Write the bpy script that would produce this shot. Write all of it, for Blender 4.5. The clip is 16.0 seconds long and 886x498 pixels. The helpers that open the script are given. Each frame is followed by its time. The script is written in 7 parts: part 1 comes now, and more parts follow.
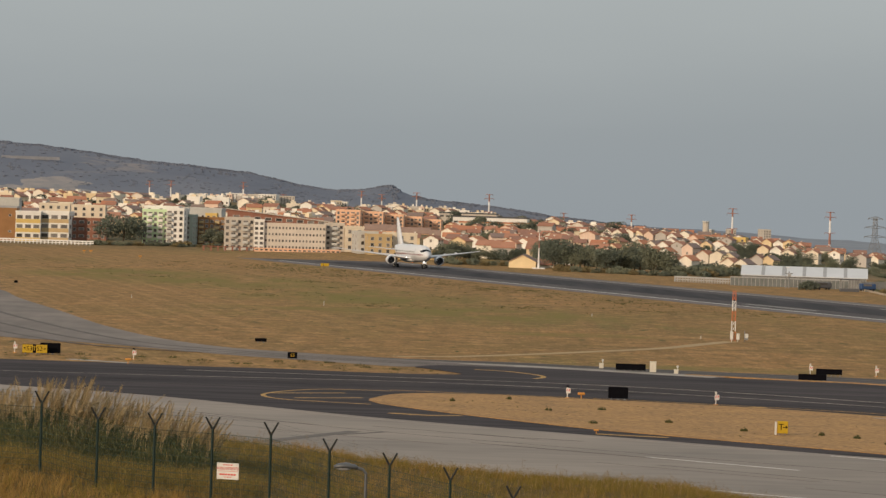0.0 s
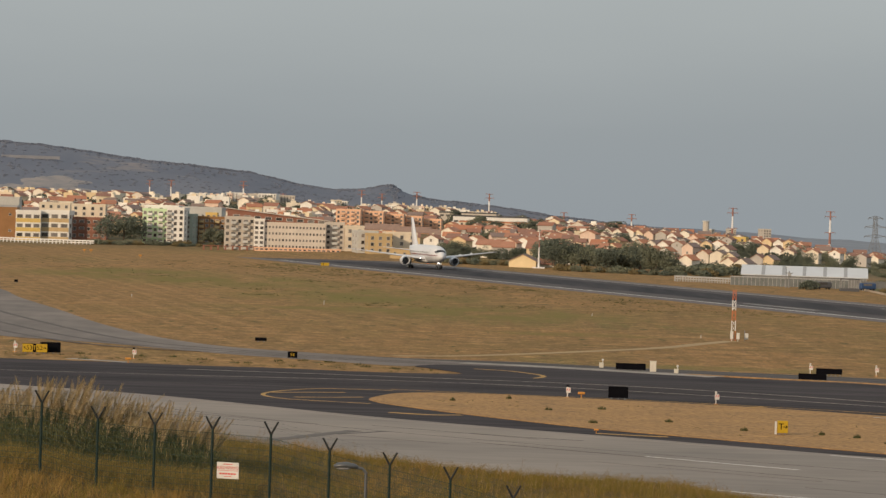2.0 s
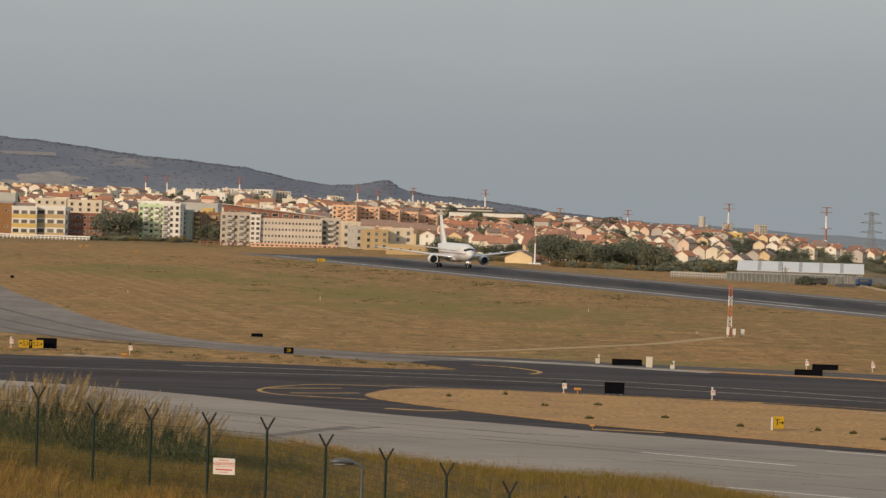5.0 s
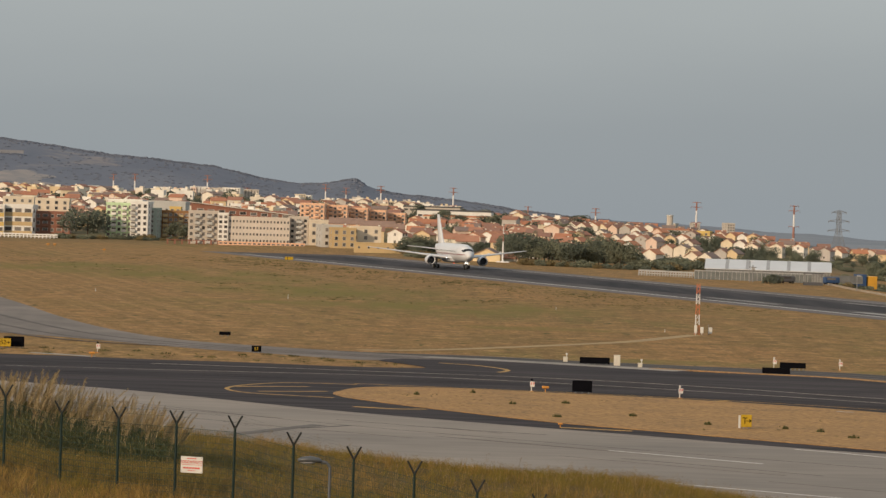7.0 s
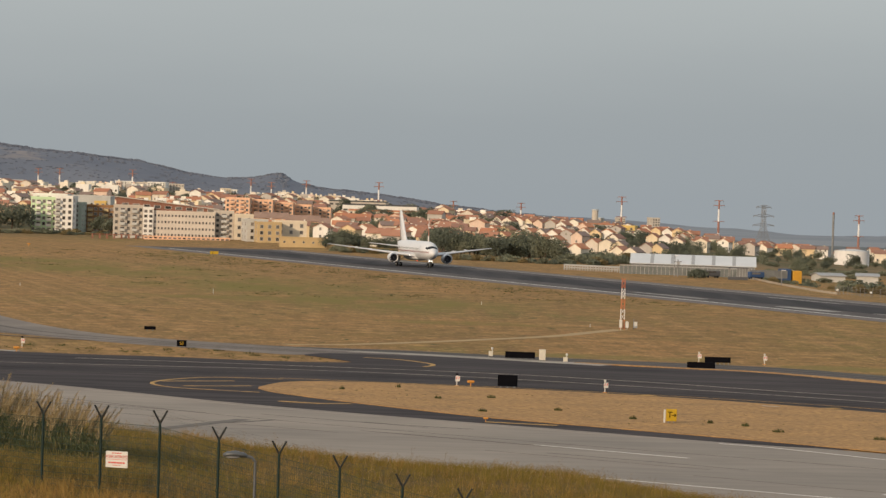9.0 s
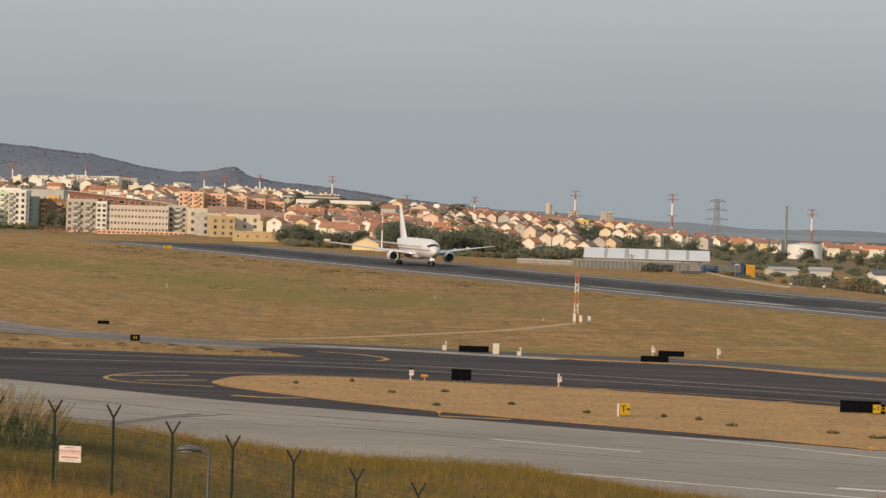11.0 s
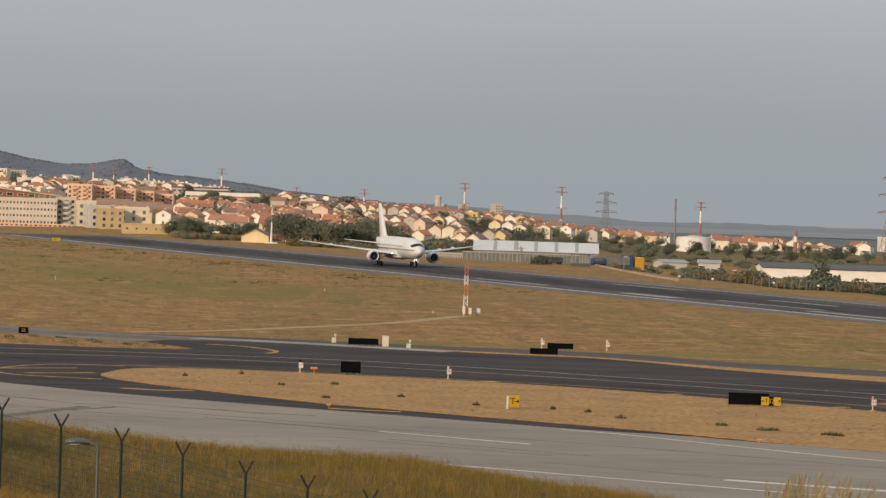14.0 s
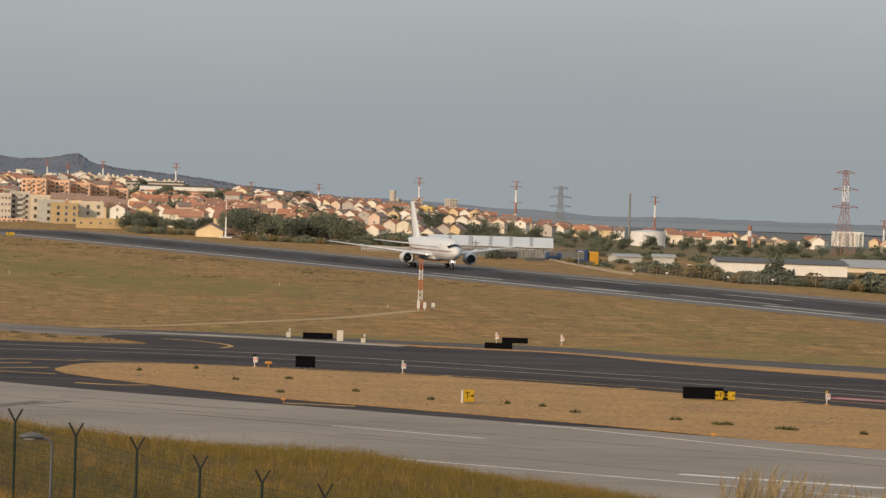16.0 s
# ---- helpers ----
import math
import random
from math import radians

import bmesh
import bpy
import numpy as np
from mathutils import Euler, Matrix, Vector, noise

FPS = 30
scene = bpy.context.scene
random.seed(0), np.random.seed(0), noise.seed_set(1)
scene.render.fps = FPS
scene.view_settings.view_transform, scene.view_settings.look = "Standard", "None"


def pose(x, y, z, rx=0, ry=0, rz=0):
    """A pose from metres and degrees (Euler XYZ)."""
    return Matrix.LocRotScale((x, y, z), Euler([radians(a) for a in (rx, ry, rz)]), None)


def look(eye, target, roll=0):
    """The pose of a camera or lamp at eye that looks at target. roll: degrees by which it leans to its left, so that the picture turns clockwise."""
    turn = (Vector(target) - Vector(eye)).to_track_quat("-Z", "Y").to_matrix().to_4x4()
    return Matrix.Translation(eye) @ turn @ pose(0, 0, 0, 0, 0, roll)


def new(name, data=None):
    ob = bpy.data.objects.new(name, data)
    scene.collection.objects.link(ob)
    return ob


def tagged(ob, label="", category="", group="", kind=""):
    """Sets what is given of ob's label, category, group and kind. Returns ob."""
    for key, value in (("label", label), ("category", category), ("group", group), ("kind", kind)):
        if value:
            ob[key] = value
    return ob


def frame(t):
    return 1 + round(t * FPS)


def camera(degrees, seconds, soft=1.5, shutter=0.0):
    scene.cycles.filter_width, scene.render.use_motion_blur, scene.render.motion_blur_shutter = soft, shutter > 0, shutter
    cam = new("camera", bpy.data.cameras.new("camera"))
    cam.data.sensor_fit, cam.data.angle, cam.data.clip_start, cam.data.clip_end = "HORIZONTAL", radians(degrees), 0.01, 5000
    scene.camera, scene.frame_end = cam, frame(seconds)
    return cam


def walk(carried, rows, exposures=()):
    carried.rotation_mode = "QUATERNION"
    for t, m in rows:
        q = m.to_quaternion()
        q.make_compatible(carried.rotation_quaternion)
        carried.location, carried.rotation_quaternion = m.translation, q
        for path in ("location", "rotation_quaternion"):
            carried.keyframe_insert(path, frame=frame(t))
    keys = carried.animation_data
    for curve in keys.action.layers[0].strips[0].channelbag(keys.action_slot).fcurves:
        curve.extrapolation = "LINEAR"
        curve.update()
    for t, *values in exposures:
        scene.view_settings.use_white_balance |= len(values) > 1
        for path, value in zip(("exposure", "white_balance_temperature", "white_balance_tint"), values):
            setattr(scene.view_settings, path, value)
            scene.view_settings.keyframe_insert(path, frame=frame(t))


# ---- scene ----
cam = camera(13.755, 16.0, soft=1.4)
EYE = (0.0, 0.0, 20.7)
TURNS = [
    (0.0, 89.299, -1.800, 0.022),
    (0.5, 89.297, -1.816, 0.022),
    (1.0, 89.295, -1.791, 0.022),
    (1.5, 89.291, -1.815, 0.023),
    (2.0, 89.290, -1.821, 0.024),
    (2.5, 89.286, -1.795, 0.023),
    (3.0, 89.284, -1.809, 0.024),
    (3.5, 89.285, -1.798, 0.023),
    (6.0, 89.198, -1.847, -0.206),
    (6.5, 89.209, -1.833, -0.385),
    (7.0, 89.216, -1.834, -0.537),
    (7.5, 89.227, -1.836, -0.750),
    (8.0, 89.217, -1.871, -1.230),
    (8.5, 89.184, -1.870, -1.452),
    (9.0, 89.167, -1.866, -1.700),
    (11.5, 89.080, -1.873, -2.675),
    (12.0, 89.061, -1.902, -2.987),
    (12.5, 89.040, -1.885, -3.223),
    (13.0, 89.028, -1.896, -3.432),
    (13.5, 89.049, -1.915, -3.770),
    (14.0, 89.037, -1.903, -4.147),
    (14.5, 89.011, -1.888, -4.334),
    (15.0, 88.991, -1.911, -4.578),
    (15.5, 88.974, -1.892, -4.818),
    (16.0, 88.974, -1.908, -4.856),
]
walk(cam, [(t, pose(*EYE, rx, ry, rz)) for t, rx, ry, rz in TURNS],
     exposures=[(0.0, 0.04), (7.5, 0.04), (8.5, 0.10), (9.0, 0.17), (11.5, 0.24), (13.0, 0.20), (16.0, 0.15)])

# ---- light: a low warm sun behind the camera's left, a thin grey veil of haze over the sky ----
SUN_ELEVATION, SUN_AZIMUTH = 17.0, 218.0   # degrees; the azimuth counts clockwise from the camera's first heading
world = bpy.data.worlds.new("world")
scene.world = world
world.use_nodes = True
wn, wl = world.node_tree.nodes, world.node_tree.links
wn.clear()
w_out = wn.new("ShaderNodeOutputWorld")
w_bg = wn.new("ShaderNodeBackground")
w_bg.inputs["Strength"].default_value = 1.12
w_sky = wn.new("ShaderNodeTexSky")
w_sky.sky_type, w_sky.sun_disc = "NISHITA", False
w_sky.sun_elevation, w_sky.sun_rotation = radians(SUN_ELEVATION), radians(SUN_AZIMUTH)
w_sky.air_density, w_sky.dust_density, w_sky.ozone_density = 1.0, 4.0, 1.5
w_tex = wn.new("ShaderNodeTexCoord")
w_sep = wn.new("ShaderNodeSeparateXYZ")
w_ramp = wn.new("ShaderNodeValToRGB")
w_noise = wn.new("ShaderNodeTexNoise")
w_map = wn.new("ShaderNodeMapping")
w_add = wn.new("ShaderNodeMath")
w_mix = wn.new("ShaderNodeMixRGB")
w_scale = wn.new("ShaderNodeMixRGB")
w_map.inputs["Scale"].default_value = (5.0, 5.0, 22.0)
w_noise.inputs["Scale"].default_value, w_noise.inputs["Detail"].default_value = 1.3, 4.0
w_add.operation = "MULTIPLY_ADD"
w_add.inputs[1].default_value = 0.022
w_ramp.color_ramp.elements[0].position, w_ramp.color_ramp.elements[0].color = 0.0, (0.272, 0.300, 0.320, 1)
w_ramp.color_ramp.elements[1].position, w_ramp.color_ramp.elements[1].color = 0.30, (0.50, 0.53, 0.54, 1)
for pos, col in ((0.022, (0.285, 0.312, 0.326, 1)), (0.05, (0.345, 0.372, 0.378, 1)), (0.085, (0.40, 0.43, 0.432, 1))):
    e = w_ramp.color_ramp.elements.new(pos)
    e.color = col
w_scale.blend_type = "MULTIPLY"
w_scale.inputs[0].default_value = 1.0
w_scale.inputs[2].default_value = (0.1, 0.1, 0.1, 1)
w_mix.inputs[0].default_value = 0.93      # how much of the blue the veil hides
wl.new(w_tex.outputs["Generated"], w_sep.inputs[0])
wl.new(w_tex.outputs["Generated"], w_map.inputs["Vector"])
wl.new(w_map.outputs[0], w_noise.inputs["Vector"])
wl.new(w_noise.outputs["Fac"], w_add.inputs[0])
wl.new(w_sep.outputs["Z"], w_add.inputs[2])
w_shift = wn.new("ShaderNodeMath")
w_shift.operation = "SUBTRACT"
w_shift.inputs[1].default_value = 0.011
wl.new(w_add.outputs[0], w_shift.inputs[0])
wl.new(w_shift.outputs[0], w_ramp.inputs["Fac"])
wl.new(w_sky.outputs[0], w_scale.inputs[1])
wl.new(w_scale.outputs[0], w_mix.inputs[1])
wl.new(w_ramp.outputs[0], w_mix.inputs[2])
wl.new(w_mix.outputs[0], w_bg.inputs["Color"])
wl.new(w_bg.outputs[0], w_out.inputs["Surface"])
sun_data = bpy.data.lights.new("sun", "SUN")
sun_data.energy, sun_data.angle, sun_data.color = 2.9, radians(1.5), (1.0, 0.765, 0.53)
sun = new("sun", sun_data)
sa, se = radians(SUN_AZIMUTH), radians(SUN_ELEVATION)
sun_way = Vector((math.sin(sa) * math.cos(se), math.cos(sa) * math.cos(se), math.sin(se)))
sun.matrix_world = look(tuple(sun_way * 300), (0, 0, 0))


# ---- materials ----
def mat(name, color, rough=0.8, metal=0.0, vary=0.15, size=1.0, fine=0.0, fine_size=0.0, bump=0.0, other=None, per_object=0.0, glow=None, glow_power=0.0, stretch=(1, 1, 1), gloss=0.3):
    """A surface with large stains (size, metres), fine grain (fine_size) and relief; other: a second colour that the stains bring in."""
    m = bpy.data.materials.new(name)
    m.use_nodes = True
    n, l = m.node_tree.nodes, m.node_tree.links
    b = n["Principled BSDF"]
    b.inputs["Roughness"].default_value, b.inputs["Metallic"].default_value = rough, metal
    b.inputs["Specular IOR Level"].default_value = gloss
    geo = n.new("ShaderNodeNewGeometry")
    mp = n.new("ShaderNodeMapping")
    mp.inputs["Scale"].default_value = stretch
    l.new(geo.outputs["Position"], mp.inputs["Vector"])
    big = n.new("ShaderNodeTexNoise")
    big.inputs["Scale"].default_value, big.inputs["Detail"].default_value, big.inputs["Roughness"].default_value = 1.0 / size, 5.0, 0.6
    l.new(mp.outputs[0], big.inputs["Vector"])
    ramp = n.new("ShaderNodeMapRange")
    ramp.inputs["From Min"].default_value, ramp.inputs["From Max"].default_value = 0.3, 0.7
    l.new(big.outputs["Fac"], ramp.inputs["Value"])
    dark = other or tuple(c * (1 - vary) for c in color)
    mix = n.new("ShaderNodeMixRGB")
    mix.inputs[1].default_value, mix.inputs[2].default_value = (*color, 1), (*dark, 1)
    l.new(ramp.outputs[0], mix.inputs[0])
    last = mix.outputs[0]
    if fine:
        grain = n.new("ShaderNodeTexNoise")
        grain.inputs["Scale"].default_value, grain.inputs["Detail"].default_value = 1.0 / fine_size, 3.0
        l.new(mp.outputs[0], grain.inputs["Vector"])
        gr = n.new("ShaderNodeMapRange")
        gr.inputs["From Min"].default_value, gr.inputs["From Max"].default_value = 0.3, 0.7
        gr.inputs["To Min"].default_value, gr.inputs["To Max"].default_value = 1 - fine, 1 + fine
        l.new(grain.outputs["Fac"], gr.inputs["Value"])
        mul = n.new("ShaderNodeMixRGB")
        mul.blend_type = "MULTIPLY"
        mul.inputs[0].default_value = 1.0
        l.new(last, mul.inputs[1])
        l.new(gr.outputs[0], mul.inputs[2])
        last = mul.outputs[0]
        if bump:
            bp = n.new("ShaderNodeBump")
            bp.inputs["Strength"].default_value, bp.inputs["Distance"].default_value = bump, fine_size * 0.3
            l.new(grain.outputs["Fac"], bp.inputs["Height"])
            l.new(bp.outputs[0], b.inputs["Normal"])
    if per_object:
        info = n.new("ShaderNodeObjectInfo")
        pr = n.new("ShaderNodeMapRange")
        pr.inputs["To Min"].default_value, pr.inputs["To Max"].default_value = 1 - per_object, 1 + per_object
        l.new(info.outputs["Random"], pr.inputs["Value"])
        mul = n.new("ShaderNodeMixRGB")
        mul.blend_type = "MULTIPLY"
        mul.inputs[0].default_value = 1.0
        l.new(last, mul.inputs[1])
        l.new(pr.outputs[0], mul.inputs[2])
        last = mul.outputs[0]
    l.new(last, b.inputs["Base Color"])
    if glow:
        b.inputs["Emission Color"].default_value, b.inputs["Emission Strength"].default_value = (*glow, 1), glow_power
    return m


M_GRASS_DRY = mat("dry_grass", (0.385, 0.214, 0.076), 0.95, vary=0.22, size=2.2, fine=0.42, fine_size=0.16, other=(0.270, 0.156, 0.062), stretch=(0.30, 0.36, 1))
M_CONCRETE = mat("concrete_apron", (0.285, 0.240, 0.198), 0.85, vary=0.24, size=9.0, fine=0.10, fine_size=1.1, other=(0.195, 0.168, 0.143), stretch=(0.16, 0.45, 1))
M_ASPHALT = mat("taxiway_asphalt", (0.0245, 0.0205, 0.0225), 0.9, vary=0.25, size=4.0, fine=0.38, fine_size=0.7, other=(0.062, 0.051, 0.051), stretch=(0.05, 0.42, 1), gloss=0.12)
M_TAXI_GREY = mat("worn_taxiway", (0.215, 0.180, 0.152), 0.85, vary=0.40, size=12.0, fine=0.16, fine_size=2.0, other=(0.125, 0.104, 0.090), stretch=(0.5, 0.16, 1))
M_TAXI_DARK = mat("dark_worn_taxiway", (0.088, 0.076, 0.070), 0.85, vary=0.3, size=10.0, fine=0.15, fine_size=1.6, other=(0.052, 0.046, 0.045), stretch=(0.08, 0.4, 1), gloss=0.15)
M_SHOULDER = mat("runway_shoulder", (0.15, 0.13, 0.12), 0.85, vary=0.25, size=14.0, fine=0.08, fine_size=2.0)
M_RUNWAY = mat("runway_asphalt", (0.060, 0.052, 0.053), 0.85, vary=0.2, size=7.0, fine=0.15, fine_size=2.0, other=(0.100, 0.087, 0.084), stretch=(0.5, 0.06, 1), gloss=0.15)
M_RUBBER = mat("tyre_marked_asphalt", (0.017, 0.0155, 0.018), 0.85, vary=0.2, size=5.0, fine=0.2, fine_size=1.5, other=(0.052, 0.046, 0.047), stretch=(0.6, 0.03, 1), gloss=0.15)
M_WHITE_LINE = mat("white_marking", (0.42, 0.40, 0.37), 0.8, vary=0.45, size=3.0)
M_EDGE_LINE = mat("runway_edge_paint", (0.62, 0.60, 0.57), 0.8, vary=0.25, size=6.0)
M_YELLOW_LINE = mat("yellow_marking", (0.50, 0.30, 0.085), 0.8, vary=0.45, size=3.0)
M_FADED_LINE = mat("faded_marking", (0.36, 0.32, 0.275), 0.85, vary=0.4, size=5.0)
M_RED_LINE = mat("red_marking", (0.38, 0.10, 0.10), 0.8, vary=0.25, size=3.0)


# ---- building helpers ----
def part(name, bm, material, parent=None, label=""):
    me = bpy.data.meshes.new(name)
    bm.normal_update()
    bm.to_mesh(me)
    bm.free()
    me.materials.append(material)
    ob = new(name, me)
    if parent:
        ob.parent = parent
    if label:
        ob["label"] = label
    return ob


def raw(name, verts, faces, material, parent=None, label="", smooth=False):
    me = bpy.data.meshes.new(name)
    me.from_pydata(verts, [], faces)
    me.materials.append(material)
    me.update()
    if smooth:
        me.polygons.foreach_set("use_smooth", [True] * len(me.polygons))
    ob = new(name, me)
    if parent:
        ob.parent = parent
    if label:
        ob["label"] = label
    return ob


def shared(name, mesh, parent, m):
    """A further object on a mesh that others use too."""
    ob = new(name, mesh)
    ob.parent = parent
    ob.matrix_basis = m
    return ob


def smooth(ob):
    ob.data.polygons.foreach_set("use_smooth", [True] * len(ob.data.polygons))
    return ob


def box(bm, cx, cy, cz, sx, sy, sz, turn=0.0, bevel=0.0):
    made = bmesh.ops.create_cube(bm, size=1.0, matrix=pose(cx, cy, cz, 0, 0, turn) @ Matrix.Diagonal((sx, sy, sz, 1)))
    if bevel:
        edges = {e for v in made["verts"] for e in v.link_edges}
        bmesh.ops.bevel(bm, geom=list(edges), offset=bevel, segments=1, affect="EDGES", profile=0.5)
    return bm


def tube(bm, a, b, r0, r1=None, sides=8):
    a, b = Vector(a), Vector(b)
    way = b - a
    m = Matrix.Translation((a + b) / 2) @ way.to_track_quat("Z", "Y").to_matrix().to_4x4()
    bmesh.ops.create_cone(bm, cap_ends=True, segments=sides, radius1=r0, radius2=r0 if r1 is None else r1, depth=way.length, matrix=m)
    return bm


def empty(name, m=None):
    ob = new(name)
    ob.empty_display_size = 0.2
    if m is not None:
        ob.matrix_basis = m
    return ob


def sstep(a, b, v):
    t = min(1.0, max(0.0, (v - a) / (b - a)))
    return t * t * (3 - 2 * t)


def lerp_table(table, v):
    if v <= table[0][0]:
        return table[0][1]
    for (a, p), (b, q) in zip(table, table[1:]):
        if v <= b:
            return p + (q - p) * (v - a) / (b - a)
    return table[-1][1]


# ---- the lie of the land: a bank under the camera, the flat airfield, the town's slope, far hills ----
EDGE = [(-0.30, 1520), (-0.12, 1490), (0.0, 1270), (0.07, 1140), (0.105, 1060), (0.12, 1004), (0.144, 905), (0.166, 845), (0.209, 785), (0.35, 640)]      # where the airfield ends, by bearing
TOWN = [(-0.30, 24), (-0.12, 20), (-0.06, 19), (0.0, 12), (0.033, 7), (0.064, 3), (0.095, -4), (0.14, -8), (0.2, -10), (0.35, -11)]   # height 2.8 km out
HILL = [(-0.40, 96), (-0.20, 90), (-0.12, 80), (-0.105, 75), (-0.09, 67), (-0.068, 58), (-0.053, 52), (-0.041, 41), (-0.03, 35), (-0.022, 37), (-0.0145, 42), (-0.0105, 31),
        (-0.004, 27), (0.013, 22), (0.0225, 17), (0.03, 11), (0.045, 7), (0.07, 3), (0.1, -4), (0.13, -8), (0.2, -9.5), (0.4, -11)]   # skyline, 4.3 km out


TERRACES = [(1250, 0.0), (1360, -1.6), (1500, -3.6), (1640, -2.4), (1790, -0.6), (1960, 2.2), (2200, 1.5), (2600, 0.0)]     # the short steep slope of the terraced streets
SKYLINE = [(-0.13, 0.0008), (-0.06, 0.0008), (-0.02, -0.0008), (0.0, -0.0016), (0.015, -0.0026), (0.06, -0.0043), (0.1, -0.0062), (0.27, -0.0062)]   # slope from the eye's height to the town's roof tops, by bearing from the camera


def land(x, y):
    if y < 240:
        bench = 9.7 - 0.1 * (min(x, 3) + 4) - 0.04 * max(0.0, x - 3) - 0.1 * max(0.0, x - 11)
        bench = max(4.0, min(13.0, bench)) * (1 - sstep(152, 236, y))
        bench += 9.0 * (1 - sstep(8, 92, y))
        return bench + 0.25 * noise.noise((x * 0.15, y * 0.1, 0)) * (1 - sstep(200, 236, y))
    az = x / y
    edge = lerp_table(EDGE, az)
    if y <= edge:
        return 0.0
    rise = lerp_table(TOWN, az)
    z = rise * min(1.0, (y - edge) / (2800 - edge))
    z -= 3.2 * sstep(0.095, 0.13, az) * sstep(edge, edge + 110, y)
    z += 1.2 * noise.noise((x * 0.006, y * 0.006, 1)) * sstep(edge, edge + 200, y)
    z += lerp_table(TERRACES, y) * sstep(0.03, 0.046, az) * (1 - sstep(0.092, 0.108, az))
    if y > 2800:
        top = lerp_table(HILL, az)
        low = min(rise, -12.0 if az > 0.09 else rise - 8)
        k = sstep(3500, 4300, y)
        z = rise - 3.2 * sstep(0.095, 0.13, az)
        z += (low - z) * sstep(2800, 3300, y)
        z = z + (top - 3.0 - z) * k
        z += 3.0 * (noise.noise((x * 0.012, y * 0.006, 2)) + 0.5 * noise.noise((x * 0.05, y * 0.03, 3))) * k
        if y > 4300:
            z -= (y - 4300) * 0.05
    return z


def land_material():
    """Dry mown grass with mowing streaks, greener patches; scrub under the town; wooded hills far off, haze painted
    into their colour.
    """
    m = bpy.data.materials.new("ground_cover")
    m.use_nodes = True
    n, l = m.node_tree.nodes, m.node_tree.links
    b = n["Principled BSDF"]
    b.inputs["Roughness"].default_value = 0.95
    b.inputs["Specular IOR Level"].default_value = 0.1
    geo = n.new("ShaderNodeNewGeometry")

    def noisy(scale, sx, sy, detail=4.0, lo=0.35, hi=0.65, turn=0.0):
        mp = n.new("ShaderNodeMapping")
        mp.inputs["Scale"].default_value = (scale * sx, scale * sy, scale)
        mp.inputs["Rotation"].default_value = (0, 0, radians(turn))
        l.new(geo.outputs["Position"], mp.inputs["Vector"])
        t = n.new("ShaderNodeTexNoise")
        t.inputs["Scale"].default_value, t.inputs["Detail"].default_value, t.inputs["Roughness"].default_value = 1.0, detail, 0.62
        l.new(mp.outputs[0], t.inputs["Vector"])
        r = n.new("ShaderNodeMapRange")
        r.inputs["From Min"].default_value, r.inputs["From Max"].default_value = lo, hi
        l.new(t.outputs["Fac"], r.inputs["Value"])
        return r.outputs[0]

    def blend(fac, a, c):
        x = n.new("ShaderNodeMixRGB")
        l.new(fac, x.inputs[0]) if not isinstance(fac, float) else None
        for i, v in ((1, a), (2, c)):
            if isinstance(v, tuple):
                x.inputs[i].default_value = (*v, 1)
            else:
                l.new(v, x.inputs[i])
        return x.outputs[0]

    def patch(x, y, rx, ry):
        """A greener stretch of meadow with a ragged edge."""
        mp = n.new("ShaderNodeMapping")
        mp.vector_type = 'TEXTURE'
        mp.inputs["Location"].default_value = (x, y, 0)
        mp.inputs["Scale"].default_value = (rx, ry, 1000.0)
        l.new(geo.outputs["Position"], mp.inputs["Vector"])
        far = n.new("ShaderNodeVectorMath")
        far.operation = 'LENGTH'
        l.new(mp.outputs[0], far.inputs[0])
        near = n.new("ShaderNodeMapRange")
        near.inputs["From Min"].default_value, near.inputs["From Max"].default_value = 1.15, 0.45
        l.new(far.outputs["Value"], near.inputs["Value"])
        both = n.new("ShaderNodeMath")
        both.operation = 'MULTIPLY'
        l.new(near.outputs[0], both.inputs[0])
        l.new(noisy(0.05, 1.5, 0.35, 5.0, 0.36, 0.58), both.inputs[1])
        return both.outputs[0]

    def between(lo, hi):
        sep = n.new("ShaderNodeSeparateXYZ")
        l.new(geo.outputs["Position"], sep.inputs[0])
        r = n.new("ShaderNodeMapRange")
        r.inputs["From Min"].default_value, r.inputs["From Max"].default_value = lo, hi
        l.new(sep.outputs["Y"], r.inputs["Value"])
        return r.outputs[0]

    straw = blend(noisy(0.010, 1, 0.7), (0.352, 0.188, 0.072), (0.252, 0.146, 0.056))
    green = blend(noisy(0.014, 1.2, 0.42, 5.0, 0.49, 0.64), straw, (0.182, 0.146, 0.043))
    for px, py, rx, ry in ((-82, 955, 30, 75), (-50, 900, 32, 85), (-18, 800, 30, 100), (10, 700, 38, 80), (50, 650, 45, 35)):
        green = blend(patch(px, py, rx, ry), green, (0.150, 0.134, 0.040))
    green = blend(noisy(1.0, 0.40, 0.009, 3.0, 0.44, 0.68, -9.0), green, (0.227, 0.136, 0.050))
    green = blend(noisy(1.0, 0.11, 0.006, 3.0, 0.58, 0.74, -12.0), green, (0.412, 0.236, 0.098))
    mown = blend(noisy(1.0, 0.03, 0.09, 3.0, 0.46, 0.68, 6.0), green, (0.185, 0.120, 0.044))
    pale = blend(noisy(1.0, 0.05, 0.07, 3.0, 0.58, 0.80, 14.0), mown, (0.412, 0.241, 0.095))
    frame_of = n.new("ShaderNodeMapping")
    frame_of.vector_type = 'TEXTURE'
    frame_of.inputs["Rotation"].default_value = (0, 0, radians(11.0))
    frame_of.inputs["Scale"].default_value = (2.0, 260.0, 1.0)
    l.new(geo.outputs["Position"], frame_of.inputs["Vector"])
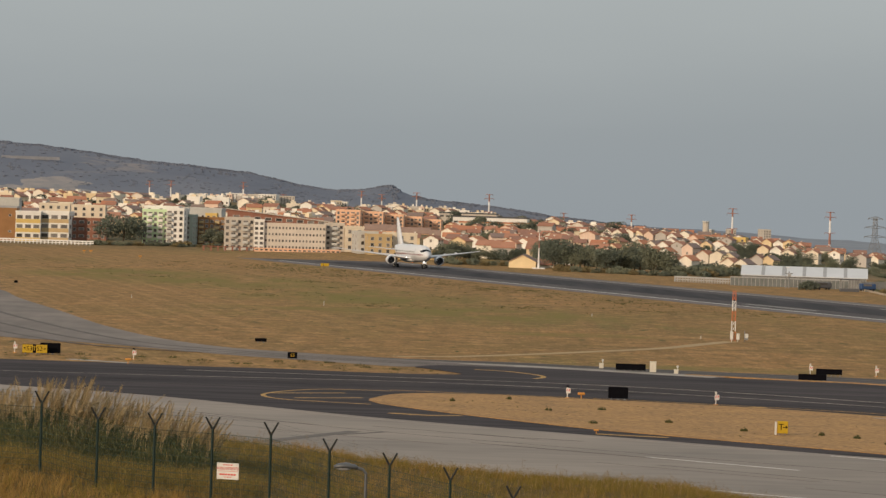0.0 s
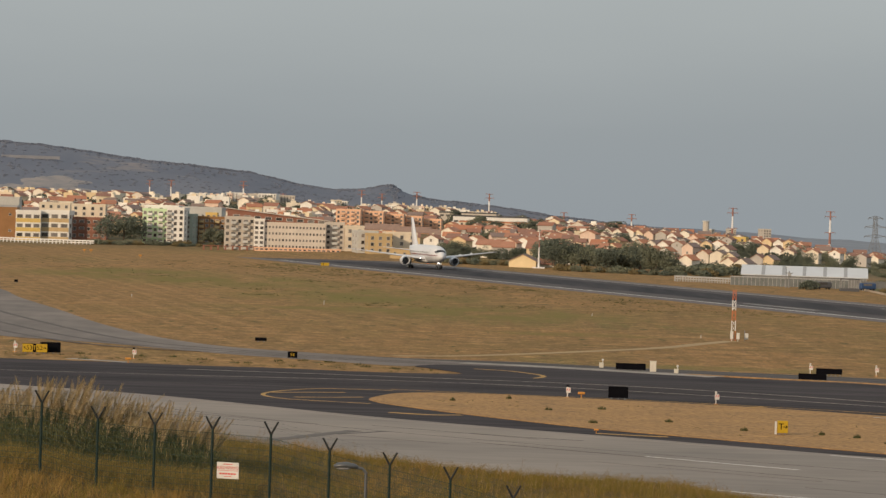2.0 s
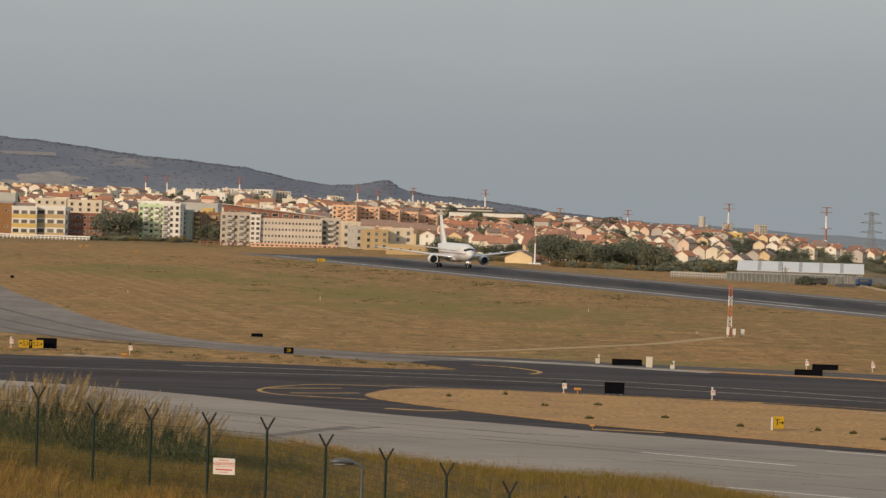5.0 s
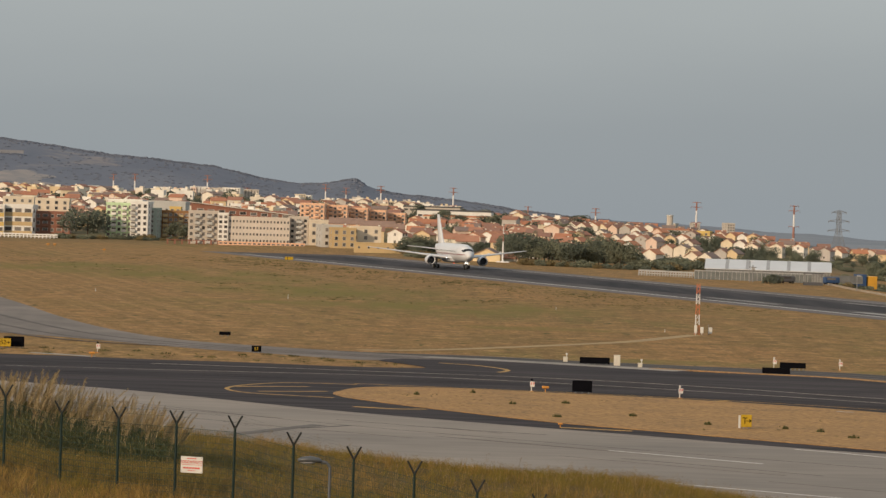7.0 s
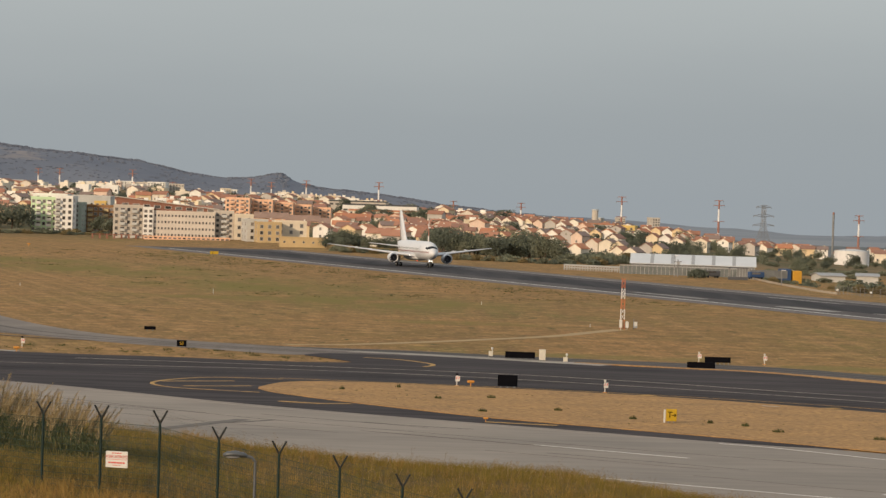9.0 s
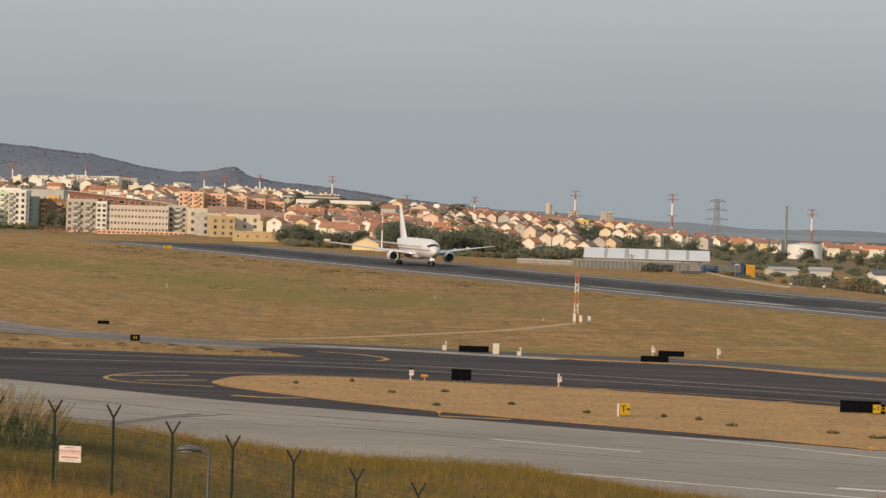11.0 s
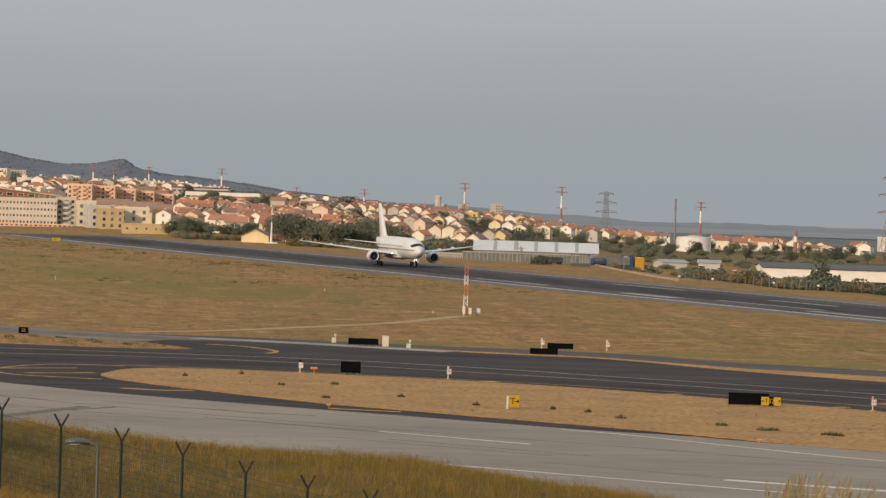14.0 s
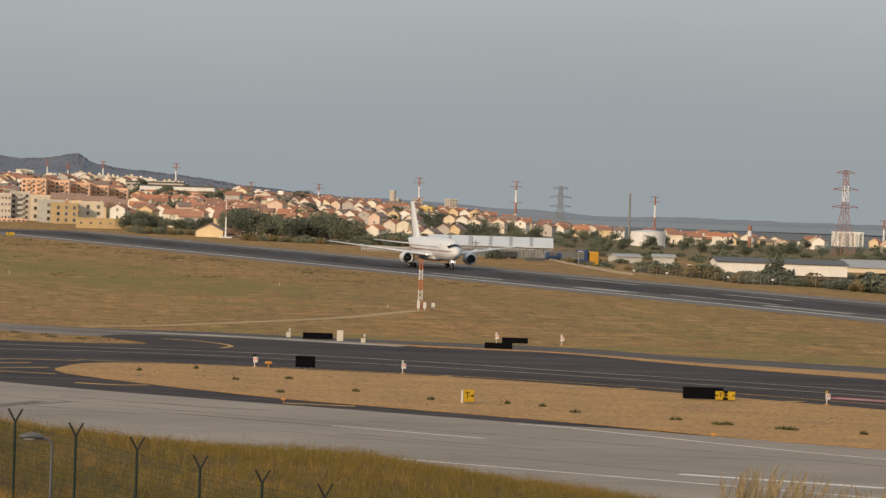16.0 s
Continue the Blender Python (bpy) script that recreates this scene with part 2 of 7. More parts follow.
    rows_of = n.new("ShaderNodeTexNoise")
    rows_of.inputs["Scale"].default_value, rows_of.inputs["Detail"].default_value = 1.0, 3.0
    l.new(frame_of.outputs[0], rows_of.inputs["Vector"])
    rows_range = n.new("ShaderNodeMapRange")
    rows_range.inputs["From Min"].default_value, rows_range.inputs["From Max"].default_value = 0.45, 0.85
    l.new(rows_of.outputs["Fac"], rows_range.inputs["Value"])
    swath = rows_range.outputs[0]
    where = n.new("ShaderNodeMapRange")
    where.inputs["From Min"].default_value, where.inputs["From Max"].default_value = 10.0, -40.0
    sep = n.new("ShaderNodeSeparateXYZ")
    l.new(geo.outputs["Position"], sep.inputs[0])
    l.new(sep.outputs["X"], where.inputs["Value"])
    lines = n.new("ShaderNodeMath")
    lines.operation = 'MULTIPLY'
    l.new(swath, lines.inputs[0])
    l.new(where.outputs[0], lines.inputs[1])
    pale = blend(lines.outputs[0], pale, (0.42, 0.245, 0.105))
    specks = blend(noisy(1.0, 0.30, 0.14, 5.0, 0.46, 0.72, 4.0), pale, (0.150, 0.092, 0.040))
    bright = blend(noisy(1.0, 0.22, 0.17, 5.0, 0.52, 0.78, -4.0), specks, (0.490, 0.290, 0.118))
    bright = blend(noisy(1.0, 1.6, 0.34, 3.0, 0.48, 0.74), bright, (0.175, 0.108, 0.044))
    bright = blend(noisy(1.0, 1.1, 0.42, 3.0, 0.56, 0.80, 7.0), bright, (0.520, 0.315, 0.130))
    tuft = blend(noisy(0.30, 1, 0.28, 4.0, 0.63, 0.68), bright, (0.098, 0.084, 0.032))
    for px, py, rx, ry in ((-84, 955, 28, 70), (-52, 905, 30, 70), (-20, 800, 28, 70), (8, 700, 30, 45), (-30, 700, 14, 12), (22, 600, 16, 12)):
        tuft = blend(patch(px, py, rx, ry), tuft, (0.182, 0.143, 0.040))
    for px, py, rx, ry in ((42, 486, 20, 9), (66, 472, 18, 9), (86, 458, 18, 10), (110, 440, 20, 12)):
        tuft = blend(patch(px, py, rx, ry), tuft, (0.185, 0.152, 0.048))
    scrub = blend(noisy(0.02, 1, 0.5, 5.0), (0.20, 0.14, 0.075), (0.075, 0.075, 0.035))
    # Haze painted in: hillside woods are mixed pale blue-grey instead of green.
    hazed_wood = blend(noisy(0.006, 1.0, 0.6, 7.0, 0.38, 0.66), (0.134, 0.148, 0.184), (0.174, 0.184, 0.214))
    bare = blend(noisy(0.0042, 1.0, 0.8, 5.0, 0.63, 0.70), hazed_wood, (0.27, 0.235, 0.22))
    # To the right the far plain is coloured paler still, for thicker haze.
    across = n.new("ShaderNodeSeparateXYZ")
    l.new(geo.outputs["Position"], across.inputs[0])
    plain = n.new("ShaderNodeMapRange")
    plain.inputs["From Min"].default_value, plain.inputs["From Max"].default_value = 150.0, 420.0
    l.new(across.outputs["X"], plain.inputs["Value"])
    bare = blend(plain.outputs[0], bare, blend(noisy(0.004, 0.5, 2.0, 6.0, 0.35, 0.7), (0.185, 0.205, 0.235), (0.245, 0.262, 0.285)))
    near_town = blend(between(1350, 1500), tuft, scrub)
    # More haze in the colour: low ground past the houses fades to grey-blue.
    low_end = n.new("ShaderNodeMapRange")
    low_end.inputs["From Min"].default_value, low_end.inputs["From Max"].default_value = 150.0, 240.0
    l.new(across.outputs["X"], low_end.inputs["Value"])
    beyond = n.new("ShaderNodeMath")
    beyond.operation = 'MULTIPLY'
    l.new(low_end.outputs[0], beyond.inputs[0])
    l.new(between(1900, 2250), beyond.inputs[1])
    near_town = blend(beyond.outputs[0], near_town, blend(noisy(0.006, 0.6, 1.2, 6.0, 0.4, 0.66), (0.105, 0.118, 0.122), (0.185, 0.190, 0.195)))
    bank = blend(noisy(0.35, 1, 1, 4.0), (0.140, 0.085, 0.030), (0.075, 0.060, 0.022))
    near_bank = blend(between(205, 236), bank, near_town)
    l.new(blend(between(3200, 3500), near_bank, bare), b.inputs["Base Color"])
    return m


def build_ground():
    ys = [-400, -250, -120, -60, -20] + list(range(0, 240, 8)) + [240, 260, 300] + list(range(350, 900, 60)) + list(range(900, 2800, 40)) + list(range(2800, 3500, 70)) + list(range(3500, 4420, 40)) + [4500, 4650, 4800, 4900]
    us = [-2.4 + 0.016 * i for i in range(301)]
    verts, faces = [], []
    for y in ys:
        for u in us:
            x = u * (150 + 0.22 * max(y, 0))
            verts.append((x, y, land(x, y)))
    w = len(us)
    for j in range(len(ys) - 1):
        for i in range(w - 1):
            a = j * w + i
            faces.append((a, a + 1, a + w + 1, a + w))
    ob = raw("ground", verts, faces, land_material(), smooth=True)
    tagged(ob, "dry mown airfield grass rising to far wooded hills", "ground", kind="structure")


def slab(name, outline, z, material, label, category, thick=0.04, kind="structure"):
    """A paved or painted sheet with an edge, from its plan."""
    bm = bmesh.new()
    top = bm.faces.new([bm.verts.new((x, y, z)) for x, y in outline])
    bm.normal_update()
    if top.normal.z < 0:
        top.normal_flip()
    made = bmesh.ops.extrude_face_region(bm, geom=[top])
    bmesh.ops.translate(bm, verts=[v for v in made["geom"] if isinstance(v, bmesh.types.BMVert)], vec=(0, 0, thick))
    bmesh.ops.recalc_face_normals(bm, faces=bm.faces)
    ob = part(name, bm, material)
    return tagged(ob, label, category, kind=kind)


def curve_points(points, steps=8):
    """A smooth line through a few plan points."""
    p = [Vector(q) for q in points]
    p = [2 * p[0] - p[1]] + p + [2 * p[-1] - p[-2]]
    out = []
    for a, b, c, d in zip(p, p[1:], p[2:], p[3:]):
        for i in range(steps):
            t = i / steps
            out.append(0.5 * (2 * b + (c - a) * t + (2 * a - 5 * b + 4 * c - d) * t * t + (3 * b - a - 3 * c + d) * t ** 3))
    return [(*v,) for v in out] + [(*p[-2],)]


def stripe(name, points, width, z, material, label, steps=8, thick=0.012):
    pts = [Vector(q) for q in (curve_points(points, steps) if steps > 1 else points)]
    left, right = [], []
    for i, q in enumerate(pts):
        way = (pts[min(i + 1, len(pts) - 1)] - pts[max(i - 1, 0)]).normalized()
        side = Vector((-way.y, way.x)) * width / 2
        left.append(q + side)
        right.append(q - side)
    n = len(pts)
    verts = [(v.x, v.y, z + thick) for v in left] + [(v.x, v.y, z + thick) for v in right] + [(v.x, v.y, z) for v in left] + [(v.x, v.y, z) for v in right]
    faces = []
    for i in range(n - 1):
        faces += [(n + i, n + i + 1, i + 1, i), (i, i + 1, 2 * n + i + 1, 2 * n + i), (n + i + 1, n + i, 3 * n + i, 3 * n + i + 1)]
    ob = raw(name, verts, faces, material)
    return tagged(ob, label, "marking", kind="structure")


def build_pavements():
    apron_top = curve_points([(-120, 436), (-80, 414), (-46.8, 391), (-27.7, 377), (-6.2, 352.5), (20.6, 330), (39, 316.5), (62, 296.5), (100, 262), (150, 215)], 6)
    slab("apron_pavement", apron_top + [(x + 6, y - 95) for x, y in reversed(apron_top)], 0.02, M_CONCRETE, "pale worn concrete taxiway along the fence", "pavement")
    dark_top = curve_points([(-140, 452), (-53.8, 449.8), (-31, 446.5), (-19.9, 446.5), (-8.7, 444), (0.5, 445.2), (2.6, 447.2), (2.2, 450.5), (-1.3, 459), (-3.0, 464), (1.0, 471), (12.7, 473.6), (23.5, 467), (34, 460.5), (54.4, 452.8), (65.9, 435), (76.5, 422), (86.5, 412.9), (130, 366)], 6)
    slab("taxiway_asphalt_strip", dark_top + [(x, y - 0.5) for x, y in reversed(curve_points([(-140, 446), (-80, 413), (-46.8, 391), (-27.7, 377), (-6.2, 352.5), (20.6, 330), (43, 314), (62, 320), (100, 330), (130, 300)], 6))], 0.03, M_ASPHALT,
         "dark resurfaced asphalt taxiway with faded paint", "taxiway")
    island = curve_points([(-7.2, 384), (-4.6, 395), (1.0, 399.5), (11.3, 398.5), (31.6, 391), (46.4, 380.5), (60, 367), (74, 351), (100, 318), (140, 265)], 6)
    island += curve_points([(130, 236), (100, 262), (62, 296.5), (51, 306.5), (40, 319), (21, 337), (14, 344), (2.5, 360.5), (-5.2, 374), (-7.2, 381)], 6)
    slab("grass_island", island, 0.08, M_GRASS_DRY, "straw-coloured mown grass island between taxiways", "grass", 0.05)
    tw_top = [(-160, 980), (-110, 820), (-91.9, 764), (-81.9, 711), (-66.1, 638.5), (-53.5, 578.7), (-41.8, 534.8), (-31.3, 509.2), (-22.3, 498.7), (-6, 487.5), (9.9, 486.0), (20.9, 480.8), (35.1, 476.1), (57.3, 469.0), (68.8, 456), (81, 447.5), (93.5, 438), (140, 390)]
    tw_low = [(136, 378), (90, 420.5), (79, 430), (67, 439.5), (55, 454.3), (34.3, 465), (12.7, 472), (2, 470), (-4, 463.5), (-9.1, 466), (-17.2, 473.6), (-25.4, 479.7), (-35.9, 491.8), (-43.3, 501.5), (-52.9, 511), (-62, 519), (-74, 545), (-100, 620), (-135, 720), (-190, 960)]
    slab("far_taxiway", curve_points(tw_top, 6) + curve_points(tw_low, 6), 0.02, M_TAXI_GREY, "grey worn taxiway curving through the grass", "taxiway")
    newer = curve_points([(-13, 490.5), (-6, 486.8), (1.7, 485.5), (9.9, 485.2), (20.9, 480.2), (35.1, 475.4), (57.3, 468.2), (68.8, 455.2), (81, 446.7), (93.5, 437.2), (138, 390)], 6)
    newer += curve_points([(135, 378.5), (90, 421.3), (79, 430.8), (67, 440.2), (55, 455.0), (34.3, 465.7), (16, 475.5), (6, 479.5), (-3, 483.5), (-10, 488)], 6)
    slab("taxiway_shoulder", newer, 0.034, M_TAXI_DARK, "darker grey asphalt strip beside the taxiway", "taxiway")


RUN_TURN = 16.4
RUN_AT = (-3.7, 1057.8)          # a point of the white line on the near edge
RUN_WAY = Vector((math.sin(radians(RUN_TURN)), -math.cos(radians(RUN_TURN))))
RUN_SIDE = Vector((math.cos(radians(RUN_TURN)), math.sin(radians(RUN_TURN))))


def run_point(along, across):
    v = Vector(RUN_AT) + RUN_WAY * along + RUN_SIDE * across
    return (v.x, v.y)


def run_rect(a0, a1, c0, c1):
    return [run_point(a0, c0), run_point(a1, c0), run_point(a1, c1), run_point(a0, c1)]


def build_runway():
    slab("runway", run_rect(-215, 900, -7, 51), 0.02, M_SHOULDER, "long asphalt runway with grey shoulders", "runway")
    slab("runway_surface", run_rect(-214, 900, 0.4, 43), 0.065, M_RUNWAY, "dark asphalt runway surface", "runway", 0.01)
    slab("tyre_marks", run_rect(-180, 900, 12, 33), 0.09, M_RUBBER, "tyre-darkened middle of the runway", "runway", 0.01)
    stripe("edge_line", [run_point(-180, 0), run_point(900, 0)], 1.1, 0.1, M_EDGE_LINE, "white runway edge line", 1)
    stripe("edge_line", [run_point(-180, 42.5), run_point(900, 42.5)], 0.9, 0.1, M_WHITE_LINE, "white runway edge line", 1)


build_ground()
build_pavements()
build_runway()

# ---- the airliner: a white twin-jet in its own space, x ahead, y to its left, z up, the main wheels at x = 0 ----
M_WHITE_PAINT = mat("aircraft_white", (0.63, 0.63, 0.635), 0.28, vary=0.05, size=4.0)
M_WING_GREY = mat("wing_grey", (0.52, 0.53, 0.55), 0.35, vary=0.10, size=3.0)
M_BARE_METAL = mat("bare_metal", (0.62, 0.62, 0.63), 0.25, metal=0.9, vary=0.1, size=1.0)
M_STRIPE = mat("red_brown_stripe", (0.20, 0.045, 0.05), 0.35, vary=0.1, size=2.0)
M_DARK_GLASS = mat("cockpit_glass", (0.012, 0.014, 0.018), 0.08, vary=0.1)
M_CABIN_PANE = mat("cabin_pane", (0.16, 0.16, 0.17), 0.2, vary=0.2)
M_FAN = mat("engine_fan", (0.03, 0.032, 0.038), 0.4, metal=0.6, vary=0.3, size=0.4)
M_TYRE = mat("tyre_rubber", (0.018, 0.018, 0.018), 0.85, vary=0.2, size=0.4)
M_STRUT = mat("gear_strut", (0.42, 0.42, 0.42), 0.45, metal=0.4, vary=0.2, size=0.5)
M_LANDING_LIGHT = mat("landing_light", (1, 1, 1), 0.3, glow=(1.0, 0.93, 0.80), glow_power=4.0)
M_BEACON = mat("red_beacon", (0.6, 0.05, 0.03), 0.3, glow=(1.0, 0.1, 0.05), glow_power=3.0)


def ring_loft(stations, sides=32):
    """stations: x, half width, half height, centre height. A closed skin through them."""
    verts, faces = [], []
    for x, w, h, c in stations:
        for k in range(sides):
            a = 2 * math.pi * k / sides
            verts.append((x, w * math.cos(a), c + h * math.sin(a)))
    for j in range(len(stations) - 1):
        for k in range(sides):
            a, b = j * sides + k, j * sides + (k + 1) % sides
            faces.append((a, b, b + sides, a + sides))
    faces.append(tuple(reversed(range(sides))))
    faces.append(tuple(range((len(stations) - 1) * sides, len(stations) * sides)))
    return verts, faces


def wing_skin(sections):
    """sections: (leading x, y, z, chord, thickness); a lens-shaped profile swept through them."""
    prof = [(0, 0), (0.03, 0.45), (0.15, 0.9), (0.35, 1.0), (0.65, 0.62), (1, 0.03), (0.65, -0.42), (0.35, -0.62), (0.15, -0.6), (0.03, -0.35)]
    n = len(prof)
    verts, faces = [], []
    for x, y, z, c, t in sections:
        for p, q in prof:
            verts.append((x - p * c, y, z + q * t / 2))
    for j in range(len(sections) - 1):
        for k in range(n):
            a, b = j * n + k, j * n + (k + 1) % n
            faces.append((a, a + n, b + n, b) if sections[1][1] > 0 else (a, b, b + n, a + n))
    faces.append(tuple(range(n)))
    faces.append(tuple(reversed(range((len(sections) - 1) * n, len(sections) * n))))
    return verts, faces


FUSELAGE = [(25.1, 0.05, 0.05, 4.05), (24.8, 0.55, 0.5, 4.06), (24.2, 1.02, 0.98, 4.14), (23.2, 1.52, 1.55, 4.30), (22.0, 1.90, 2.02, 4.48), (20.4, 2.26, 2.42, 4.64), (18.4, 2.46, 2.64, 4.72), (16.0, 2.51, 2.70, 4.75),
            (6.0, 2.51, 2.70, 4.75), (-6.0, 2.51, 2.70, 4.75), (-9.0, 2.46, 2.60, 4.84), (-12.5, 2.18, 2.20, 5.15), (-16.0, 1.62, 1.62, 5.62), (-19.0, 1.02, 1.05, 6.05), (-21.4, 0.5, 0.55, 6.4), (-22.4, 0.15, 0.2, 6.55)]


def hull(x):
    """Half width, half height and centre of the fuselage at x."""
    for a, b in zip(FUSELAGE, FUSELAGE[1:]):
        if b[0] <= x <= a[0]:
            t = (a[0] - x) / (a[0] - b[0])
            return [p + (q - p) * t for p, q in zip(a[1:], b[1:])]
    return FUSELAGE[-1][1:]


def skin_patch(name, x0, x1, z0, z1, side, material, parent, lift=0.02, n=6, label=""):
    """A strip that follows the fuselage's side between two heights."""
    verts, faces = [], []
    for i in range(n + 1):
        x = x0 + (x1 - x0) * i / n
        w, h, c = hull(x)
        for j in range(4):
            z = z0 + (z1 - z0) * j / 3
            s = max(-0.98, min(0.98, (z - c) / h))
            verts.append((x, side * (w * math.sqrt(1 - s * s) + lift), z))
    for i in range(n):
        for j in range(3):
            a = i * 4 + j
            faces.append((a, a + 1, a + 5, a + 4) if side < 0 else (a, a + 4, a + 5, a + 1))
    return raw(name, verts, faces, material, parent, label, True)


def wheel_mesh():
    bm = bmesh.new()
    prof = [(0.0, 0.22), (0.34, 0.22), (0.50, 0.21), (0.56, 0.13), (0.57, 0.0), (0.56, -0.13), (0.50, -0.21), (0.34, -0.22), (0.0, -0.22)]
    n, rings = 20, []
    for r, y in prof:
        rings.append([bm.verts.new((max(r, 0.001) * math.cos(2 * math.pi * k / n), y, max(r, 0.001) * math.sin(2 * math.pi * k / n))) for k in range(n)])
    for a, b in zip(rings, rings[1:]):
        for k in range(n):
            bm.faces.new((a[k], a[(k + 1) % n], b[(k + 1) % n], b[k]))
    me = bpy.data.meshes.new("tyre")
    bm.normal_update()
    bm.to_mesh(me)
    bm.free()
    me.materials.append(M_TYRE)
    return me


def rim_mesh():
    bm = bmesh.new()
    tube(bm, (0, -0.235, 0), (0, 0.235, 0), 0.27, sides=14)
    tube(bm, (0, -0.26, 0), (0, 0.26, 0), 0.08, sides=10)
    me = bpy.data.meshes.new("rim")
    bm.to_mesh(me)
    bm.free()
    me.materials.append(M_STRUT)
    return me


WHEELS = []


def build_airliner():
    jet = empty("airliner")
    tagged(jet, "white twin-engine airliner with a thin red-brown stripe, rolling along the runway", "airplane")
    v, f = ring_loft(FUSELAGE)
    body = raw("fuselage", v, f, M_WHITE_PAINT, jet, "white fuselage with a thin stripe", True)
    for s in (-1, 1):
        skin_patch("stripe", 24.3, -17.0, 4.40, 4.58, s, M_STRIPE, body, 0.02, 40, "red-brown cheat line")
        skin_patch("lower_stripe", 23.6, -15.0, 4.28, 4.34, s, M_STRIPE, body, 0.02, 40, "fine red-brown line")
        for a0, a1, x0, x1 in ((89.6, 63.2, 23.55, 22.55), (62.8, 42.2, 23.42, 22.25), (41.8, 27, 23.0, 21.6)):
            verts, faces = [], []
            for i in range(4):
                for j in range(4):
                    a, x = radians(a0 + (a1 - a0) * i / 3), x0 + (x1 - x0) * j / 3
                    w, h, c = hull(x)
                    verts.append((x + 0.02, s * (w + 0.025) * math.cos(a), c + (h + 0.025) * math.sin(a)))
            for i in range(3):
                for j in range(3):
                    k = i * 4 + j
                    faces.append((k, k + 1, k + 5, k + 4) if s > 0 else (k, k + 4, k + 5, k + 1))
            raw("cockpit_window", verts, faces, M_DARK_GLASS, body, "dark cockpit pane", True)
        # cabin windows and doors
        bm = bmesh.new()
        box(bm, 0, 0, 0, 0.22, 0.02, 0.32)
        me = bpy.data.meshes.new("cabin_window")
        bm.to_mesh(me)
        bm.free()
        me.materials.append(M_CABIN_PANE)
        for i in range(52):
            x = 15.6 - i * 0.56
            w, h, c = hull(x)
            if x > -12 and abs(x - 3.2) > 0.4:
                shared("cabin_window", me, body, pose(x, s * (w * math.sqrt(1 - ((5.25 - c) / h) ** 2) + 0.005), 5.25))
        for x in (17.6, -11.2):
            skin_patch("door", x, x - 1.07, 4.4, 6.25, s, M_WING_GREY, body, 0.012, 2, "closed cabin door")
        # wing
        v, f = wing_skin([(10.4, s * 1.6, 3.15, 12.6, 1.5), (8.7, s * 3.2, 3.3, 10.9, 1.35), (4.3, s * 9.2, 3.95, 6.6, 0.8), (-1.6, s * 18.0, 4.95, 3.7, 0.42), (-5.2, s * 23.9, 5.62, 2.25, 0.24), (-5.7, s * 24.4, 5.68, 1.5, 0.12)])
        wing = raw("wing", v, f, M_WING_GREY, jet, "swept grey-white wing", True)
        for k in range(3):
            y = (6.0, 12.2, 16.2)[k]
            v, f = ring_loft([(4.2 - y * 0.45 - i * 0.9, s_ * 0.24, s_ * 0.3, 3.05 + y * 0.115) for i, s_ in enumerate((0.1, 0.8, 1, 0.9, 0.6, 0.1))], 10)
            raw("flap_fairing", [(p[0], p[1] + s * y, p[2]) for p in v], f, M_WING_GREY, wing, "", True)
        # engine
        ex, ey, ez = 8.7, s * 7.9, 2.45
        n = 28
        prof = [(0.0, 1.12), (0.06, 1.24), (0.35, 1.36), (1.3, 1.45), (2.6, 1.42), (4.0, 1.22), (4.7, 1.08), (4.7, 1.0), (3.4, 1.05), (1.0, 1.08), (0.2, 1.09)]
        verts = [(ex - px, ey + r * math.cos(2 * math.pi * k / n), ez + r * math.sin(2 * math.pi * k / n)) for px, r in prof for k in range(n)]
        faces = [(j % len(prof) * n + k, j % len(prof) * n + (k + 1) % n, (j + 1) % len(prof) * n + (k + 1) % n, (j + 1) % len(prof) * n + k) for j in range(len(prof)) for k in range(n)]
        nac = raw("nacelle", verts, faces, M_WHITE_PAINT, jet, "white engine nacelle", True)
        v, f = ring_loft([(ex + 0.02, 1.15, 1.15, 0), (ex - 0.08, 1.27, 1.27, 0), (ex - 0.30, 1.36, 1.36, 0), (ex - 0.30, 1.345, 1.345, 0)], n)
        lip_faces = f[:-2]
        raw("inlet_lip", [(p[0], p[1] + ey, p[2] + ez) for p in v], lip_faces, M_BARE_METAL, nac, "bare metal inlet lip", True)
        bm = bmesh.new()
        tube(bm, (ex - 0.95, ey, ez), (ex - 1.1, ey, ez), 1.08, sides=28)
        for k in range(26):
            a = 2 * math.pi * k / 26
            box(bm, ex - 0.9, ey + 0.66 * math.cos(a), ez + 0.66 * math.sin(a), 0.10, 0.07, 0.7, 0)
        part("fan", bm, M_FAN, nac, "dark fan disc")
        bm = bmesh.new()
        tube(bm, (ex - 0.95, ey, ez), (ex - 0.45, ey, ez), 0.30, 0.03, 16)
        part("spinner", bm, M_BARE_METAL, nac)
        bm = bmesh.new()
        tube(bm, (ex - 4.4, ey, ez), (ex - 6.2, ey, ez), 0.72, 0.45, 20)
        part("exhaust_cone", bm, M_BARE_METAL, nac)
        bm = bmesh.new()
        vs = [bm.verts.new((ex - a, ey + o, z)) for o in (-0.16, 0.16) for a, z in ((0.9, ez + 1.25), (2.6, ez + 1.62), (6.0, ez + 1.5), (5.2, ez + 0.8))]
        for q in ((0, 1, 2, 3), (7, 6, 5, 4), (0, 4, 5, 1), (1, 5, 6, 2), (2, 6, 7, 3), (3, 7, 4, 0)):
            bm.faces.new([vs[i] for i in q])
        part("pylon", bm, M_WHITE_PAINT, nac)
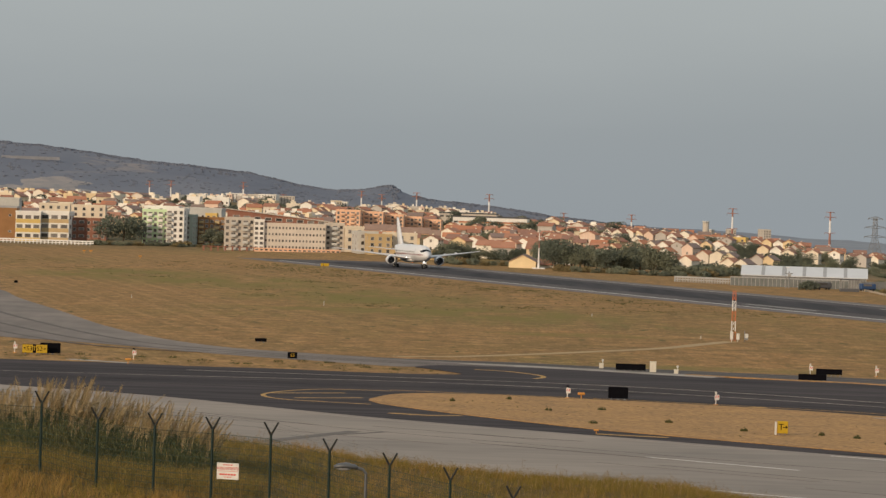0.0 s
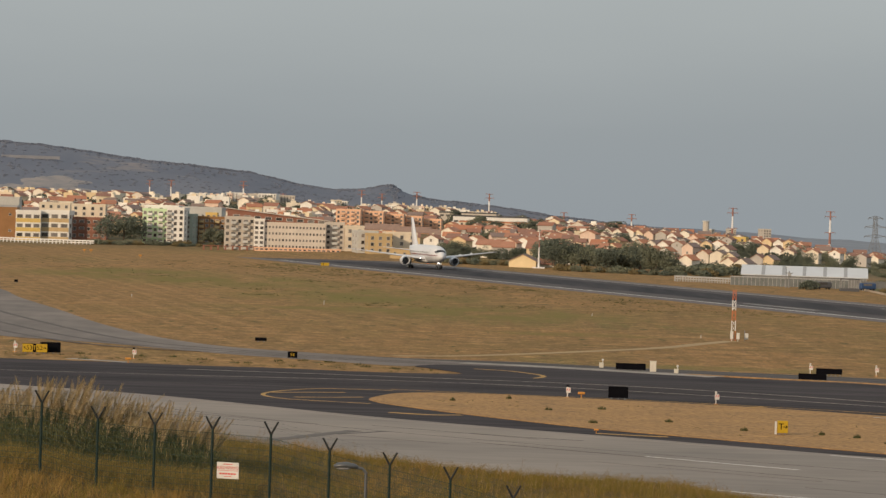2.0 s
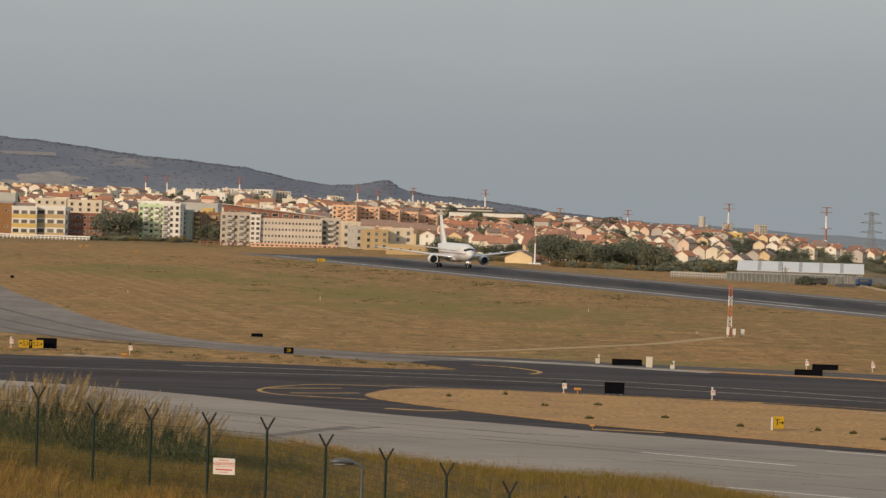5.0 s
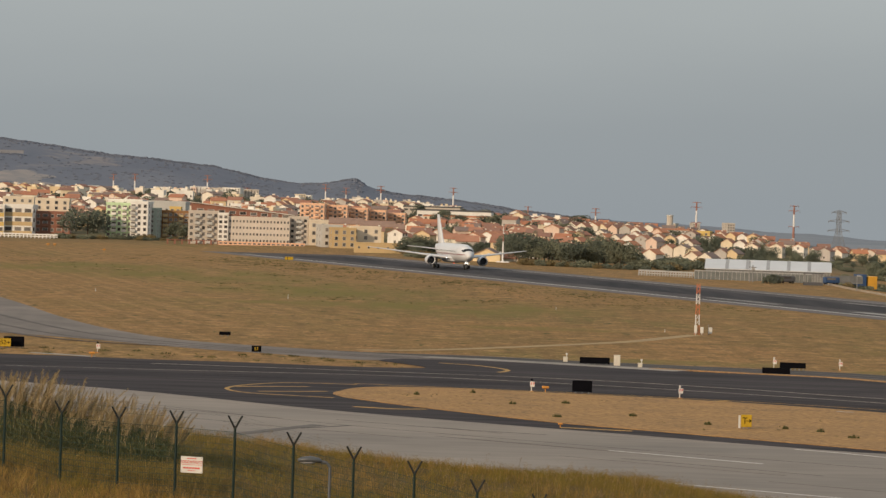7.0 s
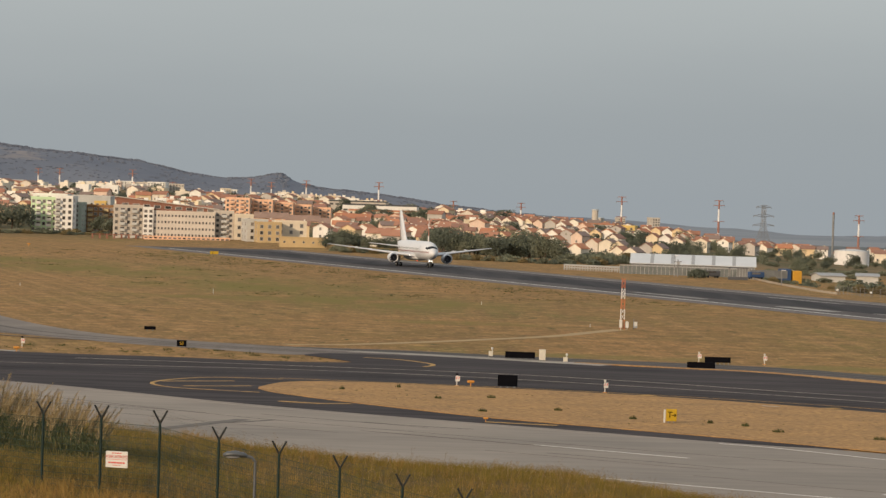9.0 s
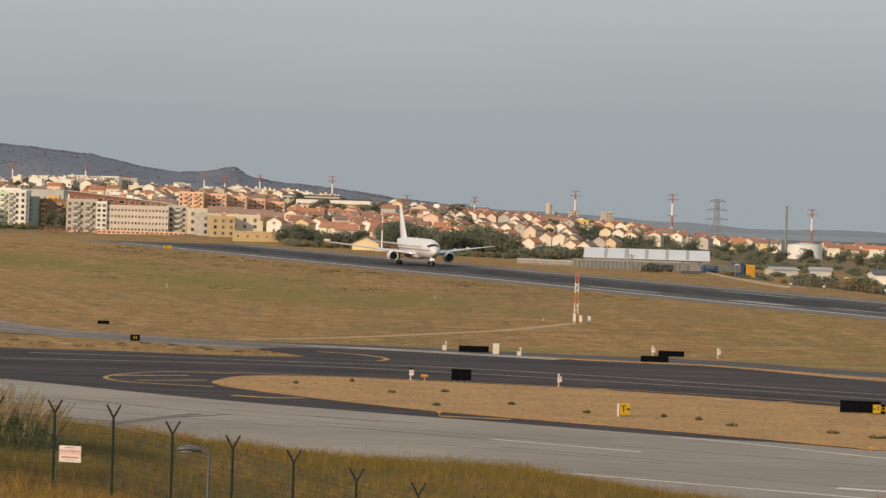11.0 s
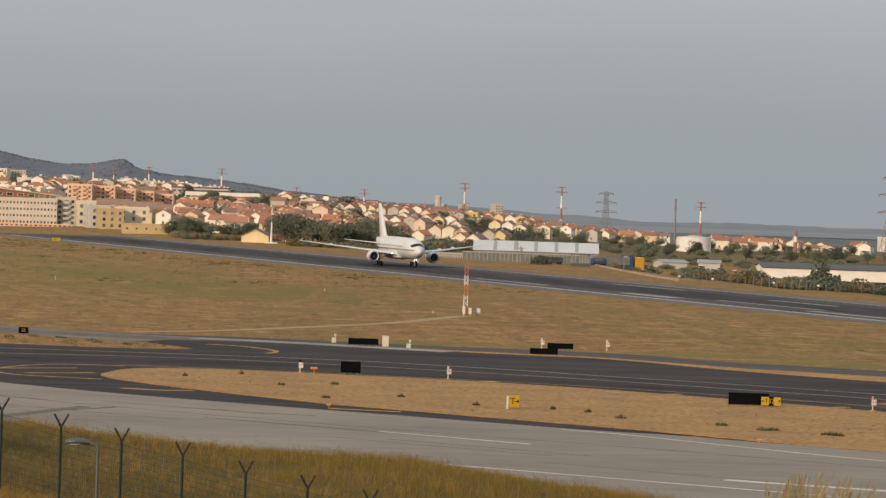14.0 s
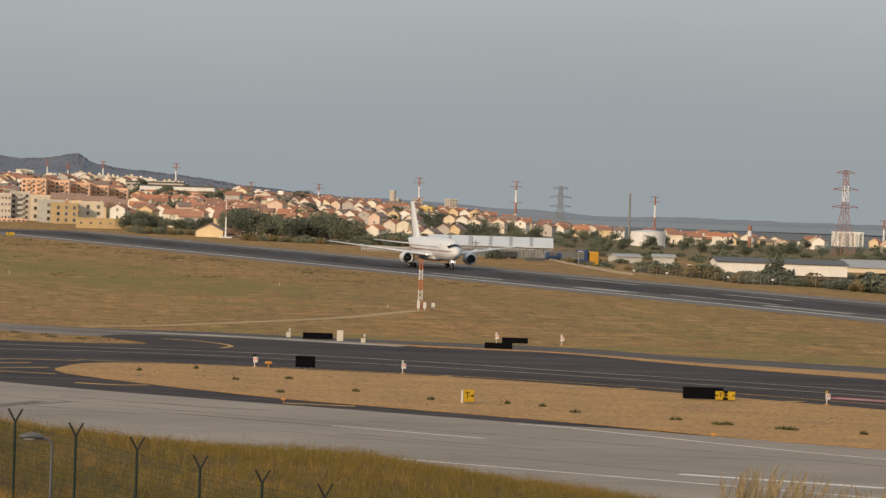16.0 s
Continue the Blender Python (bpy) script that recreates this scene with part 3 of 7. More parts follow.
        # tailplane
        v, f = wing_skin([(-14.4, s * 0.6, 5.35, 5.6, 0.6), (-16.0, s * 2.4, 5.5, 4.7, 0.45), (-20.6, s * 9.1, 6.1, 1.9, 0.2), (-20.9, s * 9.3, 6.12, 1.4, 0.1)])
        raw("tailplane", v, f, M_WING_GREY, jet, "grey tailplane", True)
        # landing light at the wing root
        bm = bmesh.new()
        bmesh.ops.create_uvsphere(bm, u_segments=12, v_segments=8, radius=0.12, matrix=pose(8.9, s * 3.4, 3.3))
        part("landing_light", bm, M_LANDING_LIGHT, wing, "lit landing light")
    # belly fairing
    v, f = ring_loft([(11.5, 0.2, 0.2, 2.5), (9.5, 1.9, 0.8, 2.75), (6.0, 2.62, 1.15, 2.85), (-3.0, 2.62, 1.15, 2.85), (-6.5, 1.7, 0.7, 2.75), (-8.5, 0.2, 0.2, 2.6)], 24)
    raw("belly_fairing", v, f, M_WHITE_PAINT, body, "", True)
    # fin
    prof = [(0, 0), (0.05, 0.6), (0.3, 1.0), (0.65, 0.7), (1, 0.05), (0.65, -0.7), (0.3, -1.0), (0.05, -0.6)]
    secs = [(-10.2, 6.6, 9.2, 0.55), (-12.4, 8.2, 8.0, 0.45), (-18.9, 15.6, 3.4, 0.2), (-19.5, 15.85, 2.6, 0.08)]
    verts = [(x - p * c, q * t, z) for x, z, c, t in secs for p, q in prof]
    n = len(prof)
    faces = [(j * n + k, j * n + (k + 1) % n, (j + 1) * n + (k + 1) % n, (j + 1) * n + k) for j in range(3) for k in range(n)] + [tuple(range(3 * n, 4 * n))]
    raw("fin", verts, faces, M_WHITE_PAINT, jet, "tall white tail fin", True)
    bm = bmesh.new()
    box(bm, 1.0, 0, 7.48, 0.5, 0.1, 0.35)
    part("antenna", bm, M_WHITE_PAINT, body)
    bm = bmesh.new()
    bmesh.ops.create_uvsphere(bm, u_segments=10, v_segments=6, radius=0.13, matrix=pose(3.5, 0, 1.72))
    part("beacon", bm, M_BEACON, body, "red beacon under the belly")
    tyre, rim = wheel_mesh(), rim_mesh()

    def wheel(gear, x, y, r):
        hub = empty("wheel", pose(x, y, r) @ Matrix.Diagonal((r / 0.57, r / 0.57, r / 0.57, 1)))
        hub.parent = gear
        shared("tyre", tyre, hub, Matrix())
        shared("rim", rim, hub, Matrix())
        WHEELS.append((hub, x, y, r))

    for s in (-1, 1):
        bm = bmesh.new()
        tube(bm, (0, s * 4.65, 0.6), (0.1, s * 4.5, 3.3), 0.17, 0.2, 10)
        tube(bm, (-0.75, s * 4.65, 0.58), (0.75, s * 4.65, 0.58), 0.12, sides=8)
        tube(bm, (0.05, s * 4.6, 1.6), (0.0, s * 2.6, 2.6), 0.09, sides=8)
        tube(bm, (0.3, s * 4.6, 1.3), (1.8, s * 4.4, 3.1), 0.07, sides=8)
        for x in (-0.72, 0.72):
            tube(bm, (x, s * 4.65 - 0.6, 0.57), (x, s * 4.65 + 0.6, 0.57), 0.07, sides=8)
        gear = part("main_gear", bm, M_STRUT, jet, "four-wheel main landing gear")
        bm = bmesh.new()
        box(bm, 0.1, s * 5.0, 2.2, 1.5, 0.06, 1.6)
        part("gear_door", bm, M_WHITE_PAINT, gear)
        for x in (-0.72, 0.72):
            for o in (-0.57, 0.57):
                wheel(gear, x, s * 4.65 + o, 0.57)
    bm = bmesh.new()
    tube(bm, (19.69, 0, 0.45), (19.9, 0, 2.6), 0.12, 0.15, 10)
    tube(bm, (19.75, 0, 1.2), (21.4, 0, 2.4), 0.07, sides=8)
    tube(bm, (19.69, -0.5, 0.46), (19.69, 0.5, 0.46), 0.06, sides=8)
    nose = part("nose_gear", bm, M_STRUT, jet, "twin-wheel nose gear with lit taxi lights")
    for o in (-0.36, 0.36):
        wheel(nose, 19.69, o, 0.46)
    for o in (-0.24, 0.24):
        bm = bmesh.new()
        bmesh.ops.create_uvsphere(bm, u_segments=12, v_segments=8, radius=0.16, matrix=pose(20.15, o, 1.95))
        part("taxi_light", bm, M_LANDING_LIGHT, nose, "lit taxi light")
    for s in (-1, 1):
        bm = bmesh.new()
        box(bm, 20.6, s * 0.55, 1.75, 1.4, 0.05, 0.7)
        part("nose_gear_door", bm, M_WHITE_PAINT, nose)
    return jet


JET = build_airliner()


# ---- the airport fence on the bank ----
M_FENCE_GREEN = mat("fence_green", (0.005, 0.020, 0.016), 0.6, vary=0.25, size=0.4)
M_POST_DARK = mat("post_arm_dark", (0.016, 0.017, 0.015), 0.6, vary=0.3, size=0.3)
M_WIRE = mat("wire_green", (0.018, 0.040, 0.032), 0.6, vary=0.2, size=0.5)
POST_GAP = 2.03


def fence_at(i):
    """The foot of a fence post; the fence comes a little nearer as it runs on."""
    x, y = -13.85 + POST_GAP * i, 127.6 - 0.72 * i
    tops = 13.75 - 0.02 * i - (0.42 if i > 0 else 0) - 0.11 * max(0, i - 1) - 0.22 * max(0, i - 4)
    x += lerp_table([(0, 0.08), (5, 0.09), (7, 0.13), (8, 0.2), (12, 0.25)], i)
    tops += lerp_table([(0, 0.02), (1, 0.0), (2, 0.03), (3, 0.13), (4, 0.19), (5, 0.09), (7, 0.05), (8, -0.1), (12, -0.15)], i)
    return x, y, tops


def build_fence():
    fence = empty("airport_fence")
    tagged(fence, "green welded-mesh airport fence with forked post tops", "fence")
    count = 13
    feet = [fence_at(i) for i in range(-2, count)]
    bm = bmesh.new()
    tube(bm, (0, 0, -3.1), (0, 0, -0.42), 0.045, sides=10)
    post = part("post", bm, M_FENCE_GREEN, fence)
    post.matrix_basis = pose(*feet[0])
    posts = [post] + [shared("post", post.data, fence, pose(*p)) for p in feet[1:]]
    bm = bmesh.new()
    tube(bm, (0, 0, -0.44), (-0.24, 0, 0.0), 0.038, 0.032, 8)
    tube(bm, (0, 0, -0.44), (0.24, 0, 0.0), 0.038, 0.032, 8)
    fork = part("fork", bm, M_POST_DARK, posts[0])
    for p in posts[1:]:
        shared("fork", fork.data, p, Matrix())
    # welded mesh panels: thin upright wires and folded cross wires
    for (xa, ya, za), (xb, yb, zb) in zip(feet, feet[1:]):
        verts, faces = [], []

        def wire(p, q, w):
            k = len(verts)
            d = (Vector(q) - Vector(p)).normalized()
            s = d.cross(Vector((0, 1, 0))).normalized() * w
            o = Vector((0, w, 0))
            for e in (p, q):
                e = Vector(e)
                verts.extend([tuple(e + s), tuple(e - s * 0.5 + o), tuple(e - s * 0.5 - o)])
            faces.extend([(k, k + 1, k + 4, k + 3), (k + 1, k + 2, k + 5, k + 4), (k + 2, k, k + 3, k + 5)])
        n = 34
        for i in range(1, n):
            t = i / n
            x, y, z = xa + (xb - xa) * t, ya + (yb - ya) * t, za + (zb - za) * t
            wire((x, y, z - 2.9), (x, y, z - 0.55), 0.0065)
        for h in (0.57, 0.77, 1.0, 1.2, 1.4, 1.6, 1.8, 2.0, 2.2, 2.4, 2.6, 2.8):
            wire((xa, ya, za - h), (xb, yb, zb - h), 0.008)
        for dx in (-0.22, 0.22, -0.12, 0.12):
            wire((xa + dx, ya, za - 0.03 - (0.18 if abs(dx) < 0.2 else 0)), (xb + dx, yb, zb - 0.03 - (0.18 if abs(dx) < 0.2 else 0)), 0.002)
        raw("mesh_panel", verts, faces, M_WIRE, fence)


build_fence()

# ---- the town ----
def wall_paint(name, colors, rough=0.9):
    """Rendered house walls: each house takes one of a few colours, with rain stains and soft mottling."""
    m = mat(name, (1, 1, 1), rough, vary=0.16, size=5.0, fine=0.05, fine_size=0.7, stretch=(1, 1, 0.35))
    n, l = m.node_tree.nodes, m.node_tree.links
    info = n.new("ShaderNodeObjectInfo")
    ramp = n.new("ShaderNodeValToRGB")
    ramp.color_ramp.interpolation = "CONSTANT"
    el = ramp.color_ramp.elements
    el[0].position, el[0].color = 0.0, (*colors[0], 1)
    el[1].position, el[1].color = 1.0 / len(colors), (*colors[1], 1)
    for i, c in enumerate(colors[2:], 2):
        el.new(i / len(colors)).color = (*c, 1)
    l.new(info.outputs["Random"], ramp.inputs["Fac"])
    b = n["Principled BSDF"]
    old = b.inputs["Base Color"].links[0].from_socket
    mul = n.new("ShaderNodeMixRGB")
    mul.blend_type = "MULTIPLY"
    mul.inputs[0].default_value = 1.0
    l.new(old, mul.inputs[1])
    l.new(ramp.outputs[0], mul.inputs[2])
    l.new(mul.outputs[0], b.inputs["Base Color"])
    return m, ramp, info, l


WALL_COLOURS = [(0.76, 0.69, 0.58), (0.74, 0.62, 0.44), (0.80, 0.76, 0.69), (0.70, 0.54, 0.33), (0.72, 0.54, 0.43), (0.76, 0.67, 0.54), (0.48, 0.44, 0.40), (0.78, 0.72, 0.61), (0.66, 0.58, 0.49), (0.80, 0.76, 0.69)]
M_HOUSE = wall_paint("house_render", WALL_COLOURS)[0]
M_ROOF = wall_paint("roof_tiles", [(0.43, 0.185, 0.105), (0.33, 0.160, 0.105), (0.50, 0.220, 0.120), (0.28, 0.155, 0.115), (0.40, 0.20, 0.13), (0.24, 0.175, 0.15)])[0]
M_PANE = mat("window_pane", (0.135, 0.122, 0.112), 0.25, vary=0.3, size=1.0, per_object=0.75)
M_FRAME = mat("window_frame", (0.46, 0.43, 0.39), 0.6, vary=0.1)
M_CREAM = mat("cream_render", (0.70, 0.60, 0.46), 0.9, vary=0.14, size=4.0, fine=0.04, fine_size=0.6)
M_WHITE_WALL = mat("white_render", (0.76, 0.73, 0.68), 0.9, vary=0.14, size=4.0, fine=0.04, fine_size=0.6)
M_GREY_WALL = mat("grey_render", (0.50, 0.49, 0.46), 0.9, vary=0.16, size=4.0, fine=0.05, fine_size=0.6)
M_STONE_WALL = mat("greige_render", (0.52, 0.46, 0.39), 0.9, vary=0.14, size=4.0, fine=0.05, fine_size=0.6)
M_LONG_WALL = mat("pale_grey_cream_render", (0.60, 0.53, 0.45), 0.9, vary=0.12, size=4.0, fine=0.05, fine_size=0.6)
M_GREEN_WALL = mat("pale_green_render", (0.55, 0.70, 0.44), 0.9, vary=0.12, size=4.0)
M_GREEN_GREY = mat("green_grey_render", (0.33, 0.38, 0.33), 0.9, vary=0.12, size=4.0)
M_BRICK = mat("brick_red", (0.27, 0.125, 0.085), 0.9, vary=0.2, size=2.0, fine=0.08, fine_size=0.3)
M_BROWN = mat("brown_cladding", (0.30, 0.155, 0.065), 0.75, vary=0.18, size=3.0)
M_SALMON = mat("salmon_render", (0.80, 0.49, 0.32), 0.9, vary=0.14, size=4.0)
M_YELLOW_WALL = mat("yellow_render", (0.66, 0.47, 0.16), 0.9, vary=0.14, size=3.0)
M_OCHRE = mat("ochre_render", (0.52, 0.38, 0.20), 0.9, vary=0.16, size=3.0)
M_METAL_ROOF = mat("grey_sheet_roof", (0.33, 0.33, 0.33), 0.55, vary=0.2, size=5.0)
M_DARK_ROOF = mat("dark_sheet_roof", (0.085, 0.085, 0.09), 0.6, vary=0.2, size=5.0)
M_TENT = mat("white_tent_roof", (0.58, 0.59, 0.60), 0.55, vary=0.10, size=6.0)
M_SHEET_WALL = mat("grey_sheet_wall", (0.38, 0.38, 0.37), 0.6, vary=0.2, size=2.0, stretch=(2, 2, 0.2))
# Red dulled to stand for the haze out at the ridge masts.
M_MAST_RED = mat("mast_red", (0.32, 0.155, 0.12), 0.6, vary=0.2, size=2.0)
M_MAST_WHITE = mat("mast_white", (0.72, 0.70, 0.68), 0.6, vary=0.15, size=2.0)
M_HANGAR_WALL = mat("hangar_sheet_wall", (0.25, 0.25, 0.245), 0.6, vary=0.25, size=2.0, stretch=(2, 2, 0.2))
M_SEAM = mat("roof_seam", (0.36, 0.36, 0.36), 0.7, vary=0.2, size=2.0)
M_STEEL = mat("grey_steel", (0.22, 0.22, 0.22), 0.55, vary=0.2, size=2.0)
M_TRUNK = mat("bark", (0.09, 0.065, 0.045), 0.95, vary=0.3, size=0.6)


def leaf_material(name, a, b):
    m = mat(name, a, 0.9, vary=0.3, size=3.0, other=b, per_object=0.22)
    n, l = m.node_tree.nodes, m.node_tree.links
    geo = n.new("ShaderNodeNewGeometry")
    rng = n.new("ShaderNodeMapRange")
    rng.inputs["To Min"].default_value, rng.inputs["To Max"].default_value = 0.75, 1.25
    l.new(geo.outputs["Random Per Island"], rng.inputs["Value"])
    bs = n["Principled BSDF"]
    old = bs.inputs["Base Color"].links[0].from_socket
    mul = n.new("ShaderNodeMixRGB")
    mul.blend_type = "MULTIPLY"
    mul.inputs[0].default_value = 1.0
    l.new(old, mul.inputs[1])
    l.new(rng.outputs[0], mul.inputs[2])
    l.new(mul.outputs[0], bs.inputs["Base Color"])
    bs.inputs["Specular IOR Level"].default_value = 0.15
    return m


# Both tree greens are lightened and blued, with the town's haze in the colour.
M_LEAF = leaf_material("tree_leaves", (0.125, 0.140, 0.098), (0.162, 0.164, 0.112))
M_LEAF_DARK = leaf_material("dark_leaves", (0.096, 0.112, 0.088), (0.122, 0.134, 0.098))
M_LEAF_BROWN = leaf_material("dry_leaves", (0.150, 0.115, 0.060), (0.185, 0.150, 0.072))


def two_tone(name, verts, faces, mats, which):
    me = bpy.data.meshes.new(name)
    me.from_pydata(verts, [], faces)
    for m in mats:
        me.materials.append(m)
    me.polygons.foreach_set("material_index", which)
    me.update()
    return me


def cuboid(verts, faces, x0, x1, y0, y1, z0, z1):
    k = len(verts)
    verts += [(x, y, z) for z in (z0, z1) for x, y in ((x0, y0), (x1, y0), (x1, y1), (x0, y1))]
    faces += [tuple(k + i for i in q) for q in ((3, 2, 1, 0), (4, 5, 6, 7), (0, 1, 5, 4), (1, 2, 6, 5), (2, 3, 7, 6), (3, 0, 4, 7))]


def window_mesh():
    """One window, 1 x 1, standing out of the wall along -y: four frame bars round a set-back pane."""
    v, f = [], []
    for x0, x1, z0, z1 in ((-0.5, 0.5, -0.5, -0.42), (-0.5, 0.5, 0.42, 0.5), (-0.5, -0.42, -0.42, 0.42), (0.42, 0.5, -0.42, 0.42)):
        cuboid(v, f, x0, x1, -0.10, 0.0, z0, z1)
    n = len(f)
    cuboid(v, f, -0.42, 0.42, -0.04, 0.0, -0.42, 0.42)
    return two_tone("window", v, f, (M_FRAME, M_PANE), [0] * n + [1] * (len(f) - n))


WINDOW = window_mesh()


def small_window_mesh():
    v, f = [], []
    cuboid(v, f, -0.5, 0.5, -0.05, 0.0, -0.5, 0.5)
    n = len(f)
    cuboid(v, f, -0.40, 0.40, -0.07, -0.04, -0.42, 0.42)
    return two_tone("window", v, f, (M_FRAME, M_PANE_SOFT), [0] * n + [1] * (len(f) - n))


# Panes lightened: the loss of contrast with distance is put into their colour.
M_PANE_SOFT = mat("muted_pane", (0.17, 0.15, 0.13), 0.4, vary=0.3, size=1.0, per_object=0.6)
SMALL_WINDOW = small_window_mesh()


def put_window(parent, x, y, z, w, h, turn=0.0, name="window", mesh=None):
    return shared(name, mesh or WINDOW, parent, pose(x, y, z, 0, 0, turn) @ Matrix.Diagonal((w, 1.2, h, 1)))


def house_meshes(w, d, h, rise):
    """Walls with gables and a tiled roof with eaves; the ridge runs along x."""
    v = [(-w / 2, -d / 2, -4), (w / 2, -d / 2, -4), (w / 2, d / 2, -4), (-w / 2, d / 2, -4), (-w / 2, -d / 2, h), (w / 2, -d / 2, h), (w / 2, d / 2, h), (-w / 2, d / 2, h), (-w / 2, 0, h + rise), (w / 2, 0, h + rise)]
    f = [(0, 1, 5, 4), (2, 3, 7, 6), (1, 2, 6, 9, 5), (3, 0, 4, 8, 7), (4, 5, 9, 8), (6, 7, 8, 9)]
    wall = bpy.data.meshes.new("wall")
    wall.from_pydata(v, [], f)
    wall.materials.append(M_HOUSE)
    o, t = 0.45, 0.22
    k = rise / (d / 2)
    v, f = [], []
    for s in (-1, 1):
        n = len(v)
        for x in (-w / 2 - o, w / 2 + o):
            v += [(x, s * (d / 2 + o), h - k * o + 0.02), (x, 0, h + rise + 0.02), (x, 0, h + rise + t), (x, s * (d / 2 + o), h - k * o + t)]
        f += [tuple(n + i for i in q) for q in ((0, 1, 5, 4), (1, 2, 6, 5), (2, 3, 7, 6), (3, 0, 4, 7), (0, 3, 2, 1), (4, 5, 6, 7))]
    roof = bpy.data.meshes.new("roof")
    roof.from_pydata(v, [], f)
    roof.materials.append(M_ROOF)
    bm = bmesh.new()
    box(bm, w * 0.22, d * 0.12, h + rise - 0.2, 0.6, 0.5, 1.5)
    box(bm, w * 0.22, d * 0.12, h + rise + 0.6, 0.75, 0.65, 0.12)
    chim = bpy.data.meshes.new("chimney")
    bm.to_mesh(chim)
    bm.free()
    chim.materials.append(M_HOUSE)
    return wall, roof, chim


HOUSE_SIZES = [(7, 6.4, 5.0, 1.6), (5.6, 6.2, 5.2, 1.5), (8.5, 6.6, 5.0, 1.6), (8.0, 5.8, 4.4, 1.9), (8, 7.4, 7.4, 1.6), (6.5, 6.0, 3.1, 1.4), (11, 7.6, 5.4, 1.8)]
HOUSE_KIT = [house_meshes(*s) for s in HOUSE_SIZES]


def house(x, y, turn, kind=0, wall_mat=None, base=None, label=""):
    w, d, h, rise = HOUSE_SIZES[kind]
    wall, roof, chim = HOUSE_KIT[kind]
    ob = empty("house", pose(x, y, land(x, y) if base is None else base, 0, 0, turn))
    tagged(ob, label or random.choice(("cream-rendered house with a terracotta tiled roof", "small rendered town house under a red tile roof", "pale two-storey house with an orange tile roof")), "house", "houses of the town")
    shared("wall", wall, ob, Matrix())
    shared("roof", roof, ob, Matrix())
    if kind != 5:
        shared("chimney", chim, ob, Matrix())
    for fl in range(max(1, round(h / 3.0))):
        z = 1.7 + fl * 2.9
        if z > h - 0.6:
            continue
        n = 2 if w < 8 else 3
        for i in range(n):
            put_window(ob, -w / 2 + w * (i + 0.5) / n, -d / 2, z, 1.0, 1.2, 0.0, "window", SMALL_WINDOW)
        put_window(ob, -w / 2, 0, z, 1.0, 1.2, -90, "window", SMALL_WINDOW)
    return ob


def apartment(name, label, x, y, turn, w, d, top, storeys, bays, wall, roof=None, base=None, side_bays=2, balconies=(), win=(1.3, 1.5), band=None, parapet=0.8, category="building"):
    """A block with a window for every bay and storey, balconies in some bays, a parapet and a stair head."""
    z0 = (land(x, y) if base is None else base)
    h = top - z0
    ob = empty(name, pose(x, y, z0, 0, 0, turn))
    tagged(ob, label, category)
    bm = bmesh.new()
    box(bm, 0, 0, h / 2 - 2, w, d, h + 4)
    body = part("wall", bm, wall, ob)
    bm = bmesh.new()
    for sx, sy, lx, ly in ((0, -1, w + 0.2, 0.25), (0, 1, w + 0.2, 0.25), (-1, 0, 0.25, d), (1, 0, 0.25, d)):
        box(bm, sx * w / 2, sy * d / 2, h + parapet / 2, lx, ly, parapet)
    box(bm, 0, 0, h + 0.06, w - 0.4, d - 0.4, 0.12)
    part("roof", bm, roof or wall, ob)
    sh = h / storeys
    for s in range(storeys):
        z = sh * (s + 0.55)
        for b in range(bays):
            bx = -w / 2 + w * (b + 0.5) / bays
            if b in balconies:
                put_window(ob, bx, -d / 2, z - 0.15, min(2.2, w / bays * 0.8), sh * 0.7, name="balcony_door")
            else:
                put_window(ob, bx, -d / 2, z, min(win[0], w / bays * 0.75), min(win[1], sh * 0.62))
        for b in range(side_bays):
            for k in (-1, 1):
                put_window(ob, k * w / 2, -d / 2 + d * (b + 0.5) / side_bays, z, min(win[0], d / side_bays * 0.7), min(win[1], sh * 0.62), 90 * k)
    if balconies:
        bw = w / bays * 0.92
        bm = bmesh.new()
        box(bm, 0, -0.6, 0, bw, 1.2, 0.16)
        box(bm, 0, -1.16, 0.5, bw, 0.08, 0.95)
        for k in (-1, 1):
            box(bm, k * (bw / 2 - 0.04), -0.6, 0.5, 0.08, 1.1, 0.95)
        me = bpy.data.meshes.new("balcony")
        bm.to_mesh(me)
        bm.free()
        me.materials.append(band or M_WHITE_WALL)
        for s in range(storeys):
            for b in balconies:
                shared("balcony", me, ob, pose(-w / 2 + w * (b + 0.5) / bays, -d / 2, sh * s + 0.25))
    elif band:
        for s in range(storeys):
            bm = bmesh.new()
            box(bm, 0, -d / 2 - 0.05, sh * (s + 0.12), w * 0.98, 0.16, sh * 0.42)
            part("band", bm, band, body)
    return ob


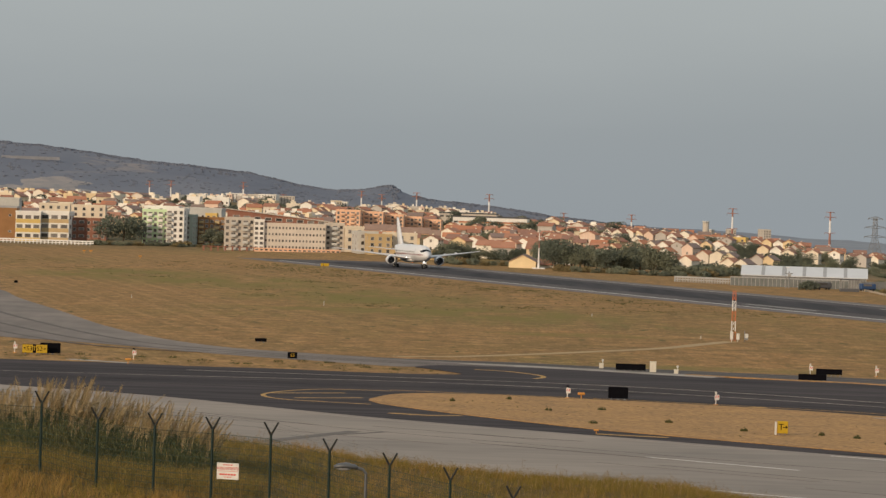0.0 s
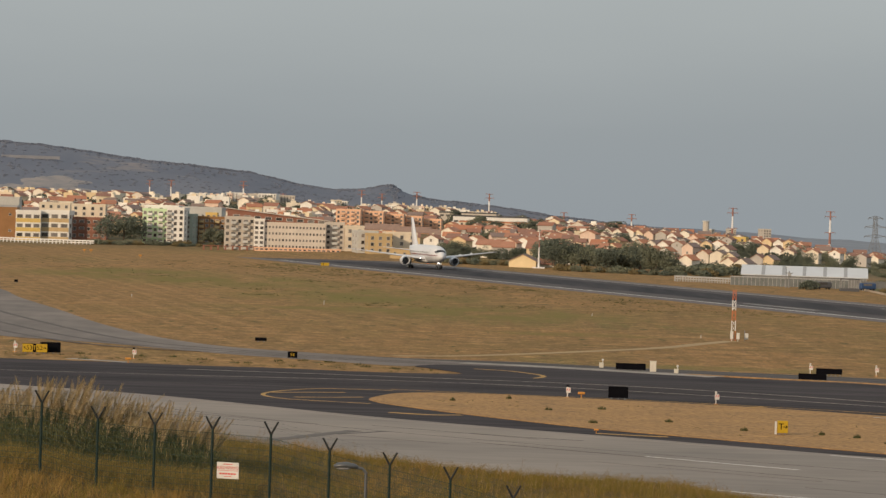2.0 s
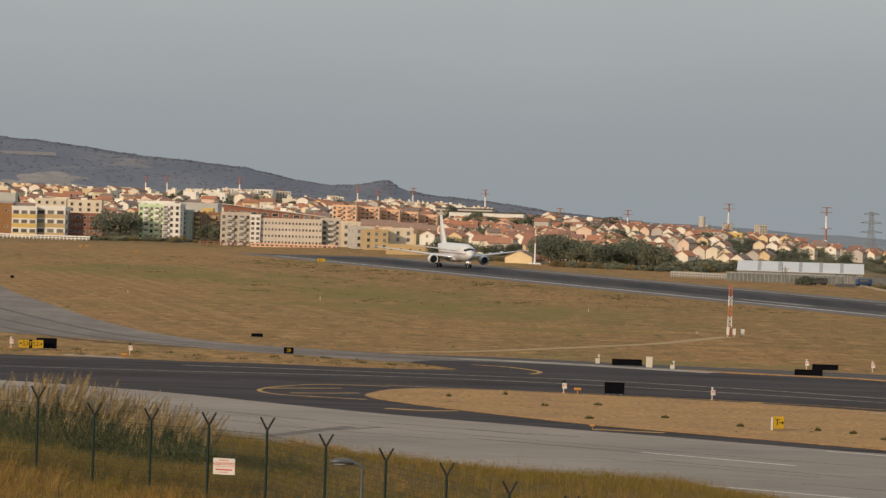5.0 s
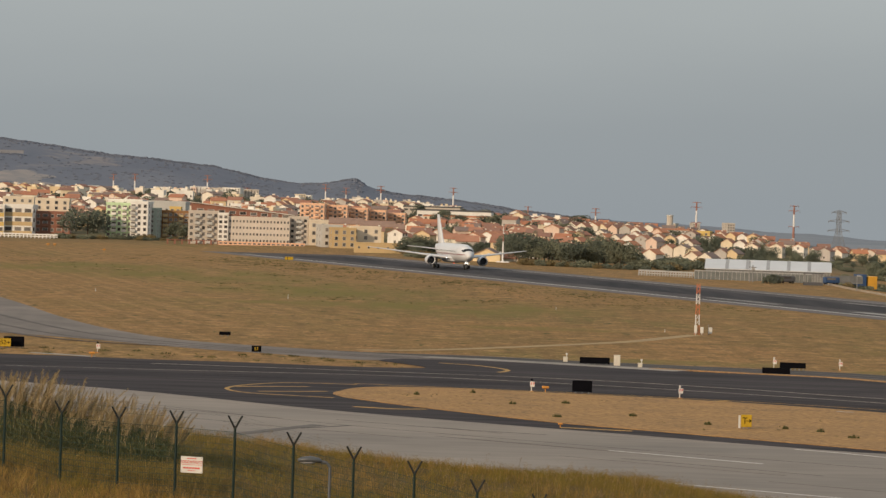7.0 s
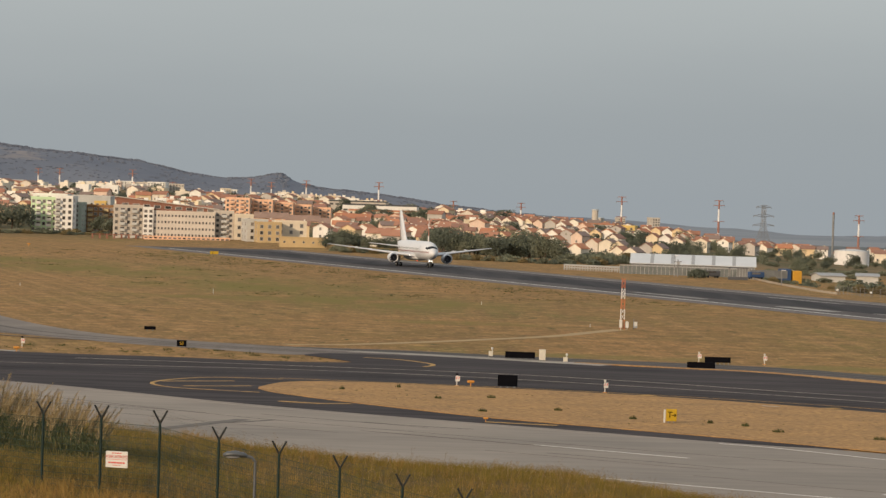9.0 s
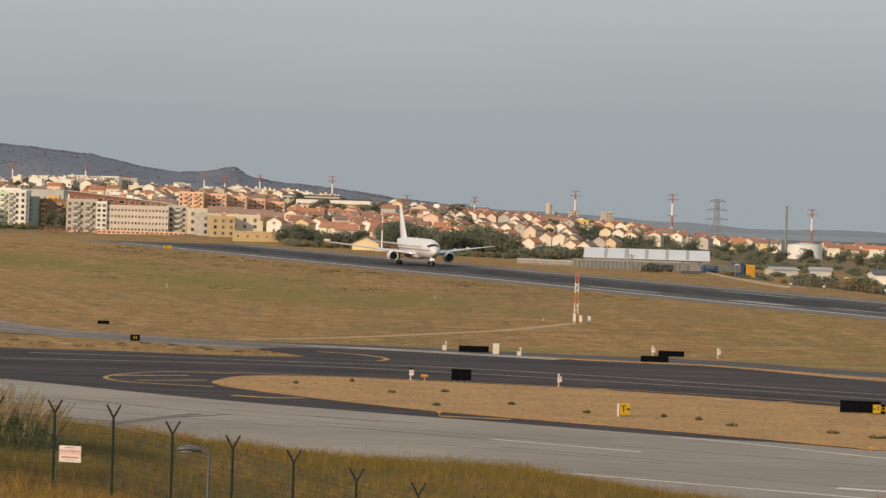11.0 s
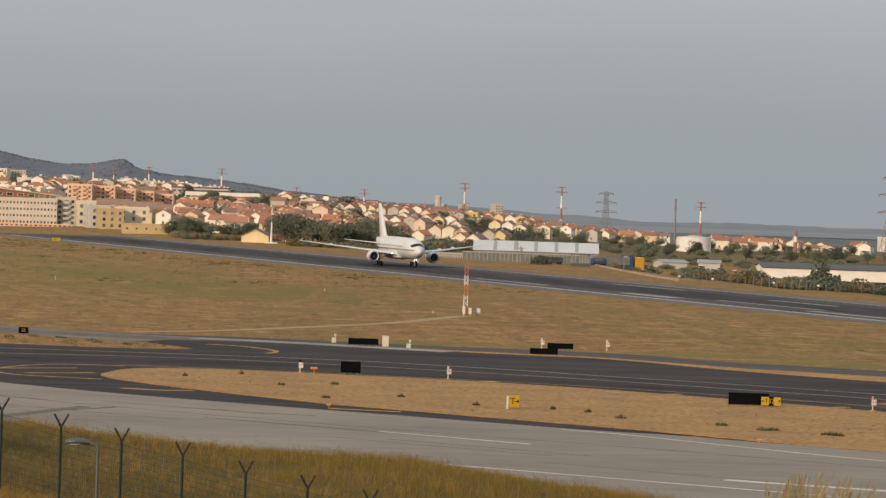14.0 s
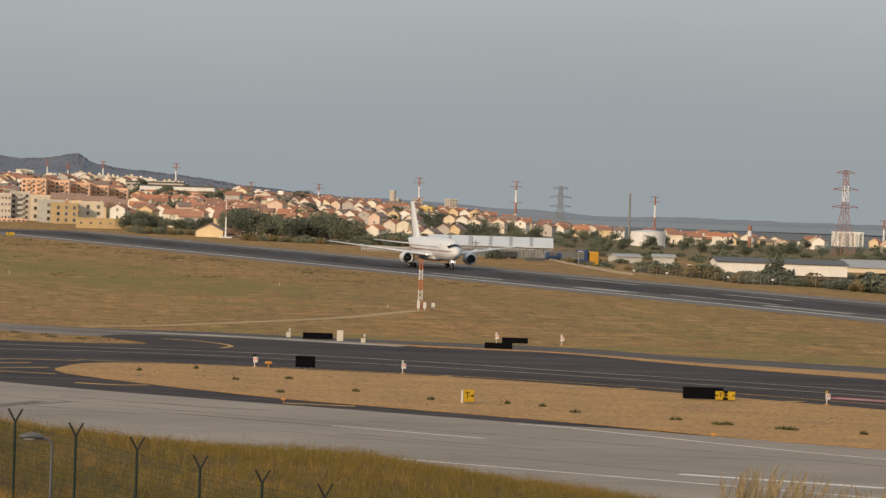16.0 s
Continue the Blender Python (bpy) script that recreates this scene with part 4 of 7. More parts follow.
def shed(name, label, x, y, turn, w, d, eave, rise, wall, roof, seams=0, base=None, gable_x=True):
    """A hall with a low double-pitched roof; the ridge runs along x."""
    z0 = land(x, y) if base is None else base
    ob = empty(name, pose(x, y, z0, 0, 0, turn))
    tagged(ob, label, "building")
    raw("wall", [(-w / 2, -d / 2, -3), (w / 2, -d / 2, -3), (w / 2, d / 2, -3), (-w / 2, d / 2, -3), (-w / 2, -d / 2, eave), (w / 2, -d / 2, eave), (w / 2, d / 2, eave), (-w / 2, d / 2, eave), (-w / 2, 0, eave + rise), (w / 2, 0, eave + rise)],
        [(0, 1, 5, 4), (2, 3, 7, 6), (1, 2, 6, 9, 5), (3, 0, 4, 8, 7), (4, 5, 9, 8), (6, 7, 8, 9)], wall, ob)
    v, f = [], []
    o, t, k = 0.5, 0.25, rise / (d / 2)
    for s in (-1, 1):
        n = len(v)
        for xx in (-w / 2 - o, w / 2 + o):
            v += [(xx, s * (d / 2 + o), eave - k * o + 0.03), (xx, 0, eave + rise + 0.03), (xx, 0, eave + rise + t), (xx, s * (d / 2 + o), eave - k * o + t)]
        f += [tuple(n + i for i in q) for q in ((0, 1, 5, 4), (1, 2, 6, 5), (2, 3, 7, 6), (3, 0, 4, 7), (0, 3, 2, 1), (4, 5, 6, 7))]
    r = raw("roof", v, f, roof, ob)
    for i in range(1, seams):
        xx = -w / 2 + w * i / seams
        v, f = [], []
        for s in (-1, 1):
            n = len(v)
            for q in (xx - 0.5, xx + 0.5):
                v += [(q, s * (d / 2 + o), eave - k * o + t + 0.04), (q, 0, eave + rise + t + 0.04)]
            f += [(n, n + 1, n + 3, n + 2)]
        raw("roof_seam", v, f, M_SEAM, r)
    for i in range(seams * 7 + 1 if seams else 0):
        bm = bmesh.new()
        box(bm, -w / 2 + w * i / (seams * 7), -d / 2 - 0.14, eave / 2 - 0.3, 0.14, 0.24, eave)
        part("column", bm, M_SHEET_WALL, ob)
    return ob


def leaf_mass(name, label, category, spots, kits, material, rnd):
    """Many bushes as one mass. spots: x, y, size, flatness."""
    verts, faces = [], []
    for x, y, size, flat in spots:
        me = rnd.choice(kits)
        m = pose(x, y, land(x, y), 0, 0, rnd.uniform(0, 360)) @ Matrix.Diagonal((size, size, size * flat, 1))
        k = len(verts)
        verts += [tuple(m @ v.co) for v in me.vertices]
        faces += [tuple(k + i for i in p.vertices) for p in me.polygons]
    tagged(raw(name, verts, faces, material), label, category, kind="stuff")


def crown_mesh(name, seed, spread, tall, clumps, leaf, lobes, material, low=0.0):
    """Leaf clumps on the shells of several lobes, with gaps between them."""
    rnd = random.Random(seed)
    v, f = [], []
    centres = []
    for i in range(lobes):
        a = rnd.uniform(0, 6.28)
        r = spread * 0.5 * math.sqrt(rnd.random())
        centres.append((r * math.cos(a), r * math.sin(a), low + tall * rnd.uniform(0.28, 0.78), spread * rnd.uniform(0.26, 0.42), tall * rnd.uniform(0.18, 0.32)))
    for i in range(clumps):
        cx, cy, cz, rr, rh = rnd.choice(centres)
        z = rnd.uniform(-1, 1)
        a = rnd.uniform(0, 6.28)
        q = math.sqrt(max(0, 1 - z * z))
        k = rnd.uniform(0.72, 1.08)
        p = Vector((cx + rr * q * math.cos(a) * k, cy + rr * q * math.sin(a) * k, cz + rh * z * k))
        u = Vector((rnd.gauss(0, 1), rnd.gauss(0, 1), rnd.gauss(0, 0.6))).normalized()
        w = u.cross(Vector((rnd.gauss(0, 1), rnd.gauss(0, 1), rnd.gauss(0, 1)))).normalized()
        s = leaf * rnd.uniform(0.6, 1.4)
        n = len(v)
        v += [tuple(p - u * s * 0.5), tuple(p + w * s * 0.45), tuple(p + u * s * 0.6), tuple(p - w * s * 0.4 + u * s * 0.1)]
        f.append((n, n + 1, n + 2, n + 3))
    me = bpy.data.meshes.new(name)
    me.from_pydata(v, [], f)
    me.materials.append(material)
    return me


def trunk_mesh(h, r):
    bm = bmesh.new()
    tube(bm, (0, 0, -0.5), (0.05 * h, 0, h * 0.45), r, r * 0.65, 8)
    tube(bm, (0.05 * h, 0, h * 0.42), (-0.12 * h, 0.06 * h, h * 0.72), r * 0.6, r * 0.25, 6)
    tube(bm, (0.05 * h, 0, h * 0.42), (0.2 * h, -0.05 * h, h * 0.75), r * 0.55, r * 0.2, 6)
    tube(bm, (0.05 * h, 0, h * 0.42), (0.06 * h, 0.15 * h, h * 0.8), r * 0.5, r * 0.2, 6)
    me = bpy.data.meshes.new("trunk")
    bm.to_mesh(me)
    bm.free()
    me.materials.append(M_TRUNK)
    return me


TREE_KIT = [(trunk_mesh(8, 0.3), crown_mesh("crown", 10 + i, 8, 8.4, 2600, 0.50, 11, (M_LEAF, M_LEAF_DARK, M_LEAF_DARK, M_LEAF)[i], 1.2)) for i in range(4)]
BUSH_KIT = [crown_mesh("foliage", 30 + i, 5, 3.4, 1100, 0.42, 7, (M_LEAF, M_LEAF_DARK, M_LEAF_BROWN)[i], -0.6) for i in range(3)]
PINE = (trunk_mesh(9, 0.35), crown_mesh("crown", 51, 13, 9, 5200, 0.55, 18, M_LEAF_DARK, 1.5))


def tree(x, y, size=1.0, kit=None, turn=0.0, label="dark green broadleaf tree among the houses", base=None):
    t, c = kit or random.choice(TREE_KIT)
    ob = empty("tree", pose(x, y, land(x, y) if base is None else base, 0, 0, turn) @ Matrix.Diagonal((size, size, size * random.uniform(0.85, 1.15), 1)))
    tagged(ob, label, "tree", "trees of the town")
    shared("trunk", t, ob, Matrix())
    shared("crown", c, ob, Matrix())
    return ob


def bush(x, y, size=1.0, z=None, label="dark green bush at the airfield's edge", flat=1.0):
    ob = new("bush", random.choice(BUSH_KIT))
    ob.matrix_basis = pose(x, y, land(x, y) if z is None else z, 0, 0, random.uniform(0, 360)) @ Matrix.Diagonal((size, size, size * flat, 1))
    return tagged(ob, label, "bush", "bushes")


def power_mast(x, y, base, top, arms=3):
    """A tubular mast in red and white sections with cross arms."""
    ob = empty("power_mast", pose(x, y, base, 0, 0, random.uniform(-15, 15)))
    tagged(ob, "slender red and white power mast with cross arms", "power mast", "power masts")
    h = top - base
    cuts = (-0.06, 0.42, 0.62, 0.84, 1.0)
    for i in range(4):
        bm = bmesh.new()
        tube(bm, (0, 0, h * cuts[i]), (0, 0, h * cuts[i + 1]), 0.95 - 0.5 * cuts[i], 0.95 - 0.5 * cuts[i + 1], 10)
        part("mast_section", bm, (M_MAST_WHITE, M_MAST_RED)[i % 2], ob)
    for k in range(arms):
        z = h * (0.985, 0.90, 0.62)[k]
        bm = bmesh.new()
        w = (2.6, 3.4, 3.2)[k]
        tube(bm, (-w, 0, z + 0.3), (0, 0, z), 0.14, 0.26, 6)
        tube(bm, (w, 0, z + 0.3), (0, 0, z), 0.14, 0.26, 6)
        arm = part("cross_arm", bm, M_MAST_RED, ob)
        for s in (-1, 1):
            bm = bmesh.new()
            tube(bm, (s * w, 0, z + 0.25), (s * w, 0, z - 0.9), 0.12, sides=6)
            part("insulator", bm, M_STEEL, arm)
    return ob


def lattice_pylon(x, y, base, top, half, material=None, painted=False):
    """A four-legged lattice pylon with three pairs of arms."""
    ob = empty("lattice_pylon", pose(x, y, base, 0, 0, 20))
    tagged(ob, "tall red and white lattice pylon" if painted else "grey steel lattice pylon", "pylon")
    h = top - base

    def wide(z):
        return half * (1 - z / h * 1.3) if z < 0.56 * h else half * 0.27 * (1 - 0.5 * (z / h - 0.56))
    levels = [h * k / 11 for k in range(12)]
    for i, (a, b) in enumerate(zip(levels, levels[1:])):
        bm = bmesh.new()
        p, q = wide(a), wide(b)
        c = ((-1, -1), (1, -1), (1, 1), (-1, 1))
        for j in range(4):
            (x0, y0), (x1, y1) = c[j], c[(j + 1) % 4]
            tube(bm, (x0 * p, y0 * p, a), (x0 * q, y0 * q, b), 0.12, sides=5)
            tube(bm, (x0 * p, y0 * p, a), (x1 * q, y1 * q, b), 0.07, sides=4)
            tube(bm, (x1 * p, y1 * p, a), (x0 * q, y0 * q, b), 0.07, sides=4)
        part("lattice_section", bm, (M_MAST_WHITE if i in (7, 8) else M_MAST_RED) if painted else M_STEEL, ob)
    for k, zz in enumerate((0.97, 0.78, 0.58)):
        bm = bmesh.new()
        z, w = h * zz, half * (1.1, 1.55, 1.6)[k]
        for s in (-1, 1):
            tube(bm, (0, 0, z + 1.1), (s * w, 0, z), 0.16, sides=5)
            tube(bm, (0, 0, z - 0.6), (s * w, 0, z), 0.16, sides=5)
            tube(bm, (s * w, 0, z), (s * w, 0, z - 1.0), 0.16, sides=5)
        part("arm", bm, M_MAST_RED if painted else M_STEEL, ob)
    return ob


def build_town_blocks():
    apartment("office_block", "brown-clad hall with a grey roof band at the airfield edge", -186.4, 1515, 4, 21.4, 25, 13.6, 2, 4, M_BROWN, roof=M_METAL_ROOF, win=(1.2, 1.0), side_bays=2)
    apartment("warehouse", "grey flat-roofed hall behind the brown one", -196.5, 1600, 4, 23.6, 25, 16.9, 1, 3, M_GREY_WALL, win=(0.9, 0.6))
    apartment("office_block", "white office block with yellow bands between window strips", -170.2, 1508, 3, 10.2, 14, 11.8, 3, 3, M_WHITE_WALL, band=M_YELLOW_WALL, win=(4.0, 1.6))
    apartment("office_block", "pale office block with dark window strips and ochre bands", -159.1, 1512, -3, 11.9, 14, 12.1, 3, 3, M_WHITE_WALL, band=M_OCHRE, win=(4.2, 1.7))
    apartment("apartment_block", "cream apartment house rising behind the offices", -164.9, 1560, 2, 13.0, 14, 15.2, 6, 4, M_CREAM)
    apartment("apartment_block", "apartment house of red brick below and cream render above", -146.5, 1520, 2, 14.5, 13, 9.7, 3, 5, M_BRICK, balconies=(1, 3), band=M_BRICK)
    apartment("apartment_block", "cream upper storeys of a stepped apartment house", -148.0, 1532, 2, 14.1, 12, 15.0, 6, 4, M_CREAM)
    apartment("apartment_block", "pale green apartment block with white balcony bays", -114.7, 1475, -6, 10.7, 12, 14.3, 6, 5, M_GREEN_WALL, balconies=(1, 3), band=M_WHITE_WALL)
    apartment("apartment_block", "white balcony tower of the green apartment block", -106.4, 1470, -6, 7.0, 12, 15.0, 6, 3, M_WHITE_WALL, balconies=(0,), band=M_GREY_WALL)
    apartment("apartment_block", "grey-green end of the apartment block", -101.8, 1478, -6, 3.6, 12, 12.6, 6, 1, M_GREEN_GREY)
    apartment("roof_block", "white top storey over the green apartment block", -113.5, 1484, -6, 14.2, 9, 15.7, 7, 3, M_WHITE_WALL)
    apartment("warehouse", "long grey flat hall behind the green apartment block", -103.0, 1560, 0, 18.7, 30, 15.2, 2, 6, M_GREY_WALL, win=(1.0, 0.8))
    apartment("apartment_block", "brown and yellow apartment block with recessed balconies", -94.7, 1490, 0, 12.6, 12, 11.7, 5, 6, M_BROWN, balconies=(1, 4), band=M_OCHRE)
    apartment("roof_block", "yellow roof block over the brown apartment house", -94.4, 1494, 0, 4.6, 8, 13.3, 6, 2, M_YELLOW_WALL)
    apartment("apartment_block", "pale side wing of the long building, with recessed balconies", -78.6, 1415, 3, 11.5, 12, 12.5, 5, 5, M_STONE_WALL, balconies=(1, 3), band=M_GREY_WALL)
    apartment("stair_tower", "pale stair tower of the long building", -70.9, 1412, 3, 3.9, 10, 11.9, 6, 2, M_WHITE_WALL)
    apartment("long_building", "long pale institutional building with rows of small windows", -57.3, 1416, 3, 23.5, 14, 10.7, 4, 18, M_LONG_WALL, win=(0.7, 0.95))
    apartment("apartment_block", "end bay of the long building with stacked balconies", -42.2, 1420, 3, 7.4, 13, 11.4, 5, 3, M_STONE_WALL, balconies=(1,), band=M_GREY_WALL)
    apartment("apartment_block", "grey apartment house behind the long building", -40.4, 1470, 0, 10.6, 12, 9.8, 5, 4, M_GREY_WALL, balconies=(2,))
    apartment("arcade", "salmon-coloured low arcade at the foot of the long building", -55.5, 1400, 3, 32.7, 6, 1.6, 1, 18, M_SALMON, win=(1.2, 1.8), parapet=0.3)
    apartment("workshop", "blank cream workshop with a grey side", -35.4, 1420, 10, 7.4, 14, 10.3, 3, 2, M_CREAM)
    apartment("workshop", "grey rendered workshop with few windows", -29.8, 1400, 10, 8.0, 14, 8.7, 3, 2, M_GREY_WALL)
    apartment("workshop", "ochre rendered workshop with few windows", -24.7, 1390, 8, 9.0, 14, 7.9, 3, 3, M_OCHRE)
    apartment("workshop", "cream low workshop with an ochre front", -16.6, 1400, 6, 11.8, 16, 8.5, 3, 3, M_CREAM)
    apartment("low_wall_building", "long yellow-ochre shed behind the runway", -10.5, 1330, 2, 17.4, 8, 3.7, 1, 5, M_OCHRE, win=(0.8, 0.8), parapet=0.3)
    apartment("apartment_block", "salmon terrace block with balconies and tile roof, stepping down the slope", -50.3, 1950, -4, 12.9, 13, 15.4, 4, 5, M_SALMON, balconies=(1, 3), band=M_SALMON)
    apartment("apartment_block", "salmon terrace block with balconies and tile roof, stepping down the slope", -38.3, 1962, -4, 12.7, 13, 14.8, 4, 5, M_SALMON, balconies=(1, 3), band=M_SALMON)
    apartment("apartment_block", "salmon terrace block with balconies and tile roof, stepping down the slope", -27.0, 1974, -4, 11.5, 13, 13.6, 4, 5, M_SALMON, balconies=(1, 3), band=M_SALMON)
    apartment("apartment_block", "salmon terrace block with balconies and tile roof, stepping down the slope", -16.7, 1986, -4, 10.4, 13, 12.7, 3, 5, M_SALMON, balconies=(1, 3), band=M_SALMON)
    apartment("apartment_block", "salmon terrace block with balconies and tile roof, stepping down the slope", -6.6, 1998, -4, 11.1, 13, 11.4, 3, 5, M_SALMON, balconies=(1, 3), band=M_SALMON)
    apartment("apartment_block", "distant pale apartment block on the ridge", -179.8, 2700, -8, 11.6, 14, 21.9, 6, 5, M_WHITE_WALL)
    apartment("apartment_block", "distant pale apartment block on the ridge", -168.1, 2720, 5, 12.6, 14, 19.8, 6, 6, M_CREAM)
    apartment("apartment_block", "distant pale apartment block on the ridge", -156.3, 2740, 12, 11.8, 14, 23.2, 6, 5, M_WHITE_WALL)
    apartment("apartment_block", "distant pale apartment block on the ridge", -145.1, 2760, -3, 14.4, 14, 22.8, 6, 6, M_STONE_WALL)
    apartment("apartment_block", "distant pale apartment block on the ridge", -129.1, 2700, -8, 13.3, 14, 23.1, 6, 6, M_WHITE_WALL)
    apartment("apartment_block", "distant pale apartment block on the ridge", -117.7, 2720, 5, 13.0, 14, 22.3, 6, 6, M_STONE_WALL)
    apartment("apartment_block", "distant pale apartment block on the ridge", -80.7, 2740, 12, 5.9, 14, 20.1, 6, 3, M_CREAM)
    apartment("apartment_block", "distant pale apartment block on the ridge", -75.8, 2760, -3, 6.8, 14, 19.4, 6, 3, M_WHITE_WALL)
    apartment("apartment_block", "distant pale apartment block on the ridge", -34.6, 2700, -8, 10.8, 14, 17.4, 6, 5, M_WHITE_WALL)
    apartment("apartment_block", "distant pale apartment block on the ridge", -23.9, 2720, 5, 10.9, 14, 16.8, 6, 5, M_STONE_WALL)
    apartment("apartment_block", "distant pale apartment block on the ridge", -13.1, 2740, 12, 11.0, 14, 15.5, 6, 5, M_WHITE_WALL)
    apartment("apartment_block", "distant pale apartment block on the ridge", -0.9, 2760, -3, 13.6, 14, 14.5, 6, 6, M_CREAM)
    apartment("apartment_block", "distant pale apartment block on the ridge", -232.3, 2700, -8, 12.9, 14, 21.5, 6, 6, M_GREY_WALL)
    apartment("apartment_block", "distant pale apartment block on the ridge", 212.7, 2720, 5, 5.4, 14, 8.0, 6, 3, M_STONE_WALL)
    apartment("apartment_block", "distant pale apartment block on the ridge", 239.3, 2740, 12, 5.9, 14, 8.6, 6, 3, M_STONE_WALL)
    apartment("warehouse", "long low warehouse with a pale front band", 15.9, 2350, -3, 36.2, 40, 14.9, 2, 10, M_STONE_WALL, roof=M_DARK_ROOF, win=(3.0, 1.4))
    apartment("warehouse", "long dark-roofed hall across the town", 29.2, 2250, -3, 45.0, 50, 13.2, 1, 12, M_WHITE_WALL, roof=M_DARK_ROOF, win=(4.0, 1.2))
    apartment("warehouse", "long cream hall with an orange roof edge", 29.7, 2100, -4, 40.4, 30, 10.5, 2, 12, M_CREAM, roof=M_ROOF)
    apartment("school", "long grey building with a red tile roof edge", 144.3, 2000, -8, 19.7, 20, 7.6, 3, 9, M_GREY_WALL, roof=M_ROOF)
    apartment("church", "yellow church-like building above the houses", 155.6, 1950, -10, 11.1, 14, 7.2, 3, 3, M_YELLOW_WALL)
    shed("hangar", "long white tent-roofed hangar with grey seams and sheet walls", 106.0, 1075, -6, 35.7, 24, 2.9, 2.5, M_HANGAR_WALL, M_TENT, 6, 0.0)
    apartment("apartment_block", "white apartment block beyond the pylon", 454.0, 2300, 5, 17.0, 14, -2.4, 6, 6, M_WHITE_WALL, balconies=(1, 4))
    shed("warehouse", "long white-walled warehouse with a dark roof", 192.5, 1080, -4, 38.2, 26, 0.3, 1.1, M_WHITE_WALL, M_DARK_ROOF, 0, 0)
    shed("warehouse", "grey sheet-roofed workshop beside the warehouse", 235.5, 1150, -4, 19.5, 26, -1.5, 2.1, M_CREAM, M_METAL_ROOF, 0, 0.0)
    shed("workshop", "low grey workshop among the hedges", 169.6, 1250, 6, 8.5, 14, -0.4, 0.8, M_GREY_WALL, M_METAL_ROOF, 0, -2)
    shed("workshop", "small grey sheet-roofed shed among the hedges", 180.1, 1230, -8, 7.2, 12, 0.2, 0.8, M_GREY_WALL, M_METAL_ROOF, 0, -2)
    power_mast(-150.8, 2750, -1.3, 32.7)
    power_mast(-123.1, 2800, -9.6, 24.4)
    power_mast(-62.9, 2780, -5.2, 28.8)
    power_mast(-47.6, 2790, -7.2, 26.8)
    power_mast(-20.6, 2720, -5.3, 28.7)
    power_mast(32.2, 2650, -5.1, 28.9)
    power_mast(88.0, 2700, -16.9, 17.1)
    power_mast(135.3, 2650, -16.6, 17.4)
    power_mast(180.6, 2300, -10.2, 23.8)
    power_mast(231.3, 2200, -10.6, 23.4)
    power_mast(315.9, 2200, -17.0, 17.0)
    power_mast(435.8, 2100, -26.2, 7.8)
    power_mast(-216.2, 2900, -1.5, 32.5)
    power_mast(-241.1, 3000, -1.7, 32.3)


build_town_blocks()


